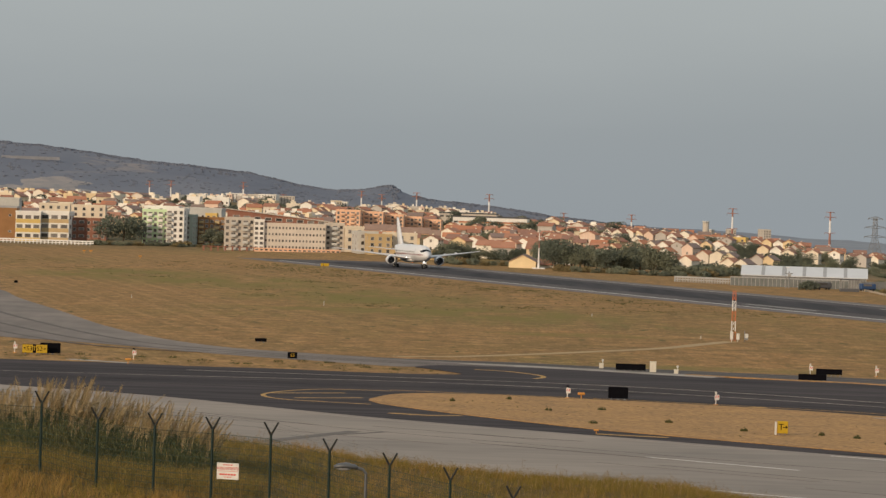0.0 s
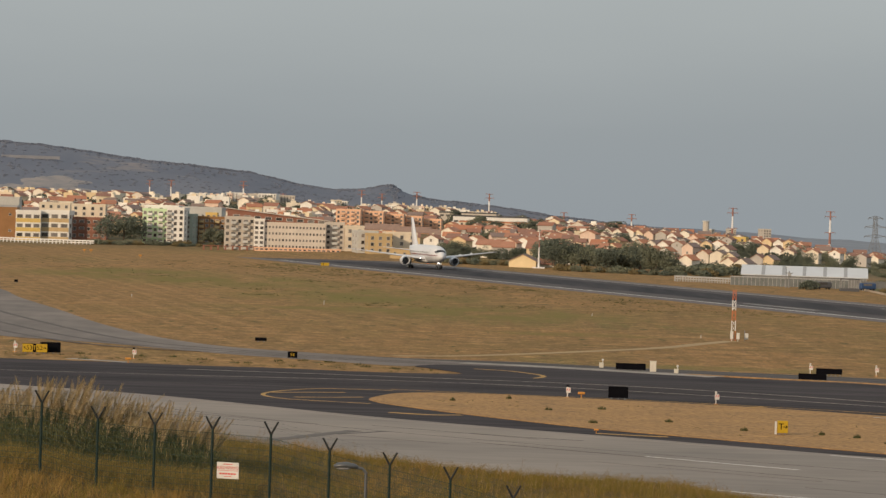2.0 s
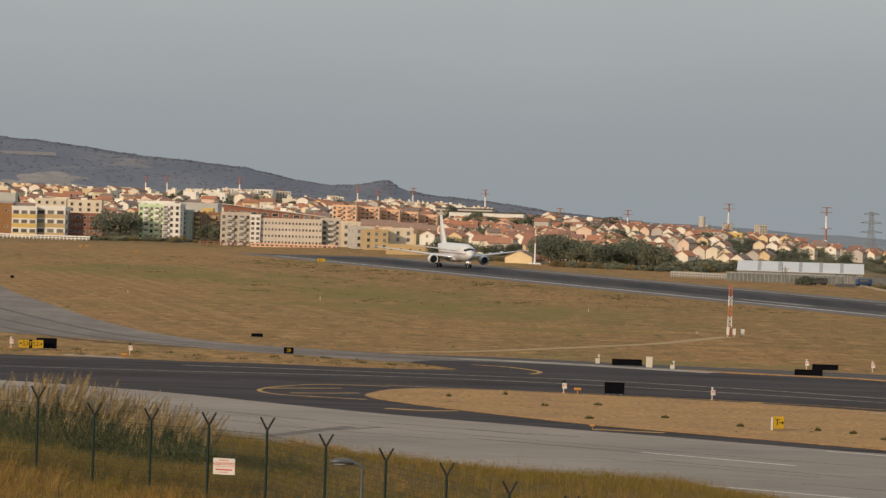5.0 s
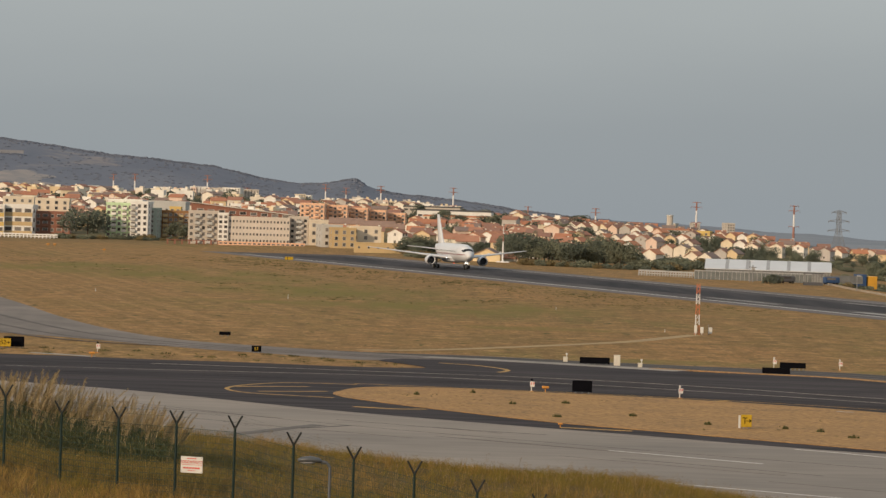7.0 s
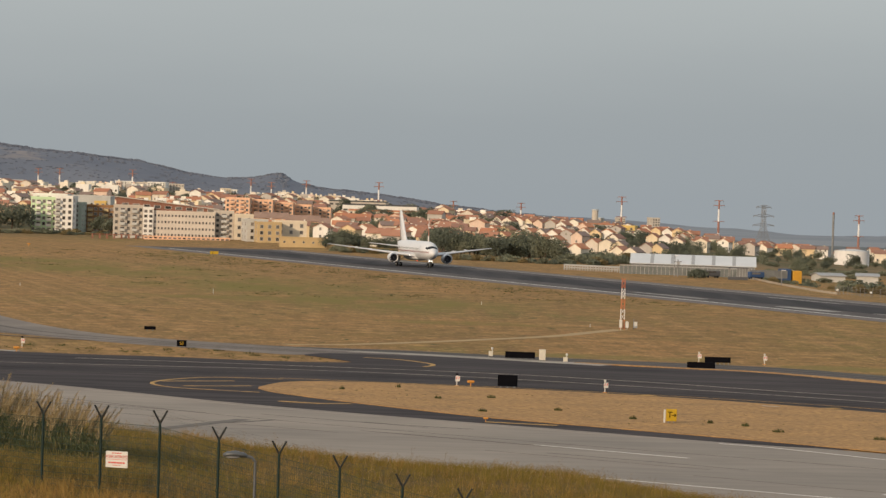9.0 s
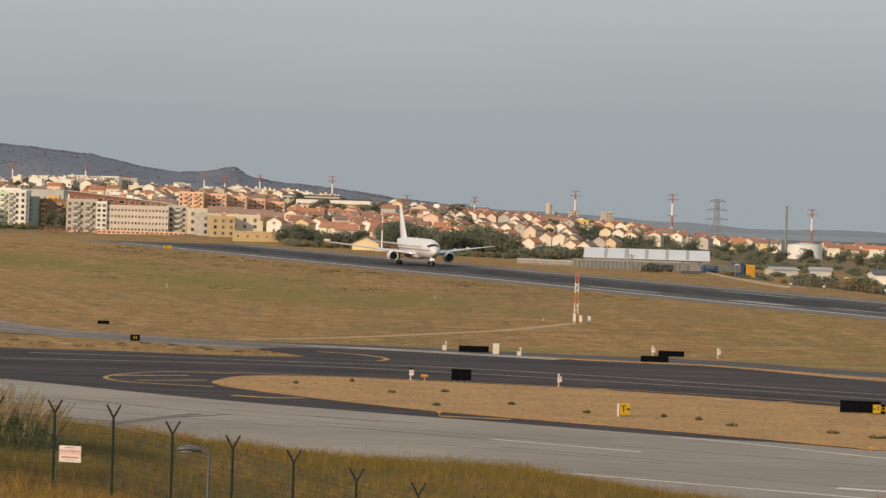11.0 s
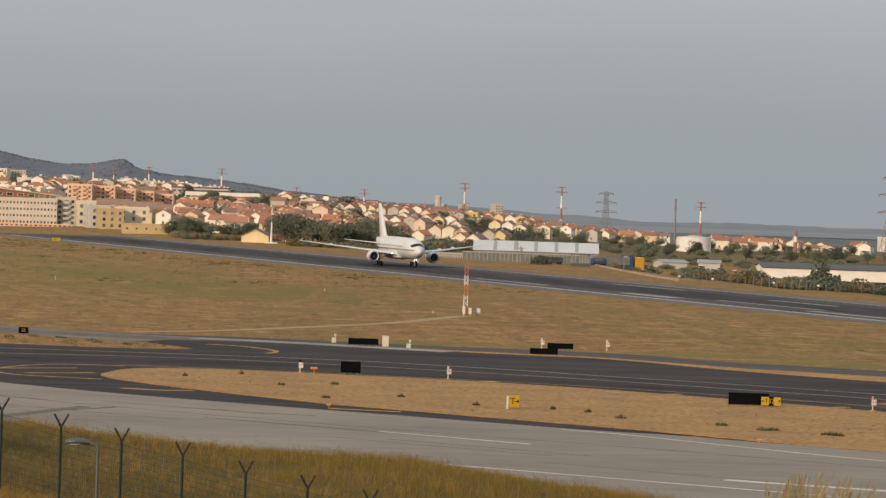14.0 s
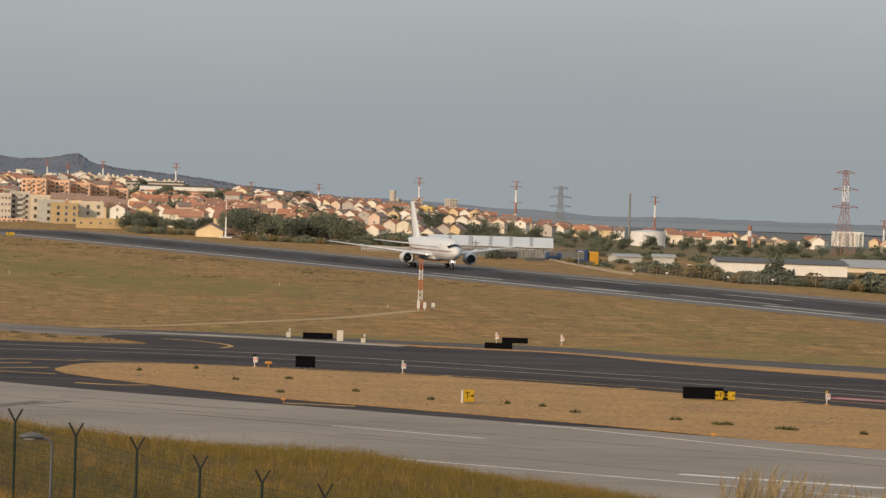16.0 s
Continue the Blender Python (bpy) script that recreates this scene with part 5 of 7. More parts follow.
def build_houses():
    """Rows of houses along the slope, thinned out towards the low ground."""
    rnd = random.Random(11)
    random.seed(12)
    count, far = 0, []
    # terraces of gabled houses, side by side, stepping down to the low end
    for row in range(6):
        y0 = 2075 - row * 108
        x0 = y0 * rnd.uniform(0.040, 0.048)
        gap, lie = 0, rnd.uniform(54, 74)
        for k in range(26):
            x, yy = x0 + k * 5.6 + rnd.uniform(-0.5, 0.5), y0 - k * 2.7 + 14 * noise.noise((k * 0.35, row * 3.1, 8)) + rnd.uniform(-2, 2)
            if not 0.040 < x / yy < 0.098 - 0.012 * (row % 2) or yy < lerp_table([(0.04, 1420), (0.06, 1440), (0.08, 1500), (0.1, 1600)], x / yy):
                continue
            gap = gap - 1 if gap > 0 else (rnd.randint(1, 3) if rnd.random() < 0.14 else 0)
            if gap:
                continue
            if count < 125:
                house(x, yy, lie + rnd.uniform(-3, 3), 3 if rnd.random() < 0.7 else rnd.choice((0, 1, 2, 5)), label="cream terraced house with a gable and an orange tile roof")
                count += 1
            else:
                far.append((x, yy, lie + rnd.uniform(-3, 3), 3))
    y = 1330.0
    while y < 2720:
        step = 46 + (y - 1300) * 0.022
        az = -0.128
        while az < 0.27:
            x = az * y + rnd.uniform(-3, 3)
            yy = y + rnd.uniform(-9, 9)
            start = lerp_table([(-0.13, 1610), (-0.03, 1560), (-0.015, 1430), (0.02, 1340), (0.03, 1300), (0.06, 1480), (0.08, 1640), (0.1, 1700), (0.118, 1860), (0.27, 1880)], az)
            stop = lerp_table([(-0.13, 2690), (-0.08, 2650), (-0.03, 2450), (0.0, 2550), (0.05, 2600), (0.08, 2400), (0.095, 2100), (0.12, 2200), (0.27, 2280)], az)
            keep = lerp_table([(-0.13, 0.72), (0.0, 0.85), (0.08, 0.85), (0.10, 0.7), (0.12, 0.6), (0.27, 0.55)], az)
            if abs(az - 0.142) < 0.0075 and yy < 1900 or abs(az - 0.197) < 0.006 and yy > 1560:
                keep = 0.0
            if 0.044 < az < 0.094 and 1500 < yy < 2140:
                keep = 0.0
            if -0.031 < az < 0.001 and 1500 < yy < 1965 or -0.078 < az < -0.035 and yy > 2220 or -0.002 < az < 0.026 and 1930 < yy < 2360:
                keep = 0.0
            # room under the sight line from the eye, 20.7 m up, to the skyline
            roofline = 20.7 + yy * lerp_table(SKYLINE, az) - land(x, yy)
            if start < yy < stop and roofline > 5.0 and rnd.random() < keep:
                turn = (66 if noise.noise((x * 0.012, yy * 0.008, 21)) > -0.05 else rnd.choice((-14, 8, -6))) + rnd.uniform(-7, 7)
                kind = rnd.choice((0, 0, 1, 2, 3, 1, 4, 5, 6))
                if yy < 1560 and kind in (4, 6):
                    kind = 5
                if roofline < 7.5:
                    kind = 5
                if az > 0.072:
                    kind = rnd.choice((5, 5, 5, 1, 0, 3))
                if yy < 2150 and count < 290:
                    house(x, yy, turn, kind)
                    count += 1
                else:
                    far.append((x, yy, turn, kind))
            az += (rnd.uniform(7.0, 12.5)) / y
        y += step
    # flat-roofed blocks between the houses
    blocks = []
    for i in range(150):
        az = rnd.uniform(-0.128, 0.05)
        yy = rnd.uniform(1750, 2690)
        if -0.035 < az < 0.028 and yy < 2380 or -0.10 < az < -0.02 and yy < 1800:
            continue
        # block heights are cut to the same sight line from the eye
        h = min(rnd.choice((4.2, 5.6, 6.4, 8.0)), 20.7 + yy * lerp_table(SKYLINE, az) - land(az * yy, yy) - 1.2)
        if h > 2.5:
            blocks.append((az * yy, yy, rnd.uniform(-14, 14) + rnd.choice((0, 60)), rnd.uniform(5, 11), rnd.uniform(6, 9), h))
    for k in range(26):      # the stepped estate on the ridge
        blocks.append((-189 + k * 3.1, 2730 + rnd.uniform(-25, 40), rnd.uniform(-12, 12), rnd.uniform(3.5, 6.5), 9, lerp_table([(0, 2.6), (6, 3.5), (10, 5.4), (26, 3.6)], k) + rnd.uniform(-1.2, 0.8)))
    for k in range(24):
        blocks.append((-40 + k * 3.4, 2700 + rnd.uniform(-20, 40), rnd.uniform(-10, 10), rnd.uniform(3.5, 7.0), 8, lerp_table([(0, 6.0), (10, 6.3), (24, 4.5)], k) + rnd.uniform(-1.4, 1.0)))
    bv, bf, pv, pf = [], [], [], []
    for x, yy, turn, w, d, h in blocks:
        m = pose(x, yy, land(x, yy), 0, 0, turn)
        k = len(bv)
        part_v, part_f = [], []
        cuboid(part_v, part_f, -w / 2, w / 2, -d / 2, d / 2, -4, h)
        cuboid(part_v, part_f, -w * 0.2, w * 0.12, -d * 0.2, d * 0.2, h - 0.1, h + 1.3)
        bv += [tuple(m @ Vector(q)) for q in part_v]
        bf += [tuple(k + q for q in p) for p in part_f]
        for fl in range(max(1, int(h / 2.9))):
            for b in range(max(2, int(w / 2.4))):
                if rnd.random() < 0.12:
                    continue
                px, pz = -w / 2 + w * (b + 0.5) / max(2, int(w / 2.4)), 1.5 + fl * 2.9
                q = rnd.uniform(0.4, 0.7)
                k = len(pv)
                pv += [tuple(m @ Vector(c)) for c in ((px - q, -d / 2 - 0.04, pz - 0.65), (px + q, -d / 2 - 0.04, pz - 0.65), (px + q, -d / 2 - 0.04, pz + 0.65), (px - q, -d / 2 - 0.04, pz + 0.65))]
                pf.append((k, k + 1, k + 2, k + 3))
    tagged(raw("far_blocks", bv, bf, M_FAR_WALL), "pale flat-roofed blocks up the town's slope", "buildings", kind="stuff")
    tagged(raw("far_block_windows", pv, pf, M_PANE), "dim windows of the far flat-roofed blocks", "windows", kind="stuff")
    # the rows far up the slope, too small to tell apart
    for name, which, material, label in (("far_house_walls", 0, M_FAR_WALL, "cream house walls far up the town's slope"), ("far_house_roofs", 1, M_FAR_ROOF, "red tile roofs far up the town's slope"), ("far_house_windows", 2, M_PANE, "dark windows of the far houses")):
        verts, faces = [], []
        for x, yy, turn, kind in far:
            m = pose(x, yy, land(x, yy), 0, 0, turn)
            w, d, h, rise = HOUSE_SIZES[kind]
            if which < 2:
                me = HOUSE_KIT[kind][which]
                k = len(verts)
                verts += [tuple(m @ v.co) for v in me.vertices]
                faces += [tuple(k + i for i in p.vertices) for p in me.polygons]
            else:
                for s in (-1, 1):
                    for z in (1.8, 4.6):
                        if z < h - 0.8:
                            for px, py, dx, dy in ((s * w * 0.25, -d / 2 - 0.03, 0.65, 0), (s * (w / 2 + 0.03), -d * 0.15, 0, 0.65)):
                                k = len(verts)
                                verts += [tuple(m @ Vector(q)) for q in ((px - dx, py - dy, z - 0.7), (px + dx, py + dy, z - 0.7), (px + dx, py + dy, z + 0.7), (px - dx, py - dy, z + 0.7))]
                                faces.append((k, k + 1, k + 2, k + 3))
        tagged(raw(name, verts, faces, material), label, "houses", kind="stuff")


def island_paint(name, colors, rough=0.9):
    m, ramp, info, l = wall_paint(name, colors, rough)
    n = m.node_tree.nodes
    geo = n.new("ShaderNodeNewGeometry")
    l.new(geo.outputs["Random Per Island"], ramp.inputs["Fac"])
    return m


M_FAR_WALL = island_paint("far_wall_render", WALL_COLOURS)
M_FAR_ROOF = island_paint("far_roof_tiles", [(0.41, 0.180, 0.105), (0.33, 0.160, 0.105), (0.47, 0.210, 0.125), (0.28, 0.155, 0.115), (0.24, 0.175, 0.145)])


def build_town_trees():
    rnd = random.Random(21)
    random.seed(22)
    tree(-127.5, 1462, 1.05, PINE, 0, "broad round-crowned pine beside the green block", 0.0)
    for i in range(16):
        bush(-140 + i * 2.6, 1452 + rnd.uniform(-3, 3), rnd.uniform(0.55, 0.9))
    for i in range(15):
        bush(-105 + i * 2.4, 1440 + rnd.uniform(-3, 3), rnd.uniform(0.4, 0.75))
    tree(-93, 1462, 0.7)
    tree(-88, 1458, 0.75)
    # the dark belt of trees behind the runway
    for i in range(34):
        x = 34 + i * 1.2 + rnd.uniform(-1.5, 1.5)
        y = 1225 - i * 1.4 + rnd.uniform(0, 70)
        tree(x, y, rnd.uniform(0.62, 0.95), rnd.choice(TREE_KIT), rnd.uniform(0, 360), "dark green tree of the belt behind the runway")
    for i in range(14):
        bush(38 + i * 2.9, 1192 - i * 2.2 + rnd.uniform(-4, 4), rnd.uniform(0.5, 0.9))
    for i in range(8):
        bush(1.5 + i * 3.2, 1262 - i * 3 + rnd.uniform(0, 20), rnd.uniform(0.6, 1.0))
    for i in range(12):
        tree(rnd.uniform(-4, 30), 1345 + rnd.uniform(-40, 70), rnd.uniform(0.38, 0.6), None, rnd.uniform(0, 360), "dark green tree between the low houses")
    # scrub slope under the terraces
    scrub = []
    for i in range(60):
        y = rnd.uniform(1180, 1620)
        scrub.append((rnd.uniform(0.068, 0.112) * y, y, rnd.uniform(0.5, 1.2), rnd.uniform(0.6, 0.9)))
    for i in range(26):
        x = 74 + rnd.uniform(0, 32)
        bush(x, 1150 + rnd.uniform(0, 130), rnd.uniform(0.6, 1.3))
    # scattered garden trees
    for i in range(250):
        az = rnd.uniform(-0.125, 0.26) if i < 150 else rnd.uniform(0.0, 0.10)
        y = rnd.uniform(lerp_table([(-0.13, 1620), (0.0, 1400), (0.06, 1500), (0.26, 1450)], az), 2500 if az < 0.09 else 2000)
        if -0.033 < az < 0.003 and y < 1970:
            continue
        tree(az * y, y, rnd.uniform(0.5, 0.9) if az < 0.05 else rnd.uniform(0.36, 0.66), None, rnd.uniform(0, 360))
    garden = []
    for i in range(420):
        az = rnd.uniform(-0.128, 0.105)
        y = rnd.uniform(1640, 2650)
        if -0.033 < az < 0.003 and y < 1970 or az > 0.085 and y > 2150:
            continue
        garden.append((az * y, y, rnd.uniform(0.7, 1.5), rnd.uniform(0.9, 1.5)))
    for i in range(90):
        az = rnd.uniform(0.044, 0.098)
        y = rnd.uniform(1480, 2100)
        garden.append((az * y, y, rnd.uniform(0.5, 1.1), rnd.uniform(0.9, 1.5)))
    for i in range(70):
        az = rnd.uniform(0.0, 0.062)
        y = rnd.uniform(1340, 1560)
        garden.append((az * y, y, rnd.uniform(0.7, 1.4), rnd.uniform(0.8, 1.3)))
    leaf_mass("garden_greenery", "dark green garden trees and shrubs between the far houses", "greenery", garden, BUSH_KIT[:2], M_LEAF_DARK, rnd)
    # hedges and thickets towards the low end
    for i in range(135):
        x = 131 + rnd.uniform(0, 68)
        y = lerp_table(EDGE, x / 870.0) + rnd.uniform(4, 60)
        y = lerp_table(EDGE, x / y) + rnd.uniform(3, 60)
        bush(x, y, rnd.choice((0.5, 0.65, 0.8, 1.0, 1.35)) * rnd.uniform(0.85, 1.15), label="overgrown hedge bush by the perimeter fence", flat=rnd.uniform(0.75, 1.15))
    for i in range(34):
        bush(148 + i * 1.25 + rnd.uniform(-1, 1), 1046 + rnd.uniform(-6, 6), rnd.uniform(0.5, 0.95), label="overgrown hedge bush before the white warehouse", flat=rnd.uniform(0.7, 1.0))
    for i in range(70):
        az = rnd.uniform(0.108, 0.262)
        y = rnd.uniform(1640, 2000)
        tree(az * y, y, rnd.uniform(0.3, 0.55), None, rnd.uniform(0, 360), "small dark tree between the outlying houses")
    for i in range(16):
        bush(124 + i * 0.85, 1048 + rnd.uniform(-8, 8), rnd.uniform(0.4, 0.7), label="low scrub bush before the stacked containers")
    # low scrub on the waste ground behind the hedges
    for i in range(150):
        az = rnd.uniform(0.112, 0.262)
        y = rnd.uniform(1090, 1720)
        scrub.append((az * y, y, rnd.uniform(0.6, 1.5), rnd.uniform(0.6, 0.95)))
    leaf_mass("scrub", "low green scrub on the dry slopes and waste ground", "scrub", scrub, BUSH_KIT, M_LEAF, rnd)
    bush(101.5, 1022, 1.0, label="round dark bush before the hangar").data = BUSH_KIT[1]
    kit = (trunk_mesh(7, 0.25), crown_mesh("crown", 77, 4.6, 9.5, 800, 0.7, 8, M_LEAF_DARK, 0.2))
    tree(177.2, 1000, 0.85, kit, 0, "narrow dark cypress before the white warehouse")


def build_landmarks():
    random.seed(31)
    # cream barn with a red roof beside the antenna
    shed("barn", "plain cream barn with a red tile roof beside the antenna", 27.6, 1240, 82, 11.5, 9.2, 3.8, 2.2, M_YELLOW_PALE, M_ROOF, 0, -1.6)
    shed("outhouse", "low red-roofed outhouse behind the barn", 33.8, 1254, 4, 7.5, 6.5, 2.8, 1.5, M_HOUSE, M_ROOF, 0, -1.6)
    a = empty("antenna_mast", pose(32.1, 1228, -0.3))
    tagged(a, "slim white and red antenna mast on a white plinth", "antenna")
    for i in range(5):
        bm = bmesh.new()
        tube(bm, (0, 0, i * 2.45), (0, 0, i * 2.45 + 2.45), 0.40 - i * 0.06, 0.34 - i * 0.06, 10)
        part("mast_section", bm, M_MAST_RED if i in (3,) else M_MAST_WHITE, a)
    bm = bmesh.new()
    box(bm, 0, 0, 0.3, 4.2, 2.5, 0.9, bevel=0.1)
    part("plinth", bm, M_MAST_WHITE, a)
    lattice_pylon(246.6, 2100, land(246.6, 2100), 21.0, 4.2)
    lattice_pylon(333.8, 1700, land(333.8, 1700), 33.2, 4.3, painted=True)
    c = empty("slim_chimney", pose(259.5, 1900, land(259.5, 1900)))
    tagged(c, "slim steel chimney with a red top", "chimney")
    h = 18.6 - land(259.5, 1900)
    for z0, z1, m in ((-1, h * 0.62, M_STEEL), (h * 0.62, h * 0.96, M_STEEL), (h * 0.96, h, M_MAST_RED)):
        bm = bmesh.new()
        tube(bm, (0, 0, z0), (0, 0, z1), 0.55, sides=10)
        part("chimney_section", bm, m, c)
    t = empty("storage_tank", pose(255.5, 1800, -7.5))
    tagged(t, "white cylindrical storage tank with a shallow roof", "storage tank")
    bm = bmesh.new()
    tube(bm, (0, 0, -2), (0, 0, 7.6), 8.6, sides=40)
    part("shell", bm, M_MAST_WHITE, t)
    bm = bmesh.new()
    tube(bm, (0, 0, 7.6), (0, 0, 8.5), 8.7, 1.0, 40)
    part("roof", bm, M_TENT, t)
    bm = bmesh.new()
    for k in range(24):
        q = 2 * math.pi * k / 24
        tube(bm, (8.55 * math.cos(q), 8.55 * math.sin(q), 7.6), (8.55 * math.cos(q), 8.55 * math.sin(q), 8.5), 0.06, sides=4)
    part("railing", bm, M_STEEL, t)
    w = empty("chimney_stack", pose(323.2, 1900, land(323.2, 1900)))
    tagged(w, "short brick-red and white chimney stack", "chimney")
    h = 4.0 - land(323.2, 1900)
    for i in range(4):
        bm = bmesh.new()
        tube(bm, (0, 0, h * i / 4), (0, 0, h * (i + 1) / 4), 1.05, sides=12)
        part("stack_section", bm, M_MAST_WHITE if i == 2 else M_MAST_RED, w)
    # water tower and church tower in the haze
    for x, y, top, r in ((160.5, 2250, 14.5, 1.9), (165.0, 2260, 9.5, 1.6)):
        ob = empty("tower", pose(x, y, land(x, y)))
        tagged(ob, "pale concrete tower above the roofs", "tower")
        bm = bmesh.new()
        tube(bm, (0, 0, -2), (0, 0, top - land(x, y)), r * 1.1, r, 12)
        part("shaft", bm, M_STONE_WALL, ob)
        bm = bmesh.new()
        tube(bm, (0, 0, top - land(x, y)), (0, 0, top - land(x, y) + 0.8), r * 1.2, r * 1.1, 12)
        part("cap", bm, M_GREY_WALL, ob)
    # containers and huts at the perimeter
    for x, y, w, d, h, m, lab in ((133.0, 1075, 2.6, 6.0, 2.6, "blue", "blue shipping container beyond the perimeter fence"), (136.1, 1075, 2.6, 6.0, 2.6, "orange", "orange shipping container beyond the perimeter fence")):
        col = M_BLUE if m == "blue" else M_ORANGE
        for stack in (0, 1):
            ob = empty("container", pose(x, y, land(x, y) + stack * (h + 0.01), 0, 0, 6))
            tagged(ob, lab + (", stacked on another" if stack else ""), "container")
            bm = bmesh.new()
            box(bm, 0, 0, h / 2, w, d, h, bevel=0.06)
            part("shell", bm, col, ob)
            bm = bmesh.new()
            for k in range(int(w / 0.4)):
                box(bm, -w / 2 + 0.3 + k * 0.4, -d / 2 - 0.03, h / 2, 0.16, 0.08, h - 0.4)
            part("ribs", bm, col, ob)
    ob = empty("guard_hut", pose(112.6, 1015, 0))
    tagged(ob, "dark open hut on a low white base near the hangar", "hut")
    bm = bmesh.new()
    box(bm, 0, 0, 0.4, 5.2, 3.2, 0.9)
    part("base", bm, M_DARK_ROOF, ob)
    bm = bmesh.new()
    box(bm, 0, 0, 3.4, 5.4, 3.4, 0.25)
    part("roof", bm, M_DARK_ROOF, ob)
    for sx in (-2.4, 2.4):
        for sy in (-1.4, 1.4):
            bm = bmesh.new()
            box(bm, sx, sy, 2.1, 0.25, 0.25, 2.5)
            part("post", bm, M_STEEL, ob)
    for x, y, col in ((107.0, 1032, M_DARK_ROOF), (119.5, 1032, M_BLUE)):
        ob = empty("van", pose(x, y, 0, 0, 0, 20))
        tagged(ob, "dark van parked by the hangar" if col is M_DARK_ROOF else "blue van parked by the hangar", "van")
        bm = bmesh.new()
        box(bm, 0, 0, 1.25, 4.8, 1.9, 1.7, bevel=0.25)
        part("body", bm, col, ob)
        bm = bmesh.new()
        box(bm, -0.3, -0.96, 1.65, 2.6, 0.04, 0.6)
        part("window", bm, M_PANE, ob)
        for sx in (-1.5, 1.5):
            for sy in (-0.85, 0.85):
                bm = bmesh.new()
                tube(bm, (sx, sy - 0.1, 0.34), (sx, sy + 0.1, 0.34), 0.34, sides=14)
                part("wheel", bm, M_TYRE, ob)
    # perimeter fences
    perimeter("white panel fence at the airfield's edge", 68.6, 1082, 87.5, 1062, 1.7, 26, M_SHEET_WALL, True)
    perimeter("grey mesh fence beside the hangar", 119.5, 1046, 131, 1052, 2.2, 14, M_MESH)
    perimeter("low white wall of posts and rails before the offices", -190, 1462, -137, 1442, 1.8, 34, M_MAST_WHITE, True)
    for x, y, w, e in ((-31.5, 1880, 17, 6.4), (-15.0, 1870, 17, 5.5), (1.5, 1862, 16, 4.5)):
        shed("terrace_row", "row of brown-roofed terraced houses below the salmon blocks", x, y, -6, w, 9, e, 2.7, M_SALMON, M_BROWN_ROOF, 0, 0.0)
    col = empty("colonnade", pose(-81.5, 1398, land(-81.5, 1398), 0, 0, 3))
    tagged(col, "row of red-brown posts and a beam before the long building", "colonnade")
    bm = bmesh.new()
    box(bm, 0, 0, 1.6, 20, 0.3, 0.25)
    part("beam", bm, M_BRICK, col)
    for i in range(8):
        bm = bmesh.new()
        box(bm, -9.6 + i * 2.75, 0, 0.5, 0.7, 0.6, 2.7)
        part("post", bm, M_BRICK, col)
    gal = empty("glass_gallery", pose(99.5, 1052, 0, 0, 0, -8))
    tagged(gal, "long low glazed gallery with pale mullions before the hangar", "building")
    bm = bmesh.new()
    box(bm, 0, 0, 2.45, 33.6, 3.2, 0.14)
    part("roof", bm, M_SHEET_WALL, gal)
    for i in range(28):
        bm = bmesh.new()
        box(bm, -16.2 + i * 1.2, -1.5, 1.1, 1.1, 0.05, 2.4)
        part("pane", bm, M_GALLERY_PANE, gal)
        bm = bmesh.new()
        box(bm, -16.8 + i * 1.2, -1.56, 1.15, 0.10, 0.10, 2.6)
        part("mullion", bm, M_SHEET_WALL, gal)
    pole = empty("power_pole", pose(97.7, 1035, 0))
    tagged(pole, "grey pole with a crossbar and a transformer before the hangar", "pole")
    bm = bmesh.new()
    tube(bm, (0, 0, -0.2), (0, 0, 4.8), 0.2, 0.15, 8)
    part("shaft", bm, M_STEEL, pole)
    bm = bmesh.new()
    box(bm, 0, 0, 4.2, 2.2, 0.2, 0.2)
    part("crossbar", bm, M_STEEL, pole)
    bm = bmesh.new()
    box(bm, 0.1, -0.3, 3.7, 0.9, 0.6, 0.8, bevel=0.05)
    part("transformer", bm, M_SHEET_WALL, pole)
    wall = empty("boundary_wall")
    tagged(wall, "low beige boundary wall bending along the airfield's edge", "wall")
    bend = [(118.5, 1030), (118.4, 985), (118.8, 941), (119.6, 905), (121.5, 880)]
    for (xa, ya), (xb, yb) in zip(bend, bend[1:]):
        bm = bmesh.new()
        way = Vector((xb - xa, yb - ya))
        box(bm, (xa + xb) / 2, (ya + yb) / 2, 0.2, way.length, 0.3, 0.6, math.degrees(math.atan2(way.y, way.x)))
        part("wall_length", bm, M_BOUNDARY, wall)
    line = [(121.5, 882), (126, 864), (138, 845), (146, 831), (172, 823), (205, 800)]
    mesh_fence = empty("wire_fence")
    tagged(mesh_fence, "dark wire fence on thin posts along the overgrown edge", "fence")
    for (xa, ya), (xb, yb) in zip(line, line[1:]):
        n = max(2, int(math.hypot(xb - xa, yb - ya) / 2.6))
        for i in range(n):
            bm = bmesh.new()
            t = i / n
            tube(bm, (xa + (xb - xa) * t, ya + (yb - ya) * t, -0.2), (xa + (xb - xa) * t, ya + (yb - ya) * t, 2.1), 0.05, sides=6)
            part("post", bm, M_STEEL, mesh_fence)
        bm = bmesh.new()
        for h in (0.4, 0.8, 1.2, 1.6, 2.0):
            tube(bm, (xa, ya, h), (xb, yb, h), 0.018, sides=4)
        part("wire", bm, M_STEEL, mesh_fence)
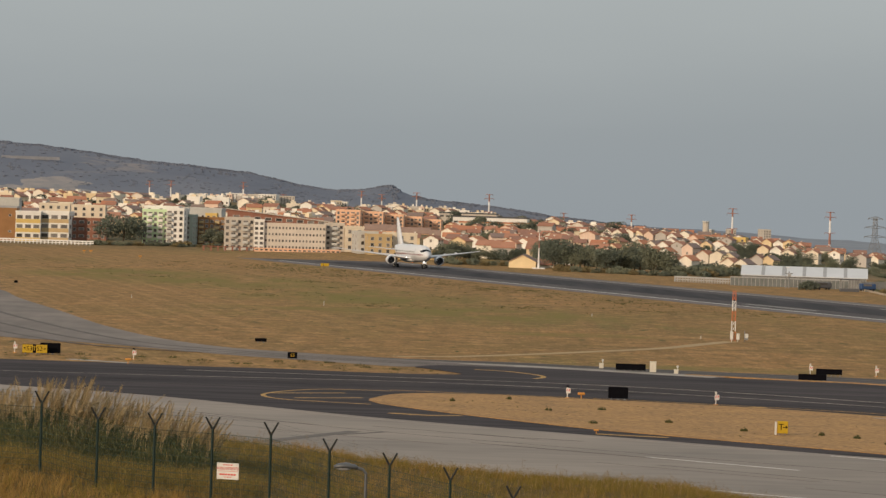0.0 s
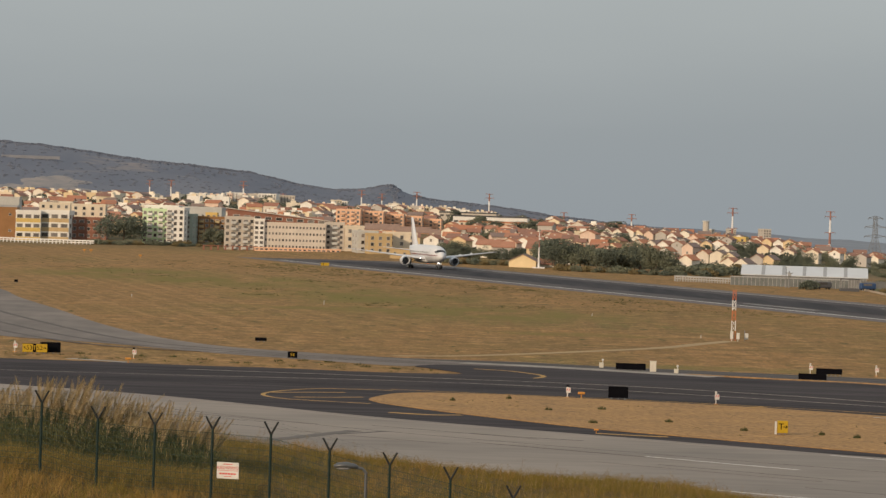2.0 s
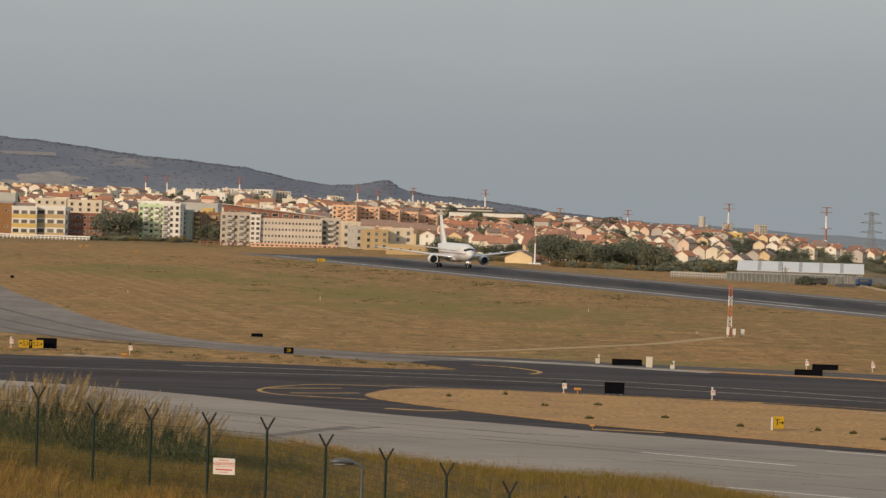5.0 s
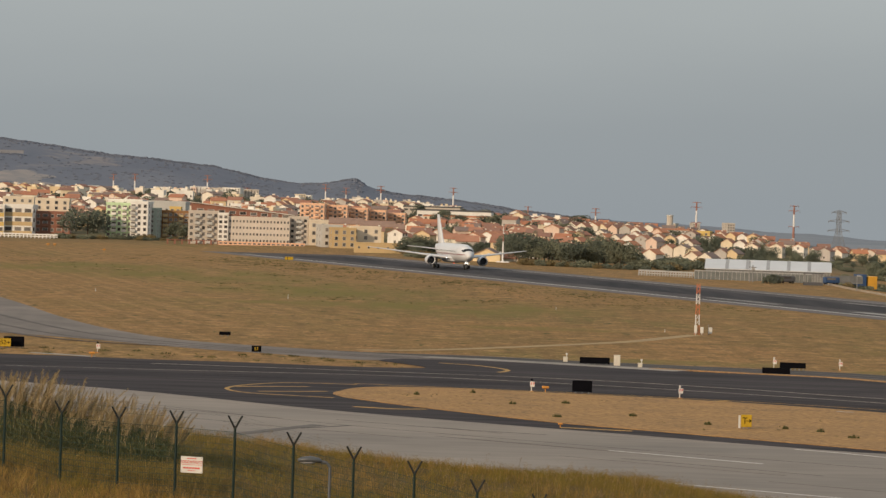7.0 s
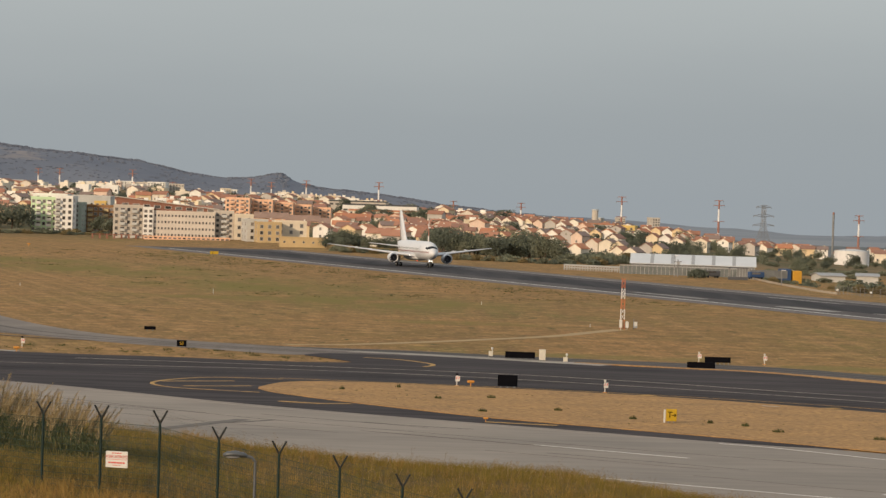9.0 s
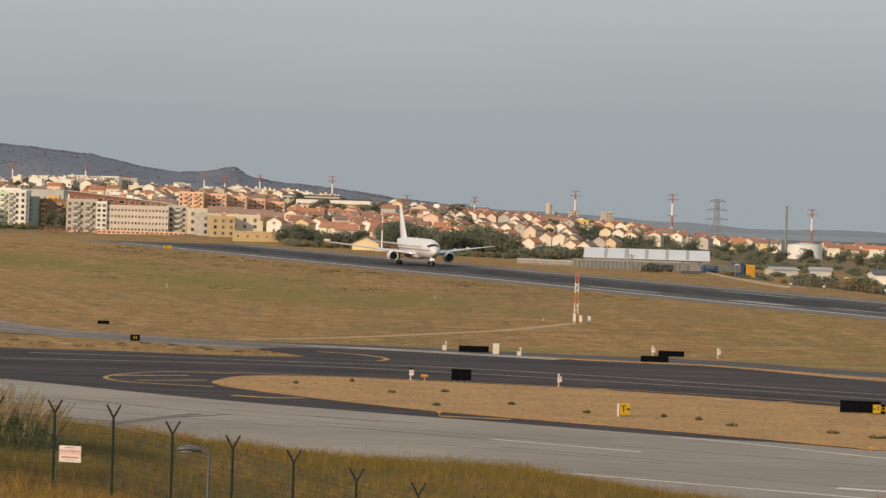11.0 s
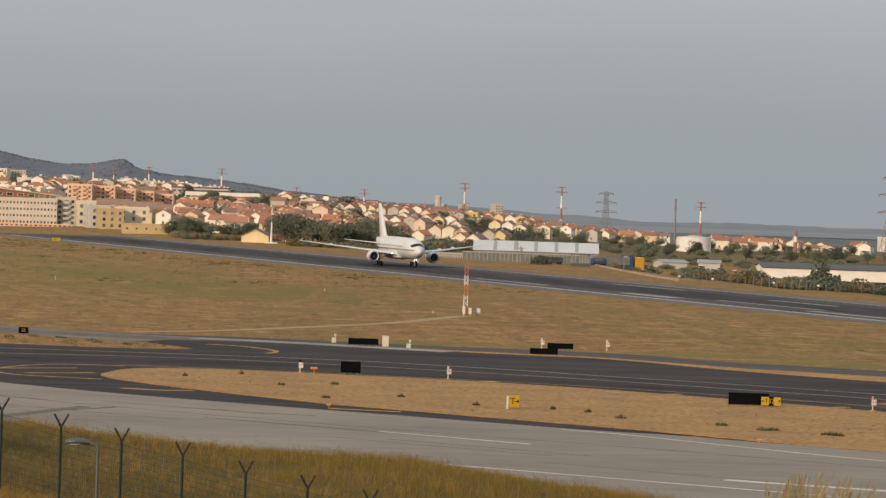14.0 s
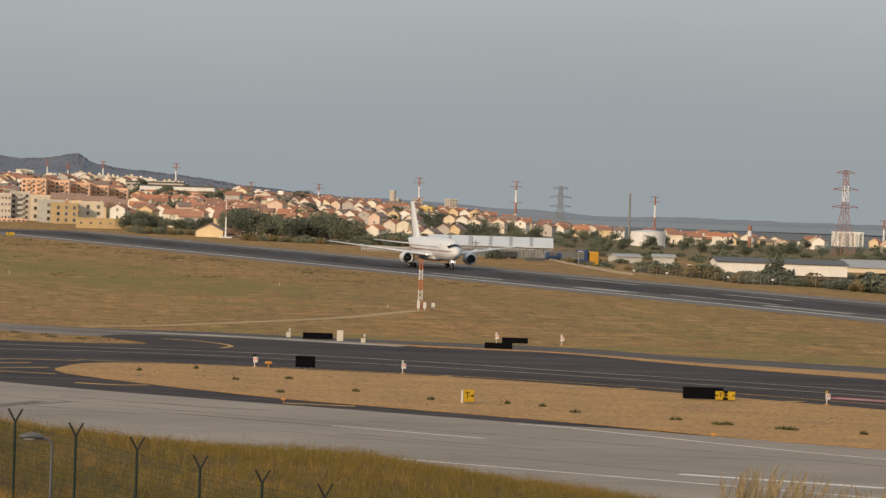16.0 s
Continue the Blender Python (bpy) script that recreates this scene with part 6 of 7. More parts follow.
    for x, y in ((121.6, 879), (127, 861), (138.5, 842), (146.5, 828), (160, 824)):
        ob = empty("edge_lamp", pose(x, y, 0))
        tagged(ob, "small white lamp box on a stake by the wire fence", "lamp", "edge lamps of the fence")
        bm = bmesh.new()
        tube(bm, (0, 0, -0.1), (0, 0, 1.0), 0.05, sides=6)
        part("stake", bm, M_STEEL, ob)
        bm = bmesh.new()
        box(bm, 0, 0, 1.15, 0.5, 0.4, 0.4, bevel=0.05)
        part("head", bm, M_MAST_WHITE, ob)
    # lamp posts near the hangar
    for x, y, h in ((96.4, 1030, 6.0), (118, 960, 4.0), (138.5, 905, 3.0), (152, 870, 3.2)):
        ob = empty("lamp_post", pose(x, y, land(x, y)))
        tagged(ob, "grey lamp post by the perimeter road", "lamp post", "lamp posts of the perimeter")
        bm = bmesh.new()
        tube(bm, (0, 0, 0), (0, 0, h), 0.14, 0.09, 8)
        part("pole", bm, M_STEEL, ob)
        bm = bmesh.new()
        box(bm, 0.5, 0, h, 1.2, 0.35, 0.18, bevel=0.05)
        part("head", bm, M_MAST_WHITE, ob)
    # the river
    slab("river_water", [(330, 3150), (1500, 2900), (1900, 3500), (420, 3620)], -11.7, M_WATER, "pale hazy river beyond the town", "water")


def perimeter(label, x0, y0, x1, y1, h, n, material, rails=False):
    ob = empty("perimeter_fence")
    tagged(ob, label, "fence")
    for i in range(n):
        t, u = i / n, (i + 0.92) / n
        a, b = Vector((x0 + (x1 - x0) * t, y0 + (y1 - y0) * t)), Vector((x0 + (x1 - x0) * u, y0 + (y1 - y0) * u))
        c = (a + b) / 2
        way = b - a
        bm = bmesh.new()
        turn = math.degrees(math.atan2(way.y, way.x))
        if rails:
            box(bm, c.x, c.y, h - 0.2, way.length, 0.12, 0.5, turn)
            box(bm, c.x, c.y, h * 0.45, way.length, 0.10, 0.3, turn)
            box(bm, a.x, a.y, h / 2, 0.3, 0.3, h, turn)
        else:
            box(bm, c.x, c.y, h / 2 + 0.1, way.length, 0.08, h, turn)
            box(bm, a.x, a.y, h / 2 + 0.15, 0.16, 0.16, h + 0.3, turn)
        part("panel", bm, material, ob)


M_MESH = mat("dull_wire_mesh", (0.24, 0.235, 0.22), 0.8, vary=0.3, size=1.5)
M_BOUNDARY = mat("beige_boundary_wall", (0.40, 0.33, 0.25), 0.9, vary=0.25, size=3.0)
M_GALLERY_PANE = mat("gallery_glazing", (0.17, 0.18, 0.175), 0.25, vary=0.3, size=2.0)
M_BROWN_ROOF = mat("brown_roof_tiles", (0.30, 0.20, 0.155), 0.9, vary=0.2, size=3.0)
M_YELLOW_PALE = mat("pale_yellow_render", (0.76, 0.60, 0.36), 0.9, vary=0.14, size=3.0)
M_BLUE = mat("blue_paint", (0.035, 0.075, 0.17), 0.6, vary=0.2, size=2.0)
M_ORANGE = mat("orange_paint", (0.62, 0.33, 0.04), 0.6, vary=0.2, size=2.0)
# The river takes the painted haze tone of the plain around it.
M_WATER = mat("river", (0.20, 0.215, 0.235), 0.7, vary=0.1, size=60.0, stretch=(0.3, 1, 1))


def build_masts_wood():
    """The woods on the far ridge, a rough outline of crowns."""
    rnd = random.Random(41)
    verts, faces = [], []
    for i in range(9500):
        az = rnd.uniform(-0.13, 0.055)
        y = rnd.uniform(3420, 4330) if i % 4 else rnd.uniform(4200, 4310)
        if i % 4 and i % 3:
            continue
        if noise.noise((az * 60, y * 0.006, 9)) > 0.22 and y < 4150:
            continue
        x = az * y
        z = land(x, y)
        r, h = rnd.uniform(1.6, 3.6), rnd.uniform(0.4, 1.4)
        k = len(verts)
        n = 6
        verts += [(x + r * math.cos(6.283 * j / n) * rnd.uniform(0.7, 1.2), y + r * math.sin(6.283 * j / n), z - 1) for j in range(n)]
        verts += [(x + 0.7 * r * math.cos(6.283 * j / n + 0.5) * rnd.uniform(0.7, 1.2), y + 0.7 * r * math.sin(6.283 * j / n + 0.5), z + h * rnd.uniform(0.55, 0.8)) for j in range(n)]
        verts.append((x, y, z + h))
        for j in range(n):
            faces += [(k + j, k + (j + 1) % n, k + n + (j + 1) % n, k + n + j), (k + n + j, k + n + (j + 1) % n, k + 2 * n)]
    tagged(raw("hazed_woods", verts, faces, M_HAZED_WOOD), "woods on the far hills, tinted blue-grey for haze", "woods", kind="stuff")


# This blue-grey stands for haze over the crowns, matched to the hillside.
M_HAZED_WOOD = mat("hazed_woods", (0.148, 0.162, 0.200), 0.95, vary=0.3, size=60.0)


def build_extras():
    """The long building's sloping brown top storey, and the pale wall high on the hill."""
    ob = empty("top_storey", pose(-66.2, 1420, 0, 0, 0, 3))
    tagged(ob, "red-brown sloping top storey over the long pale building", "building")
    v, f = [], []
    for y in (-5.0, 5.5):
        v += [(-17.5, y, 12.5), (21.5, y, 9.5), (21.5, y, 12.3), (-17.5, y, 16.2)]
    f = [(0, 1, 2, 3), (7, 6, 5, 4), (0, 4, 5, 1), (1, 5, 6, 2), (2, 6, 7, 3), (3, 7, 4, 0)]
    raw("wall", v, f, M_BRICK, ob)
    v = [(x, y, z) for y in (-5.8, 6.2) for x, z in ((-18.2, 16.25), (22.2, 12.3), (22.2, 12.6), (-18.2, 16.55))]
    raw("roof", v, f, M_STONE_WALL, ob)
    for i in range(9):
        put_window(ob, -14 + i * 4.1, -5.0, 13.4 - i * 0.19, 2.6, 1.2)
    w = empty("hillside_wall", pose(-452, 4000, land(-452, 4000), 0, 0, 4))
    tagged(w, "long pale retaining wall high on the wooded hill", "wall")
    for i in range(8):
        bm = bmesh.new()
        box(bm, -28 + i * 8, 0, 1.6, 7.8, 3, 3.6)
        part("wall_panel", bm, M_FAR_STONE, w)


M_FAR_STONE = mat("far_stone", (0.23, 0.235, 0.255), 0.9, vary=0.15, size=12.0)
build_extras()


def build_clearing():
    """Bare earth and cuttings on the far hillside."""
    for cx, cy, rx, ry in ((-405, 3790, 34, 62), (-372, 3700, 36, 40), (-440, 3720, 22, 30)):
        verts, faces = [], []
        n, rings = 30, 7
        verts.append((cx, cy, land(cx, cy) + 0.7))
        for r in range(1, rings + 1):
            for k in range(n):
                a = 6.2832 * k / n
                q = r / rings * (1 + 0.35 * noise.noise((2 * math.cos(a) + cx, 2 * math.sin(a), 4)) + 0.12 * math.sin(5 * a))
                x, y = cx + rx * q * math.cos(a), cy + ry * q * math.sin(a)
                verts.append((x, y, land(x, y) + 0.7 - 0.9 * (r == rings)))
        for k in range(n):
            faces.append((0, 1 + k, 1 + (k + 1) % n))
        for r in range(rings - 1):
            for k in range(n):
                a, b = 1 + r * n + k, 1 + r * n + (k + 1) % n
                faces.append((a, a + n, b + n, b))
        tagged(raw("bare_slope", verts, faces, M_BARE, smooth=True), "pale bare earth cutting on the far hillside", "ground", kind="structure")


M_BARE = mat("bare_earth", (0.310, 0.268, 0.240), 0.95, vary=0.3, size=16.0, other=(0.185, 0.182, 0.190), stretch=(1, 0.6, 1))
build_clearing()
build_houses()
build_town_trees()
build_landmarks()
build_masts_wood()

# ---- airfield paint, signs, lights and boxes ----
M_SIGN_YELLOW = mat("sign_yellow", (0.46, 0.295, 0.014), 0.55, vary=0.12, size=0.6)
M_SIGN_BLACK = mat("sign_black", (0.005, 0.005, 0.007), 0.9, vary=0.3, size=0.8, gloss=0.05)
M_BOX_CREAM = mat("box_cream", (0.60, 0.55, 0.46), 0.7, vary=0.15, size=0.5)
M_BOX_WHITE = mat("box_white", (0.60, 0.58, 0.54), 0.6, vary=0.12, size=0.5)
M_SIGN_RED = mat("sign_red", (0.55, 0.05, 0.04), 0.6, vary=0.15, size=0.5)
M_LIGHT_ORANGE = mat("orange_fitting", (0.62, 0.27, 0.05), 0.55, vary=0.2, size=0.4)
M_LAMP_HEAD = mat("lamp_head_grey", (0.11, 0.115, 0.12), 0.45, metal=0.3, vary=0.2, size=0.4)
M_MAST_ORANGE = mat("mast_orange", (0.55, 0.17, 0.07), 0.6, vary=0.15, size=2.0)
M_STREAK = mat("tyre_streak", (0.115, 0.097, 0.085), 0.85, vary=0.3, size=6.0)
M_PALE_STREAK = mat("worn_streak", (0.056, 0.047, 0.046), 0.85, vary=0.55, size=9.0, gloss=0.12)
M_SCUFF = mat("grey_scuff", (0.085, 0.072, 0.070), 0.9, vary=0.45, size=3.0, gloss=0.12)
M_TRACK = mat("dirt_track", (0.40, 0.28, 0.14), 0.95, vary=0.25, size=5.0)
M_SKID = mat("tyre_smear", (0.15, 0.13, 0.112), 0.85, vary=0.3, size=2.0)
M_JOINT = mat("joint_filler", (0.10, 0.09, 0.08), 0.9, vary=0.3, size=3.0)
M_GREEN_TUFT = leaf_material("weed_leaves", (0.052, 0.060, 0.026), (0.088, 0.082, 0.030))


def lettering(words, size, material, parent, m, label=""):
    cu = bpy.data.curves.new("lettering", "FONT")
    cu.body, cu.size, cu.align_x, cu.align_y, cu.extrude = words, size, "CENTER", "CENTER", 0.004
    tmp = bpy.data.objects.new("lettering", cu)
    scene.collection.objects.link(tmp)
    me = bpy.data.meshes.new_from_object(tmp)
    bpy.data.objects.remove(tmp)
    me.materials.append(material)
    ob = new("lettering", me)
    ob.parent, ob.matrix_basis = parent, m
    if label:
        ob["label"] = label
    return ob


def arrow(parent, material, x, y, z, size, turn):
    """A flat arrow on a board that faces -y."""
    v = [(-0.5, -0.07), (0.15, -0.07), (0.02, -0.30), (0.16, -0.30), (0.5, 0.0), (0.16, 0.30), (0.02, 0.30), (0.15, 0.07), (-0.5, 0.07)]
    a = radians(turn)
    pts = [(x + size * (p * math.cos(a) - q * math.sin(a)), y, z + size * (p * math.sin(a) + q * math.cos(a))) for p, q in v]
    n = len(pts)
    raw("arrow", pts + [(p, q - 0.01, r) for p, q, r in pts], [tuple(range(n)), tuple(reversed(range(n, 2 * n)))] + [(i, (i + 1) % n, n + (i + 1) % n, n + i) for i in range(n)], material, parent)


def board(name, label, x, y, turn, w, h, lift, depth, face, panels=(), legs=2, category="sign"):
    """A sign box on short legs. panels: (x0, x1, colour, words, word colour, arrow turn or None), fractions of the width."""
    ob = empty(name, pose(x, y, 0.08, 0, 0, turn))
    tagged(ob, label, category)
    bm = bmesh.new()
    box(bm, 0, 0, lift + h / 2, w, depth, h, bevel=0.02)
    case = part("casing", bm, face, ob)
    for i in range(legs):
        bm = bmesh.new()
        lx = -w / 2 + w * (i + 0.5) / legs
        tube(bm, (lx, 0, -0.1), (lx, 0, lift + 0.02), 0.05, sides=8)
        box(bm, lx, 0, 0.02, 0.25, 0.25, 0.06)
        part("leg", bm, M_STEEL, ob)
    for x0, x1, col, words, ink, arr in panels:
        bm = bmesh.new()
        cx, pw = -w / 2 + w * (x0 + x1) / 2, w * (x1 - x0) * 0.97
        box(bm, cx, -depth / 2 - 0.012, lift + h / 2, pw, 0.02, h * 0.93)
        p = part("panel", bm, col, ob)
        off = 0
        if arr is not None:
            off = pw * 0.18 * (-1 if math.cos(radians(arr)) > 0 else 1)
            arrow(p, ink, cx - off * 1.35, -depth / 2 - 0.026, lift + h / 2, h * 0.42, arr)
        if words:
            lettering(words, h * 0.72, ink, p, pose(cx + off, -depth / 2 - 0.03, lift + h / 2, 90))
    return ob


def marker(x, y, tall=1.55, lamp=M_SIGN_BLACK, label="white marker board with red stripes and a lamp on a post"):
    ob = empty("marker_post", pose(x, y, 0.08, 0, 0, random.uniform(-12, 12)) @ Matrix.Diagonal((0.8, 0.8, 0.92, 1)))
    tagged(ob, label, "marker", "marker posts")
    bm = bmesh.new()
    tube(bm, (0, 0, -0.1), (0, 0, tall - 0.2), 0.07, sides=8)
    part("post", bm, M_BOX_WHITE, ob)
    bm = bmesh.new()
    box(bm, 0.12, -0.1, tall * 0.58, 0.62, 0.12, 0.62, bevel=0.02)
    b = part("marker_panel", bm, M_BOX_WHITE, ob)
    for k in (-1, 1):
        bm = bmesh.new()
        vs = [bm.verts.new((0.12 + k * 0.15 + a, -0.168, tall * 0.58 + c)) for a, c in ((-0.12, -0.05), (0.0, -0.05), (0.14, 0.22), (0.02, 0.22))]
        bm.faces.new(vs)
        part("stripe", bm, M_SIGN_RED, b)
    bm = bmesh.new()
    tube(bm, (0, 0, tall - 0.25), (0, 0, tall), 0.13, 0.16, 10)
    part("lamp", bm, lamp, ob)
    bm = bmesh.new()
    box(bm, 0, 0, 0.02, 0.5, 0.5, 0.08)
    part("footing", bm, M_LIGHT_ORANGE, ob)
    return ob


def cabinet(x, y, w, h, lamp=False, label="small cream electrical cabinet beside the taxiway"):
    ob = empty("cabinet", pose(x, y, 0.08))
    tagged(ob, label, "cabinet")
    bm = bmesh.new()
    box(bm, 0, 0, h / 2, w, w * 0.8, h, bevel=0.03)
    part("body", bm, M_BOX_CREAM, ob)
    bm = bmesh.new()
    box(bm, 0, 0, h + 0.03, w + 0.06, w * 0.8 + 0.06, 0.06)
    part("lid", bm, M_BOX_CREAM, ob)
    if lamp:
        bm = bmesh.new()
        tube(bm, (w * 0.3, 0, h), (w * 0.3, 0, h + 0.3), 0.05, sides=8)
        tube(bm, (w * 0.3, 0, h + 0.3), (w * 0.3, 0, h + 0.55), 0.13, 0.15, 10)
        part("lamp", bm, M_BOX_WHITE, ob)
    return ob


def low_light(x, y, label="orange low approach light on a short leg", size=1.0):
    ob = empty("ground_light", pose(x, y, 0.08, 0, 0, 10) @ Matrix.Diagonal((size, size, size, 1)))
    tagged(ob, label, "light fitting", "ground lights")
    bm = bmesh.new()
    tube(bm, (0, 0, -0.1), (0, 0, 0.5), 0.07, sides=8)
    part("leg", bm, M_LIGHT_ORANGE, ob)
    bm = bmesh.new()
    box(bm, 0, 0, 0.66, 0.95, 0.45, 0.34, bevel=0.08)
    part("head", bm, M_LIGHT_ORANGE, ob)
    return ob


def build_markings():
    y, w = M_YELLOW_LINE, M_WHITE_LINE
    z = 0.075
    stripe("taxi_line", [(-5.0, 401.8), (-9, 402), (-13.3, 400.5), (-17.3, 392.6), (-18.4, 385), (-16.1, 378.8), (-11.3, 376), (-6.9, 374.2)], 0.5, z, y, "yellow taxiway guide line")
    stripe("taxi_line", [(-17.8, 389.9), (-13.1, 392.8), (-10.1, 394.6)], 0.7, z, y, "yellow taxiway guide line")
    stripe("taxi_line", [(-15.0, 382), (-11, 384), (-8, 386)], 0.7, z, y, "yellow taxiway guide line")
    stripe("taxi_line", [(-4.7, 359.6), (-0.8, 357.9), (2.3, 359.0)], 1.1, z, y, "yellow taxiway edge line")
    stripe("taxi_line", [(14.6, 336.6), (18, 335.4), (21.1, 334.6)], 0.9, z, y, "yellow taxiway edge line")
    stripe("taxi_line", [(4.5, 461), (8.7, 457.9), (12, 451), (12.7, 445.7), (11.4, 440.5)], 0.65, z, y, "yellow taxiway guide line")
    stripe("taxi_line", [(-5.3, 404), (7.6, 401), (20, 398.5), (41.8, 389), (58.5, 377), (74, 362), (95, 335)], 0.25, z, y, "yellow taxiway edge line")
    stripe("taxi_line", [(-60, 420), (-30, 421), (-5, 424), (17.5, 419), (41.8, 405), (60, 391), (78.3, 375), (110, 342)], 0.35, z, M_FADED_LINE, "faded pale taxiway centre line")
    stripe("taxi_line", [(-30, 436), (-8, 434), (18.3, 430), (37.3, 419.5), (49, 410), (61.3, 401), (82, 383), (110, 352)], 0.4, z, M_FADED_LINE, "worn pale taxiway line")
    stripe("taxi_line", [(3, 477.5), (12.7, 473.8), (23.5, 467.2), (35, 459.8)], 4.2, 0.078, M_FADED_LINE, "pale worn edge band of the taxiway")
    stripe("taxi_line", [(-46, 455.5), (-42, 453), (-38.0, 449.9)], 1.6, 0.02, w, "worn white edge line")
    stripe("edge_line", [(-120, 432), (-80, 410), (-46.8, 387.4), (-27.7, 373.4), (-6.2, 349), (20.6, 326.6), (30, 320.5)], 0.22, 0.068, M_FADED_LINE, "faint worn edge line on the concrete")
    stripe("edge_line", [(34, 316.2), (39.3, 311.4), (49.9, 297.2), (60.1, 285.8), (100, 248)], 0.30, 0.068, M_EDGE_LINE, "white edge line on the concrete")
    stripe("edge_line", [(17.5, 307.3), (29.4, 296.9)], 0.34, 0.068, M_EDGE_LINE, "short white line on the concrete", 1)
    stripe("edge_line", [(10, 281), (28.2, 266.7), (40.5, 257.3), (60, 242)], 0.34, 0.068, M_EDGE_LINE, "white line on the concrete", 1)
    stripe("edge_line", [(40.6, 265.2), (54.2, 257.3)], 1.1, 0.065, M_EDGE_LINE, "broad white bar on the concrete", 1)
    for p in ((33.9, 390.3), (51.9, 376.5), (66.5, 361.4)):
        stripe("edge_mark", [(p[0] - 0.9, p[1] - 0.9), (p[0] + 0.9, p[1] + 0.4)], 1.1, 0.135, y, "yellow painted block by the taxiway edge", 1)
    stripe("edge_mark", [(44.8, 377.2), (46.4, 376.2)], 0.5, 0.135, w, "white painted block by the taxiway edge", 1)
    stripe("holding_mark", [(72.0, 371.0), (90, 358)], 3.2, z, M_RED_LINE, "red painted holding panel on the asphalt", 1)
    stripe("holding_mark", [(72.6, 370.0), (90, 357.2)], 0.7, z + 0.02, w, "white bar on the red panel", 1)
    # joints of the concrete
    for o in (21,):
        stripe("slab_joint", [(-120, 434 - o), (-46.8, 391 - o), (-27.7, 377 - o), (-6.2, 352.5 - o), (20.6, 330 - o), (39, 316.5 - o), (62, 296.5 - o), (100, 262 - o)], 0.12, 0.062, M_JOINT, "dark sealed joint in the concrete")
    stripe("slab_joint", [(-10.8, 322), (-7, 326.5), (-4.6, 330.2)], 0.5, 0.062, M_JOINT, "dark repair in the concrete")
    stripe("slab_joint", [(-14.5, 312), (-10.5, 322), (-7.4, 329.5)], 1.5, 0.0645, M_SKID, "broad dark tyre smear on the concrete")
    for dx, dy in ((0, 0), (9, -19), (-20, 12), (24, -40)):
        stripe("slab_joint", [(-6 + dx, 338 + dy), (2 + dx, 331.5 + dy), (9 + dx, 325.5 + dy)], 0.14, 0.0635, M_JOINT, "dark sealed joint in the concrete")
        stripe("slab_joint", [(4 + dx, 318 + dy), (12 + dx, 311 + dy), (21 + dx, 303.5 + dy)], 0.16, 0.0635, M_SKID, "thin tyre smear on the concrete")
    stripe("slab_joint", [(3, 331), (8, 327.8), (13, 325.5)], 0.3, 0.062, M_JOINT, "dark repair in the concrete")
    for k, o in enumerate((0, 9, 17)):
        stripe("tyre_streak", [(-118 - o, 780 - o), (-92 - o, 690 - o), (-66 - o * 0.6, 590 - o), (-44 - o * 0.3, 519 - o), (-24, 492 - o * 0.5), (-4, 477 - o * 0.3), (20, 474 - o * 0.3), (58, 462 - o * 0.6), (92, 428 - o * 0.6)], 1.1, 0.065, M_STREAK, "dark tyre streak along the worn taxiway")
    for k in range(4):
        stripe("tyre_streak", [(-90, 404 + 9 * k), (-40, 402 + 9 * k), (-2, 409 + 7 * k), (20, 407 + 8 * k), (48, 388 + 8 * k), (80, 360 + 8 * k), (110, 328 + 8 * k)], 0.7, 0.072, M_PALE_STREAK, "pale worn streak along the dark asphalt")
    rnd = random.Random(57)
    for k in range(46):
        x = rnd.uniform(-50, 90)
        lo, hi = lerp_table([(-50, 400), (-15, 392), (-5, 406), (20, 404), (50, 384), (90, 352)], x), lerp_table([(-50, 444), (0, 442), (20, 458), (50, 448), (90, 405)], x)
        y0, long = rnd.uniform(lo, hi), rnd.uniform(5, 17)
        fall = lerp_table([(-50, 0.0), (5, -0.1), (40, -0.75), (90, -0.95)], x)
        stripe("scuff_mark", [(x - long / 2, y0 - fall * long / 2), (x, y0 + rnd.uniform(-0.5, 0.5)), (x + long / 2, y0 + fall * long / 2)], rnd.uniform(0.25, 0.8), 0.0745, rnd.choice((M_SCUFF, M_PALE_STREAK, M_RUBBER)), "worn tyre scuff on the dark taxiway", 5, 0.004)
    # touchdown bars on the runway
    for a0, a1, c0, c1 in ((232, 275, 7, 8.6), (318, 345, 5.5, 9), (352, 400, 12, 13.2), (405, 440, 6, 8), (250, 290, 33, 34.2), (345, 375, 27, 28.5), (430, 470, 24, 25.2)):
        slab("touchdown_bar", run_rect(a0, a1, c0, c1), 0.105, w, "worn white touchdown bar on the runway", "marking", 0.008)
    # the dirt track to the mast
    stripe("dirt_track", [(47, 592), (41, 575), (33.3, 553), (17.8, 524), (3.2, 501), (-6, 494)], 2.6, 0.012, M_TRACK, "pale dirt track across the grass")
    slab("grass_verge", curve_points([(32, 465.2), (44, 459.8), (55, 454.6), (67, 439.8), (79, 430.5), (90, 421.5), (135, 372)], 6) + curve_points([(133, 362), (86.5, 410.5), (76.5, 421.0), (65.9, 434), (54, 452.6), (43, 457.6), (31, 464.0)], 6), 0.03, M_GRASS_DRY, "dry grass verge between two taxiways", "grass", 0.09)


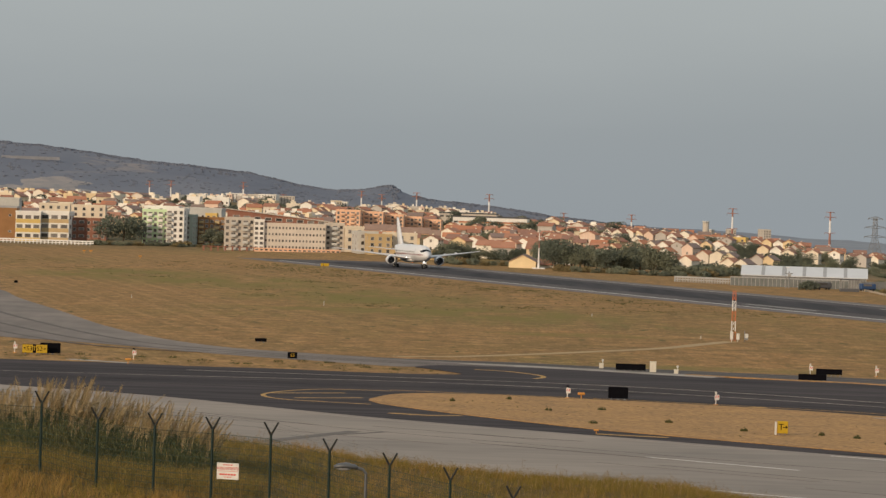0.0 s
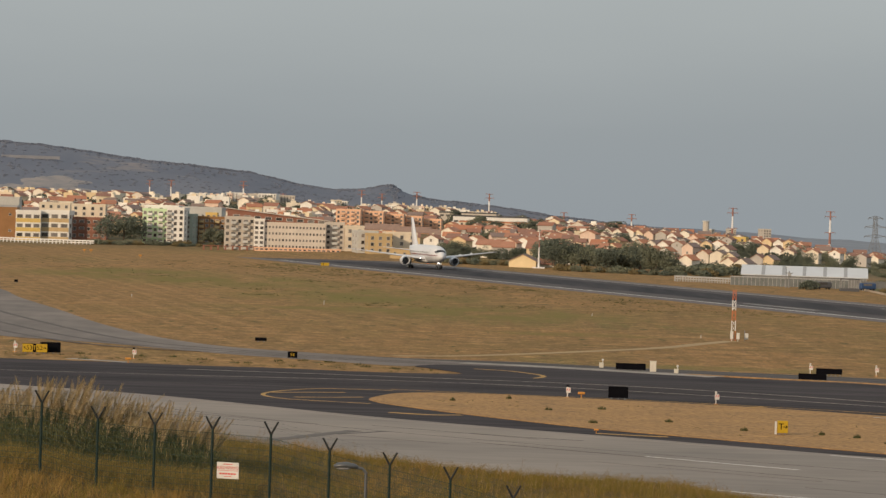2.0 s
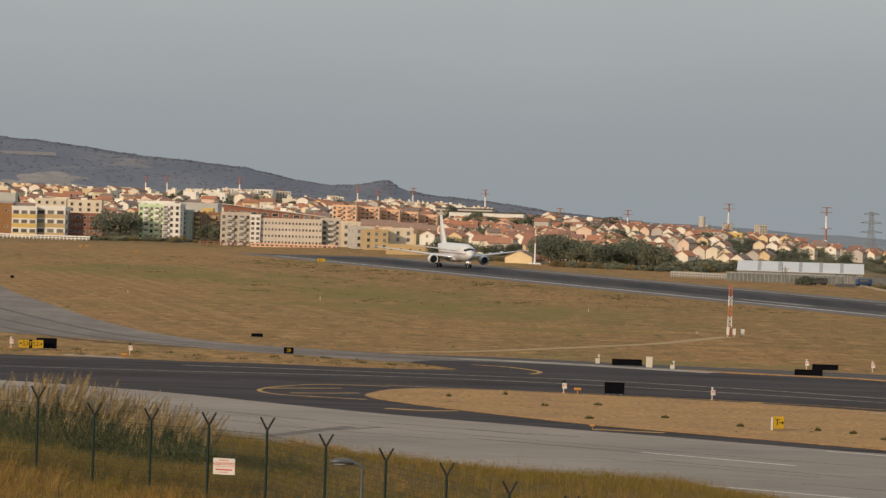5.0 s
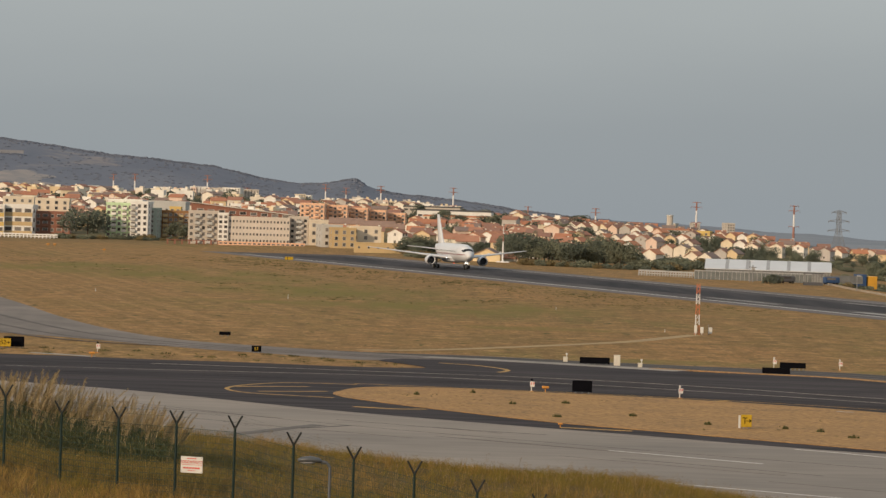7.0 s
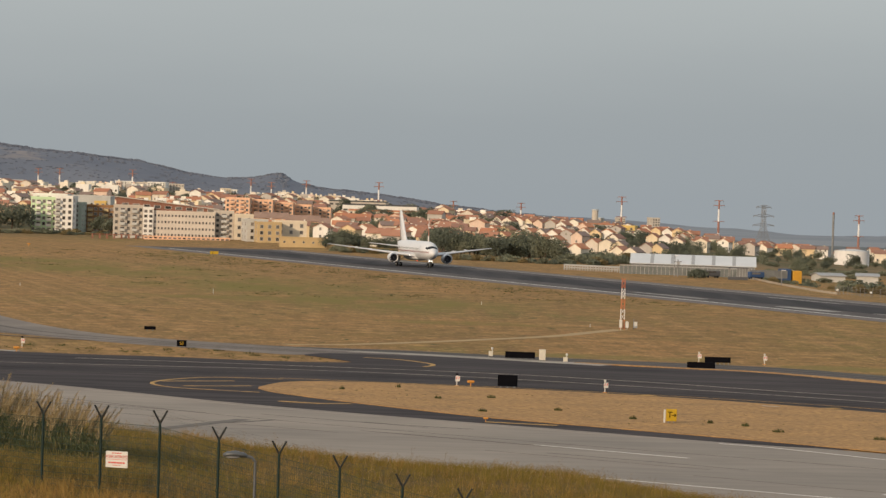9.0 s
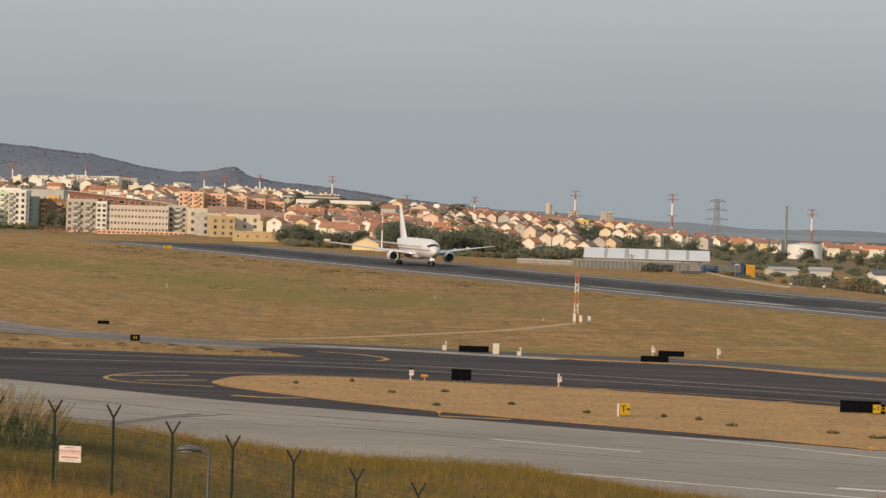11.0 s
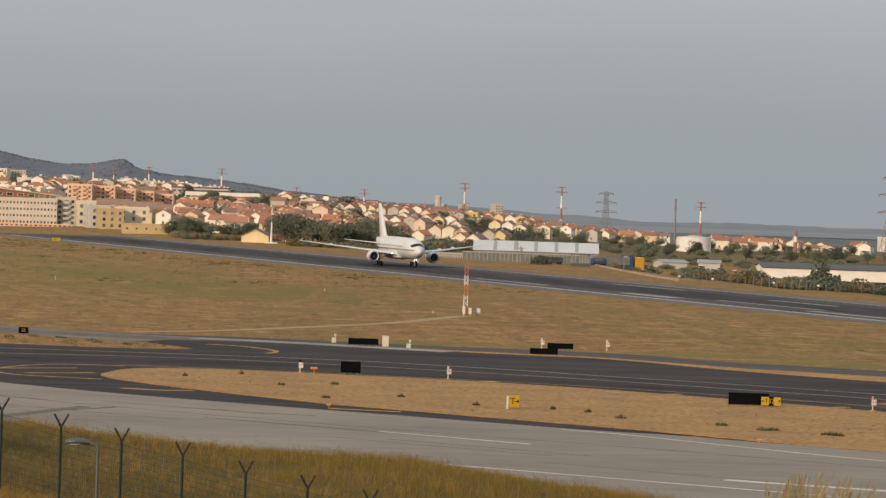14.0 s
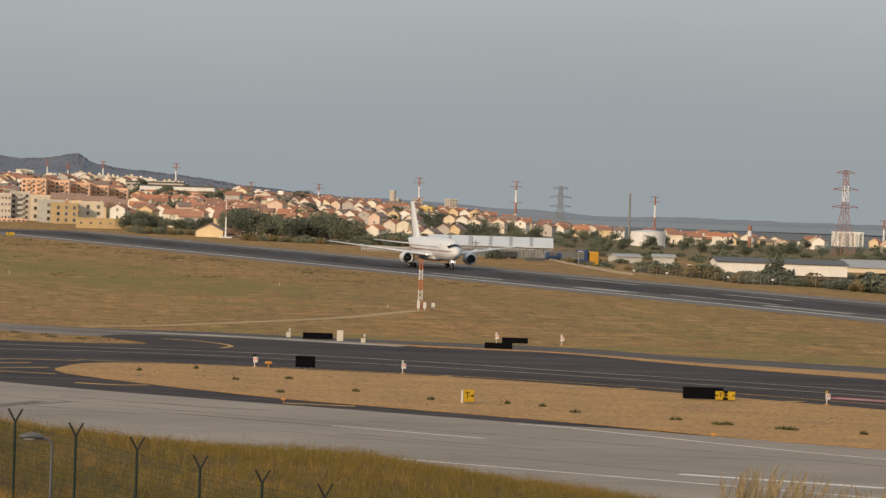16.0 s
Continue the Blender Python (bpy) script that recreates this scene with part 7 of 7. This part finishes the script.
def build_airfield_things():
    random.seed(51)
    K, Y = M_SIGN_BLACK, M_SIGN_YELLOW
    board("guidance_sign", "yellow taxiway sign with a black T and arrow", 32.2, 342.6, 4, 0.98, 1.15, 0.22, 0.35, Y, ((0.02, 0.98, Y, "T", K, 0),), 2)
    bm = bmesh.new()
    box(bm, 31.58, 342.75, 0.75, 0.12, 0.5, 1.2, 4)
    tagged(part("sign_cabinet", bm, M_BOX_WHITE), "narrow white power box beside the yellow sign", "cabinet")
    board("sign_board", "black back of a taxiway sign on the grass island", 19.5, 398.4, -3, 2.15, 1.22, 0.15, 0.3, K, (), 3)
    board("guidance_sign", "black taxiway sign with yellow S3 lettering", -19.0, 474.0, 3, 1.25, 0.8, 0.1, 0.3, K, ((0.04, 0.96, K, "S3", Y, None),), 2)
    board("sign_board", "low black back of a sign on the grass", -25.7, 526.5, 3, 1.65, 0.48, 0.1, 0.3, K, (), 2)
    board("sign_board", "long black back of a sign beside the taxiway", 24.6, 472.0, -2, 3.85, 0.8, 0.05, 0.35, K, (), 5)
    board("sign_board", "long black back of a sign beside the taxiway", 46.7, 459.3, -3, 3.5, 0.75, 0.05, 0.35, K, (), 5)
    board("sign_board", "long black back of a sign on legs", 50.3, 473.8, -3, 3.35, 0.72, 0.18, 0.35, K, (), 6)
    board("guidance_sign", "yellow and black taxiway sign reading S3 and S2", -51.35, 465.6, 5, 3.15, 1.1, 0.12, 0.35, K, ((0.0, 0.43, Y, "S3", K, 135), (0.44, 0.54, K, "T", Y, None), (0.55, 1.0, Y, "S2", K, 0)), 4)
    board("sign_board", "black back of a sign behind the yellow one", -49.55, 467.2, 5, 2.6, 1.3, 0.1, 0.35, K, (), 4)
    board("sign_board", "long black back of a sign on the grass island", 57.15, 360.2, -4, 4.0, 1.15, 0.12, 0.35, K, (), 6)
    board("guidance_sign", "yellow and black taxiway sign with arrows", 59.2, 359.2, -4, 1.95, 0.9, 0.12, 0.35, K, ((0.0, 0.4, Y, "T", K, 180), (0.41, 0.63, K, "S2", Y, None), (0.64, 1.0, Y, "", K, 45)), 3)
    board("guidance_sign", "small yellow sign at the runway's edge", -36.5, 1140, 5, 2.6, 0.95, 0.15, 0.3, Y, ((0.3, 0.36, K, "", K, None), (0.44, 0.7, Y, "", K, None)), 2)
    board("sign_board", "small black box on the far grass", -95.0, 819.4, 5, 0.8, 0.55, 0.1, 0.4, K, (), 2)
    for x, y in ((-123.6, 1266), (-121.4, 1267), (-98, 1190)):
        low_light(x, y, "orange approach light box on the far grass", 1.1)
    cabinet(27.3, 469.2, 0.8, 1.3, False, "upright cream electrical cabinet beside the taxiway")
    cabinet(21.0, 476.0, 0.55, 0.6, True, "small cream box with a lamp beside the taxiway")
    cabinet(30.1, 466.4, 0.55, 0.5, True, "small cream box with a lamp beside the taxiway")
    for x, y, k in ((48.2, 477.1, M_BOX_WHITE), (56.7, 476.5, M_BOX_WHITE), (14.0, 398.6, K), (29.8, 394.2, M_BOX_WHITE), (-54.2, 468.3, M_BOX_WHITE), (-38.3, 459.7, K), (69.2, 358.2, M_SIGN_YELLOW)):
        marker(x, y, 1.5, k)
    low_light(15.5, 398.3, size=0.8)
    low_light(-37.9, 447.0, size=0.8)
    for x, y in ((14.6, 337.2), (49.5, 305.5)):
        low_light(x, y, "small pale edge light on the pavement", 0.45)
    # mast on the grass
    m = empty("lattice_mast", pose(47.2, 591.9, 0))
    tagged(m, "red and white lattice mast with equipment boxes at its foot", "mast")
    for i in range(5):
        bm = bmesh.new()
        a, b = i * 1.66, (i + 1) * 1.66
        w0, w1 = 0.34 - i * 0.02, 0.32 - i * 0.02
        for j in range(4):
            c = ((-1, -1), (1, -1), (1, 1), (-1, 1))
            (x0, y0), (x1, y1) = c[j], c[(j + 1) % 4]
            tube(bm, (x0 * w0, y0 * w0, a), (x0 * w1, y0 * w1, b), 0.034, sides=6)
            for h in (0, 1):
                z0, z1 = a + (b - a) * h / 2, a + (b - a) * (h + 1) / 2
                tube(bm, (x0 * w0, y0 * w0, z0), (x1 * w1, y1 * w1, z1), 0.024, sides=5)
                tube(bm, (x1 * w0, y1 * w0, z0), (x0 * w1, y0 * w1, z1), 0.024, sides=5)
        part("lattice_section", bm, M_MAST_ORANGE if i % 2 == 0 else M_MAST_WHITE, m)
    for x, y, w, h in ((0.75, -0.3, 0.5, 1.3), (-0.3, -0.7, 0.45, 1.6)):
        bm = bmesh.new()
        box(bm, x, y, h / 2 + 0.2, w, 0.4, h - 0.3, bevel=0.03)
        tube(bm, (x, y, -0.1), (x, y, 0.4), 0.06, sides=6)
        part("equipment_box", bm, M_BOX_WHITE, m)
    ob = empty("equipment_post", pose(49.4, 594, 0))
    tagged(ob, "white equipment box on a post beside the mast", "cabinet")
    bm = bmesh.new()
    box(bm, 0.1, 0, 0.75, 0.6, 0.4, 1.0, bevel=0.03)
    part("body", bm, M_BOX_WHITE, ob)
    bm = bmesh.new()
    tube(bm, (-0.2, 0, -0.1), (-0.2, 0, 1.7), 0.05, sides=6)
    part("post", bm, M_STEEL, ob)
    for x, y, h in ((42.6, 600.4, 0.4), (-23.1, 723, 0.8), (29, 705, 0.45), (-62, 735, 0.5)):
        ob = empty("marker_stake", pose(x, y, 0))
        tagged(ob, "short white marker stake in the grass", "stake", "marker stakes")
        bm = bmesh.new()
        tube(bm, (0, 0, -0.1), (0, 0, h), 0.055, 0.045, 8)
        part("stake", bm, M_BOX_WHITE, ob)
        bm = bmesh.new()
        tube(bm, (0, 0, h), (0, 0, h + 0.1), 0.07, 0.03, 8)
        part("cap", bm, M_BOX_WHITE, ob)


def tufts(name, label, spots, material, seed):
    """Weeds and low tussocks: fans of short blades on the ground."""
    rnd = random.Random(seed)
    v, f = [], []
    for x, y, z, r, h, n in spots:
        for i in range(n):
            a, q = rnd.uniform(0, 6.283), r * math.sqrt(rnd.random())
            px, py = x + q * math.cos(a), y + q * math.sin(a)
            b = rnd.uniform(0, 6.283)
            w = rnd.uniform(0.04, 0.10) * max(r, 0.5)
            hh = h * rnd.uniform(0.5, 1.1) * (1 - 0.5 * q / r)
            k = len(v)
            v += [(px - w * math.cos(b), py - w * math.sin(b), z), (px + w * math.cos(b), py + w * math.sin(b), z), (px + rnd.uniform(-0.3, 0.3) * r, py + rnd.uniform(-0.3, 0.3) * r, z + hh)]
            f.append((k, k + 1, k + 2))
    tagged(raw(name, v, f, material), label, "weeds", kind="stuff")


def build_weeds():
    rnd = random.Random(61)
    spots = []
    for i in range(1150):      # beside the runway
        a = rnd.uniform(-120, 330)
        c = -rnd.choice((11, 13, 16, 19, 24, 36, 60, 90)) - abs(rnd.gauss(0, 10))
        x, y = run_point(a, c)
        spots.append((x, y, 0, rnd.uniform(0.2, 0.8), rnd.uniform(0.15, 0.5), 9))
    for i in range(60):       # clumps a few metres wide
        x0, y0 = run_point(rnd.uniform(-120, 330), -rnd.choice((14, 18, 26, 40, 62, 95)) - abs(rnd.gauss(0, 8)))
        r0 = rnd.uniform(0.8, 3.0)
        for k in range(int(6 + 5 * r0)):
            spots.append((x0 + rnd.gauss(0, r0), y0 + rnd.gauss(0, r0 * 0.8), 0, rnd.uniform(0.3, 0.9), rnd.uniform(0.15, 0.5), 9))
    for i in range(90):       # along the middle grass strip
        t = rnd.random()
        x, y = -60 + 60 * t, 471 - 16 * t + rnd.uniform(-6, 8) - 4
        spots.append((x, y, 0, rnd.uniform(0.25, 0.6), rnd.uniform(0.15, 0.4), 12))
    for x, y in ((-38, 468), (-34, 469), (-30, 464), (-17.5, 470), (-20.5, 467), (-46, 470), (-14, 468), (-9, 458), (-10, 463), (-5.5, 455), (-44, 455), (-24, 458)):
        spots.append((x, y, 0, 0.8, 0.5, 30))
    tufts("runway_weeds", "dark green weeds scattered in the airfield grass", spots, M_GREEN_TUFT, 62)
    spots = []
    for x, y, r in ((41.2, 333.5, 0.7), (49.5, 327, 0.8), (52.5, 322, 0.9), (53.4, 322, 0.7), (57.5, 318, 0.8), (58.3, 317.3, 0.9), (14.9, 352, 0.6), (16.8, 376, 0.6), (11.2, 372, 0.5), (22.5, 357, 0.5), (29, 347, 0.5), (7.5, 391, 0.4), (1.5, 384, 0.4), (36, 344, 0.4), (39, 341, 0.5), (64, 314, 0.5), (69, 309, 0.5), (73.5, 312, 0.9)):
        spots.append((x, y, 0.13, r * 0.75, 0.5, 80))
    for i in range(120):
        t = rnd.random()
        x = -5 + 80 * t
        y = lerp_table([(-5, 385), (20, 365), (40, 350), (75, 322)], x) + rnd.uniform(-1, 1) * lerp_table([(-5, 3), (20, 22), (75, 22)], x)
        spots.append((x, y, 0.13, rnd.uniform(0.12, 0.3), rnd.uniform(0.06, 0.16), 6))
    tufts("island_weeds", "small green weeds on the grass island", spots, M_GREEN_TUFT, 63)


build_markings()
build_airfield_things()
build_weeds()


# ---- the bank in front: grass, pampas reeds, warning sign, street lamp ----
def blade_material(name, a, b, c):
    m = mat(name, a, 0.85, vary=0.2, size=2.5, other=b)
    n, l = m.node_tree.nodes, m.node_tree.links
    geo = n.new("ShaderNodeNewGeometry")
    bs = n["Principled BSDF"]
    bs.inputs["Specular IOR Level"].default_value = 0.1
    old = bs.inputs["Base Color"].links[0].from_socket
    ramp = n.new("ShaderNodeMapRange")
    ramp.inputs["From Min"].default_value, ramp.inputs["From Max"].default_value = 0.55, 1.0
    l.new(geo.outputs["Random Per Island"], ramp.inputs["Value"])
    mix = n.new("ShaderNodeMixRGB")
    mix.inputs[2].default_value = (*c, 1)
    l.new(ramp.outputs[0], mix.inputs[0])
    l.new(old, mix.inputs[1])
    l.new(mix.outputs[0], bs.inputs["Base Color"])
    return m


M_BANK_GRASS = blade_material("bank_grass", (0.142, 0.097, 0.026), (0.078, 0.066, 0.020), (0.225, 0.150, 0.042))
M_DRY_BLADE = blade_material("dry_blades", (0.255, 0.145, 0.046), (0.175, 0.102, 0.034), (0.38, 0.24, 0.09))
M_GOLD_BLADE = blade_material("golden_blades", (0.220, 0.138, 0.040), (0.165, 0.102, 0.031), (0.31, 0.205, 0.070))
M_LUSH_BLADE = blade_material("olive_blades", (0.155, 0.118, 0.028), (0.108, 0.088, 0.022), (0.235, 0.168, 0.044))
M_SEED = blade_material("seed_heads", (0.23, 0.155, 0.075), (0.16, 0.11, 0.05), (0.33, 0.24, 0.13))
M_REED = blade_material("reed_leaves", (0.070, 0.085, 0.034), (0.105, 0.104, 0.040), (0.21, 0.165, 0.062))
M_PLUME = blade_material("reed_plumes", (0.37, 0.275, 0.140), (0.29, 0.21, 0.108), (0.52, 0.41, 0.23))


def blades(name, label, spots, material, seed, category="grass"):
    """Thin bent blades. spots: x, y, height, width, lean."""
    rnd = random.Random(seed)
    v, f = [], []
    for x, y, h, w, lean in spots:
        z = land(x, y) - 0.03
        b = rnd.uniform(-0.7, 0.7)
        cx, sy = w * math.cos(b) / 2, w * math.sin(b) / 2
        lx, ly = lean * h * rnd.uniform(0.5, 1.4), rnd.gauss(0, 0.25) * h
        k = len(v)
        v += [(x - cx, y - sy, z), (x + cx, y + sy, z), (x + cx * 0.8 + lx * 0.35, y + sy * 0.8 + ly * 0.35, z + h * 0.62), (x - cx * 0.8 + lx * 0.35, y - sy * 0.8 + ly * 0.35, z + h * 0.62), (x + lx, y + ly, z + h)]
        f += [(k, k + 1, k + 2, k + 3), (k + 3, k + 2, k + 4)]
    return tagged(raw(name, v, f, material), label, category, kind="stuff")


def build_bank():
    rnd = random.Random(71)
    spots = []
    for i in range(190000):
        y = 104 + 84 * rnd.random() ** 1.25
        az = rnd.uniform(-0.135, 0.225)
        x = az * y
        clump = 0.5 + 0.5 * noise.noise((x * 0.5, y * 0.22, 5))
        if rnd.random() < 0.35 + 0.65 * clump:
            h = rnd.uniform(0.12, 0.34) * (0.6 + 0.9 * clump) * (0.7 if y < 126 else 1.0)
            spots.append((x, y, h, rnd.uniform(0.006, 0.017), rnd.gauss(0.05, 0.7)))
    blades("bank_grass", "tall dry and green grass covering the bank", spots, M_BANK_GRASS, 72)
    # tussocks: fans of coarser blades in gold and green
    gold, lush = [], []
    for i in range(11000):
        y = 106 + 82 * rnd.random() ** 1.1
        x = rnd.uniform(-0.135, 0.225) * y
        k = noise.noise((x * 0.22, y * 0.12, 31)) + (0.35 if y < 128 else -0.12) - 0.25 * sstep(-2, 8, x)
        into = gold if k + rnd.gauss(0, 0.25) > 0.05 else lush
        tall = rnd.uniform(0.3, 0.62) * (1.15 if into is gold else 0.9)
        for b in range(rnd.randint(7, 15)):
            into.append((x + rnd.gauss(0, 0.10), y + rnd.gauss(0, 0.10), tall * rnd.uniform(0.55, 1.1), rnd.uniform(0.006, 0.015), rnd.gauss(0.12, 0.5)))
    for i in range(900):      # taller growth at the foot of the reeds
        x, y = rnd.uniform(-18.5, -6.5), rnd.uniform(129, 136)
        for b in range(rnd.randint(8, 14)):
            (lush if rnd.random() < 0.7 else gold).append((x + rnd.gauss(0, 0.12), y + rnd.gauss(0, 0.12), rnd.uniform(0.4, 0.85), rnd.uniform(0.007, 0.016), rnd.gauss(0.1, 0.4)))
    blades("golden_tussocks", "golden dry tussocks of tall grass on the bank", gold, M_GOLD_BLADE, 81)
    blades("green_tussocks", "olive green tussocks of tall grass on the bank", lush, M_LUSH_BLADE, 82)
    spots = []
    for i in range(26000):
        y = rnd.uniform(104, 125)
        x = rnd.uniform(-0.13, 0.225) * y
        if noise.noise((x * 0.35, y * 0.3, 12)) > -0.15:
            spots.append((x, y, rnd.uniform(0.15, 0.5), rnd.uniform(0.006, 0.014), rnd.gauss(0.1, 0.6)))
    blades("dry_grass", "red-brown dry grass in front of the fence", spots, M_DRY_BLADE, 76)
    # thin weeds with loose seed heads, thickest along the crest
    v, f = [], []
    for i in range(9500):
        y = rnd.uniform(128, 187) if i % 3 == 0 else rnd.uniform(168, 188)
        x = rnd.uniform(-0.075, 0.225) * y
        if noise.noise((x * 0.4, y * 0.2, 3)) < -0.2:
            continue
        z, h = land(x, y), rnd.uniform(0.25, 0.6) * (1.5 if rnd.random() < 0.06 else 1.0)
        lx = rnd.gauss(0.05, 0.22) * h
        k = len(v)
        v += [(x - 0.006, y, z), (x + 0.006, y, z), (x + lx + 0.003, y, z + h), (x + lx - 0.003, y, z + h)]
        f.append((k, k + 1, k + 2, k + 3))
        for s in range(rnd.randint(4, 9)):
            q = rnd.uniform(0.45, 1.0)
            cx, cz = x + lx * q + rnd.gauss(0, 0.075) * (0.4 + q), z + h * q + rnd.uniform(0, 0.06)
            r = rnd.uniform(0.008, 0.024)
            k = len(v)
            v += [(cx - r, y, cz), (cx + r, y + r, cz - r * 0.4), (cx + rnd.uniform(-r, r), y, cz + r * 1.5)]
            f.append((k, k + 1, k + 2))
    tagged(raw("seed_weeds", v, f, M_SEED), "thin weeds with loose straw seed heads on the bank", "weeds", kind="stuff")
    for cx, cy, rx, ry, n, tall, plumes in ((-13.9, 138.6, 2.7, 1.7, 12000, 1.95, 230), (-10.5, 138.6, 2.1, 1.5, 6500, 1.6, 140), (-17.6, 139.2, 1.6, 1.5, 3200, 1.65, 70), (25.6, 140.0, 2.9, 2.0, 4200, 2.35, 150), (30.6, 141.0, 2.6, 2.2, 4200, 2.55, 140)):
        ob = empty("pampas_clump", pose(0, 0, 0))
        tagged(ob, "dense clump of pampas reeds with feathery straw plumes", "reeds", "pampas clumps")
        v, f = [], []
        for i in range(n):      # arching leaves that spring from the middle and hang outwards
            a, q = rnd.uniform(0, 6.283), math.sqrt(rnd.random())
            x, y = cx + rx * q * math.cos(a), cy + ry * q * math.sin(a)
            z = land(x, y) - 0.05
            h = tall * rnd.uniform(0.45, 1.0) * (1 - 0.45 * q * q)
            out = h * rnd.uniform(0.15, 0.75)
            ox, oy = out * (math.cos(a) * q * 0.8 + rnd.gauss(0.1, 0.5)), out * (math.sin(a) * q * 0.6 + rnd.gauss(-0.1, 0.4))
            w = rnd.uniform(0.010, 0.024)
            droop = rnd.uniform(0.70, 1.02)
            k = len(v)
            for t, up, ww in ((0, 0, 1), (0.35, 0.66, 0.9), (0.72, 1.0, 0.6)):
                v += [(x + ox * t - w * ww, y + oy * t, z + h * up), (x + ox * t + w * ww, y + oy * t + 0.01, z + h * up)]
            v.append((x + ox * 1.15, y + oy * 1.15, z + h * droop))
            f += [(k, k + 1, k + 3, k + 2), (k + 2, k + 3, k + 5, k + 4), (k + 4, k + 5, k + 6)]
        raw("foliage", v, f, M_REED, ob)
        v, f = [], []
        for i in range(plumes):
            a, q = rnd.uniform(0, 6.283), math.sqrt(rnd.random())
            x, y = cx + rx * q * math.cos(a), cy + ry * q * math.sin(a)
            z = land(x, y)
            h = (tall + 1.05) * rnd.uniform(0.70, 1.06) * (1 - 0.25 * q * q)
            lean = 0.16 + rnd.gauss(0, 0.10) + 0.14 * q * math.cos(a)
            top = rnd.uniform(0.32, 0.46)
            k = len(v)
            v += [(x - 0.007, y, z), (x + 0.007, y, z), (x + lean * h * 0.49 + 0.006, y, z + h * 0.7), (x + lean * h * 0.49 - 0.006, y, z + h * 0.7)]
            f.append((k, k + 1, k + 2, k + 3))
            for s in range(34):      # the plume: fine hairs swept to one side along the upper stem
                t = 1 - top + top * s / 33
                px, pz = x + lean * h * t * t, z + h * t
                w = 0.024 + 0.085 * math.sin(math.pi * min(1.0, max(0.0, (1.02 - t) / (top + 0.04)))) ** 0.8
                for sd in (-1, 1, 1):
                    k = len(v)
                    d = rnd.uniform(0.3, 1.2)
                    v += [(px, y, pz), (px + 0.014, y + 0.02, pz + 0.02), (px + sd * w * d + 0.045, y + rnd.uniform(-0.05, 0.05), pz + rnd.uniform(0.05, 0.15))]
                    f.append((k, k + 1, k + 2))
        raw("feathering", v, f, M_PLUME, ob, "feathery straw plumes")
    # warning sign on the fence
    s = empty("warning_sign", pose(-7.1, 125.2, 11.36, 0, 0, -18))
    tagged(s, "white enamel sign with red lettering fixed on the green fence", "sign")
    bm = bmesh.new()
    box(bm, 0, 0, 0, 0.80, 0.02, 0.56, bevel=0.006)
    plate = part("plate", bm, M_BOX_WHITE, s)
    lettering("ACESSO INTERDITO", 0.094, M_SIGN_RED, plate, pose(0, -0.014, 0.09, 90) @ Matrix.Diagonal((0.93, 1.5, 1, 1)), "red capital lettering")
    for z, w, hgt in ((0.215, 0.36, 0.03), (-0.11, 0.62, 0.055), (0.0, 0.76, 0.012), (-0.2, 0.3, 0.02)):
        bm = bmesh.new()
        n = max(1, int(w / 0.09))
        for i in range(n):
            box(bm, -w / 2 + w * (i + 0.5) / n, -0.013, z, w / n * (0.78 if hgt > 0.015 else 1.0), 0.006, hgt)
        part("text_bar", bm, M_SIGN_RED, plate)
    for sx in (-0.36, 0.36):
        for sz in (-0.24, 0.24):
            bm = bmesh.new()
            tube(bm, (sx, -0.02, sz), (sx, 0.03, sz), 0.012, sides=8)
            part("bolt", bm, M_STEEL, plate)
    # street lamp below the bank's edge
    lamp = empty("street_lamp", pose(-2.28, 119.6, 0))
    tagged(lamp, "grey street lamp with a flat hooded head below the fence", "street lamp")
    zt = 11.98
    bm = bmesh.new()
    tube(bm, (0, 0, land(-2.28, 119.6) - 0.3), (0, 0, zt - 0.12), 0.055, 0.045, 10)
    part("pole", bm, M_LAMP_HEAD, lamp)
    bm = bmesh.new()
    tube(bm, (0, 0, zt - 0.14), (-0.12, 0, zt), 0.045, 0.05, 10)
    tube(bm, (-0.10, 0, zt - 0.01), (-0.4, 0, zt + 0.05), 0.05, 0.06, 10)
    part("arm", bm, M_LAMP_HEAD, lamp)
    v, f = ring_loft([(-0.25, 0.05, 0.04, zt + 0.04), (-0.36, 0.13, 0.08, zt + 0.07), (-0.65, 0.17, 0.11, zt + 0.10), (-0.92, 0.15, 0.09, zt + 0.08), (-1.06, 0.06, 0.05, zt + 0.05)], 14)
    raw("head", v, f, M_LAMP_HEAD, lamp, "flat hooded lamp head", True)
    v, f = ring_loft([(-0.5, 0.08, 0.03, zt + 0.0), (-0.62, 0.13, 0.05, zt - 0.01), (-0.85, 0.12, 0.05, zt - 0.01), (-0.97, 0.05, 0.03, zt + 0.01)], 12)
    raw("lens", v, f, M_STEEL, lamp, "", True)


build_bank()


def run_distance(t):
    """How far the airliner has rolled along the runway by t seconds."""
    return -20.67 + 6.86 * t + 0.7226 * t * t


def motions():
    rows = []
    for i in range(33):
        t, a = i / 2, radians(16.52)
        s = run_distance(t)
        rows.append((t, pose(-4.49 + s * math.sin(a), 1154.6 - s * math.cos(a), 0.1, 0, 0, 16.52 - 90 - 3.4 - 0.21 * t)))
    walk(JET, rows)
    # the wheels roll with the ground, a row for each thirtieth of a second, at most 85 degrees apart
    for hub, x, y, r in WHEELS:
        turn, rows = 0.0, [(0.0, pose(x, y, r))]
        for k in range(1, 481):
            turn += min(85.0, math.degrees((run_distance(k / 30) - run_distance((k - 1) / 30)) / r))
            rows.append((k / 30, pose(x, y, r, 0, turn, 0)))
        walk(hub, rows)


motions()
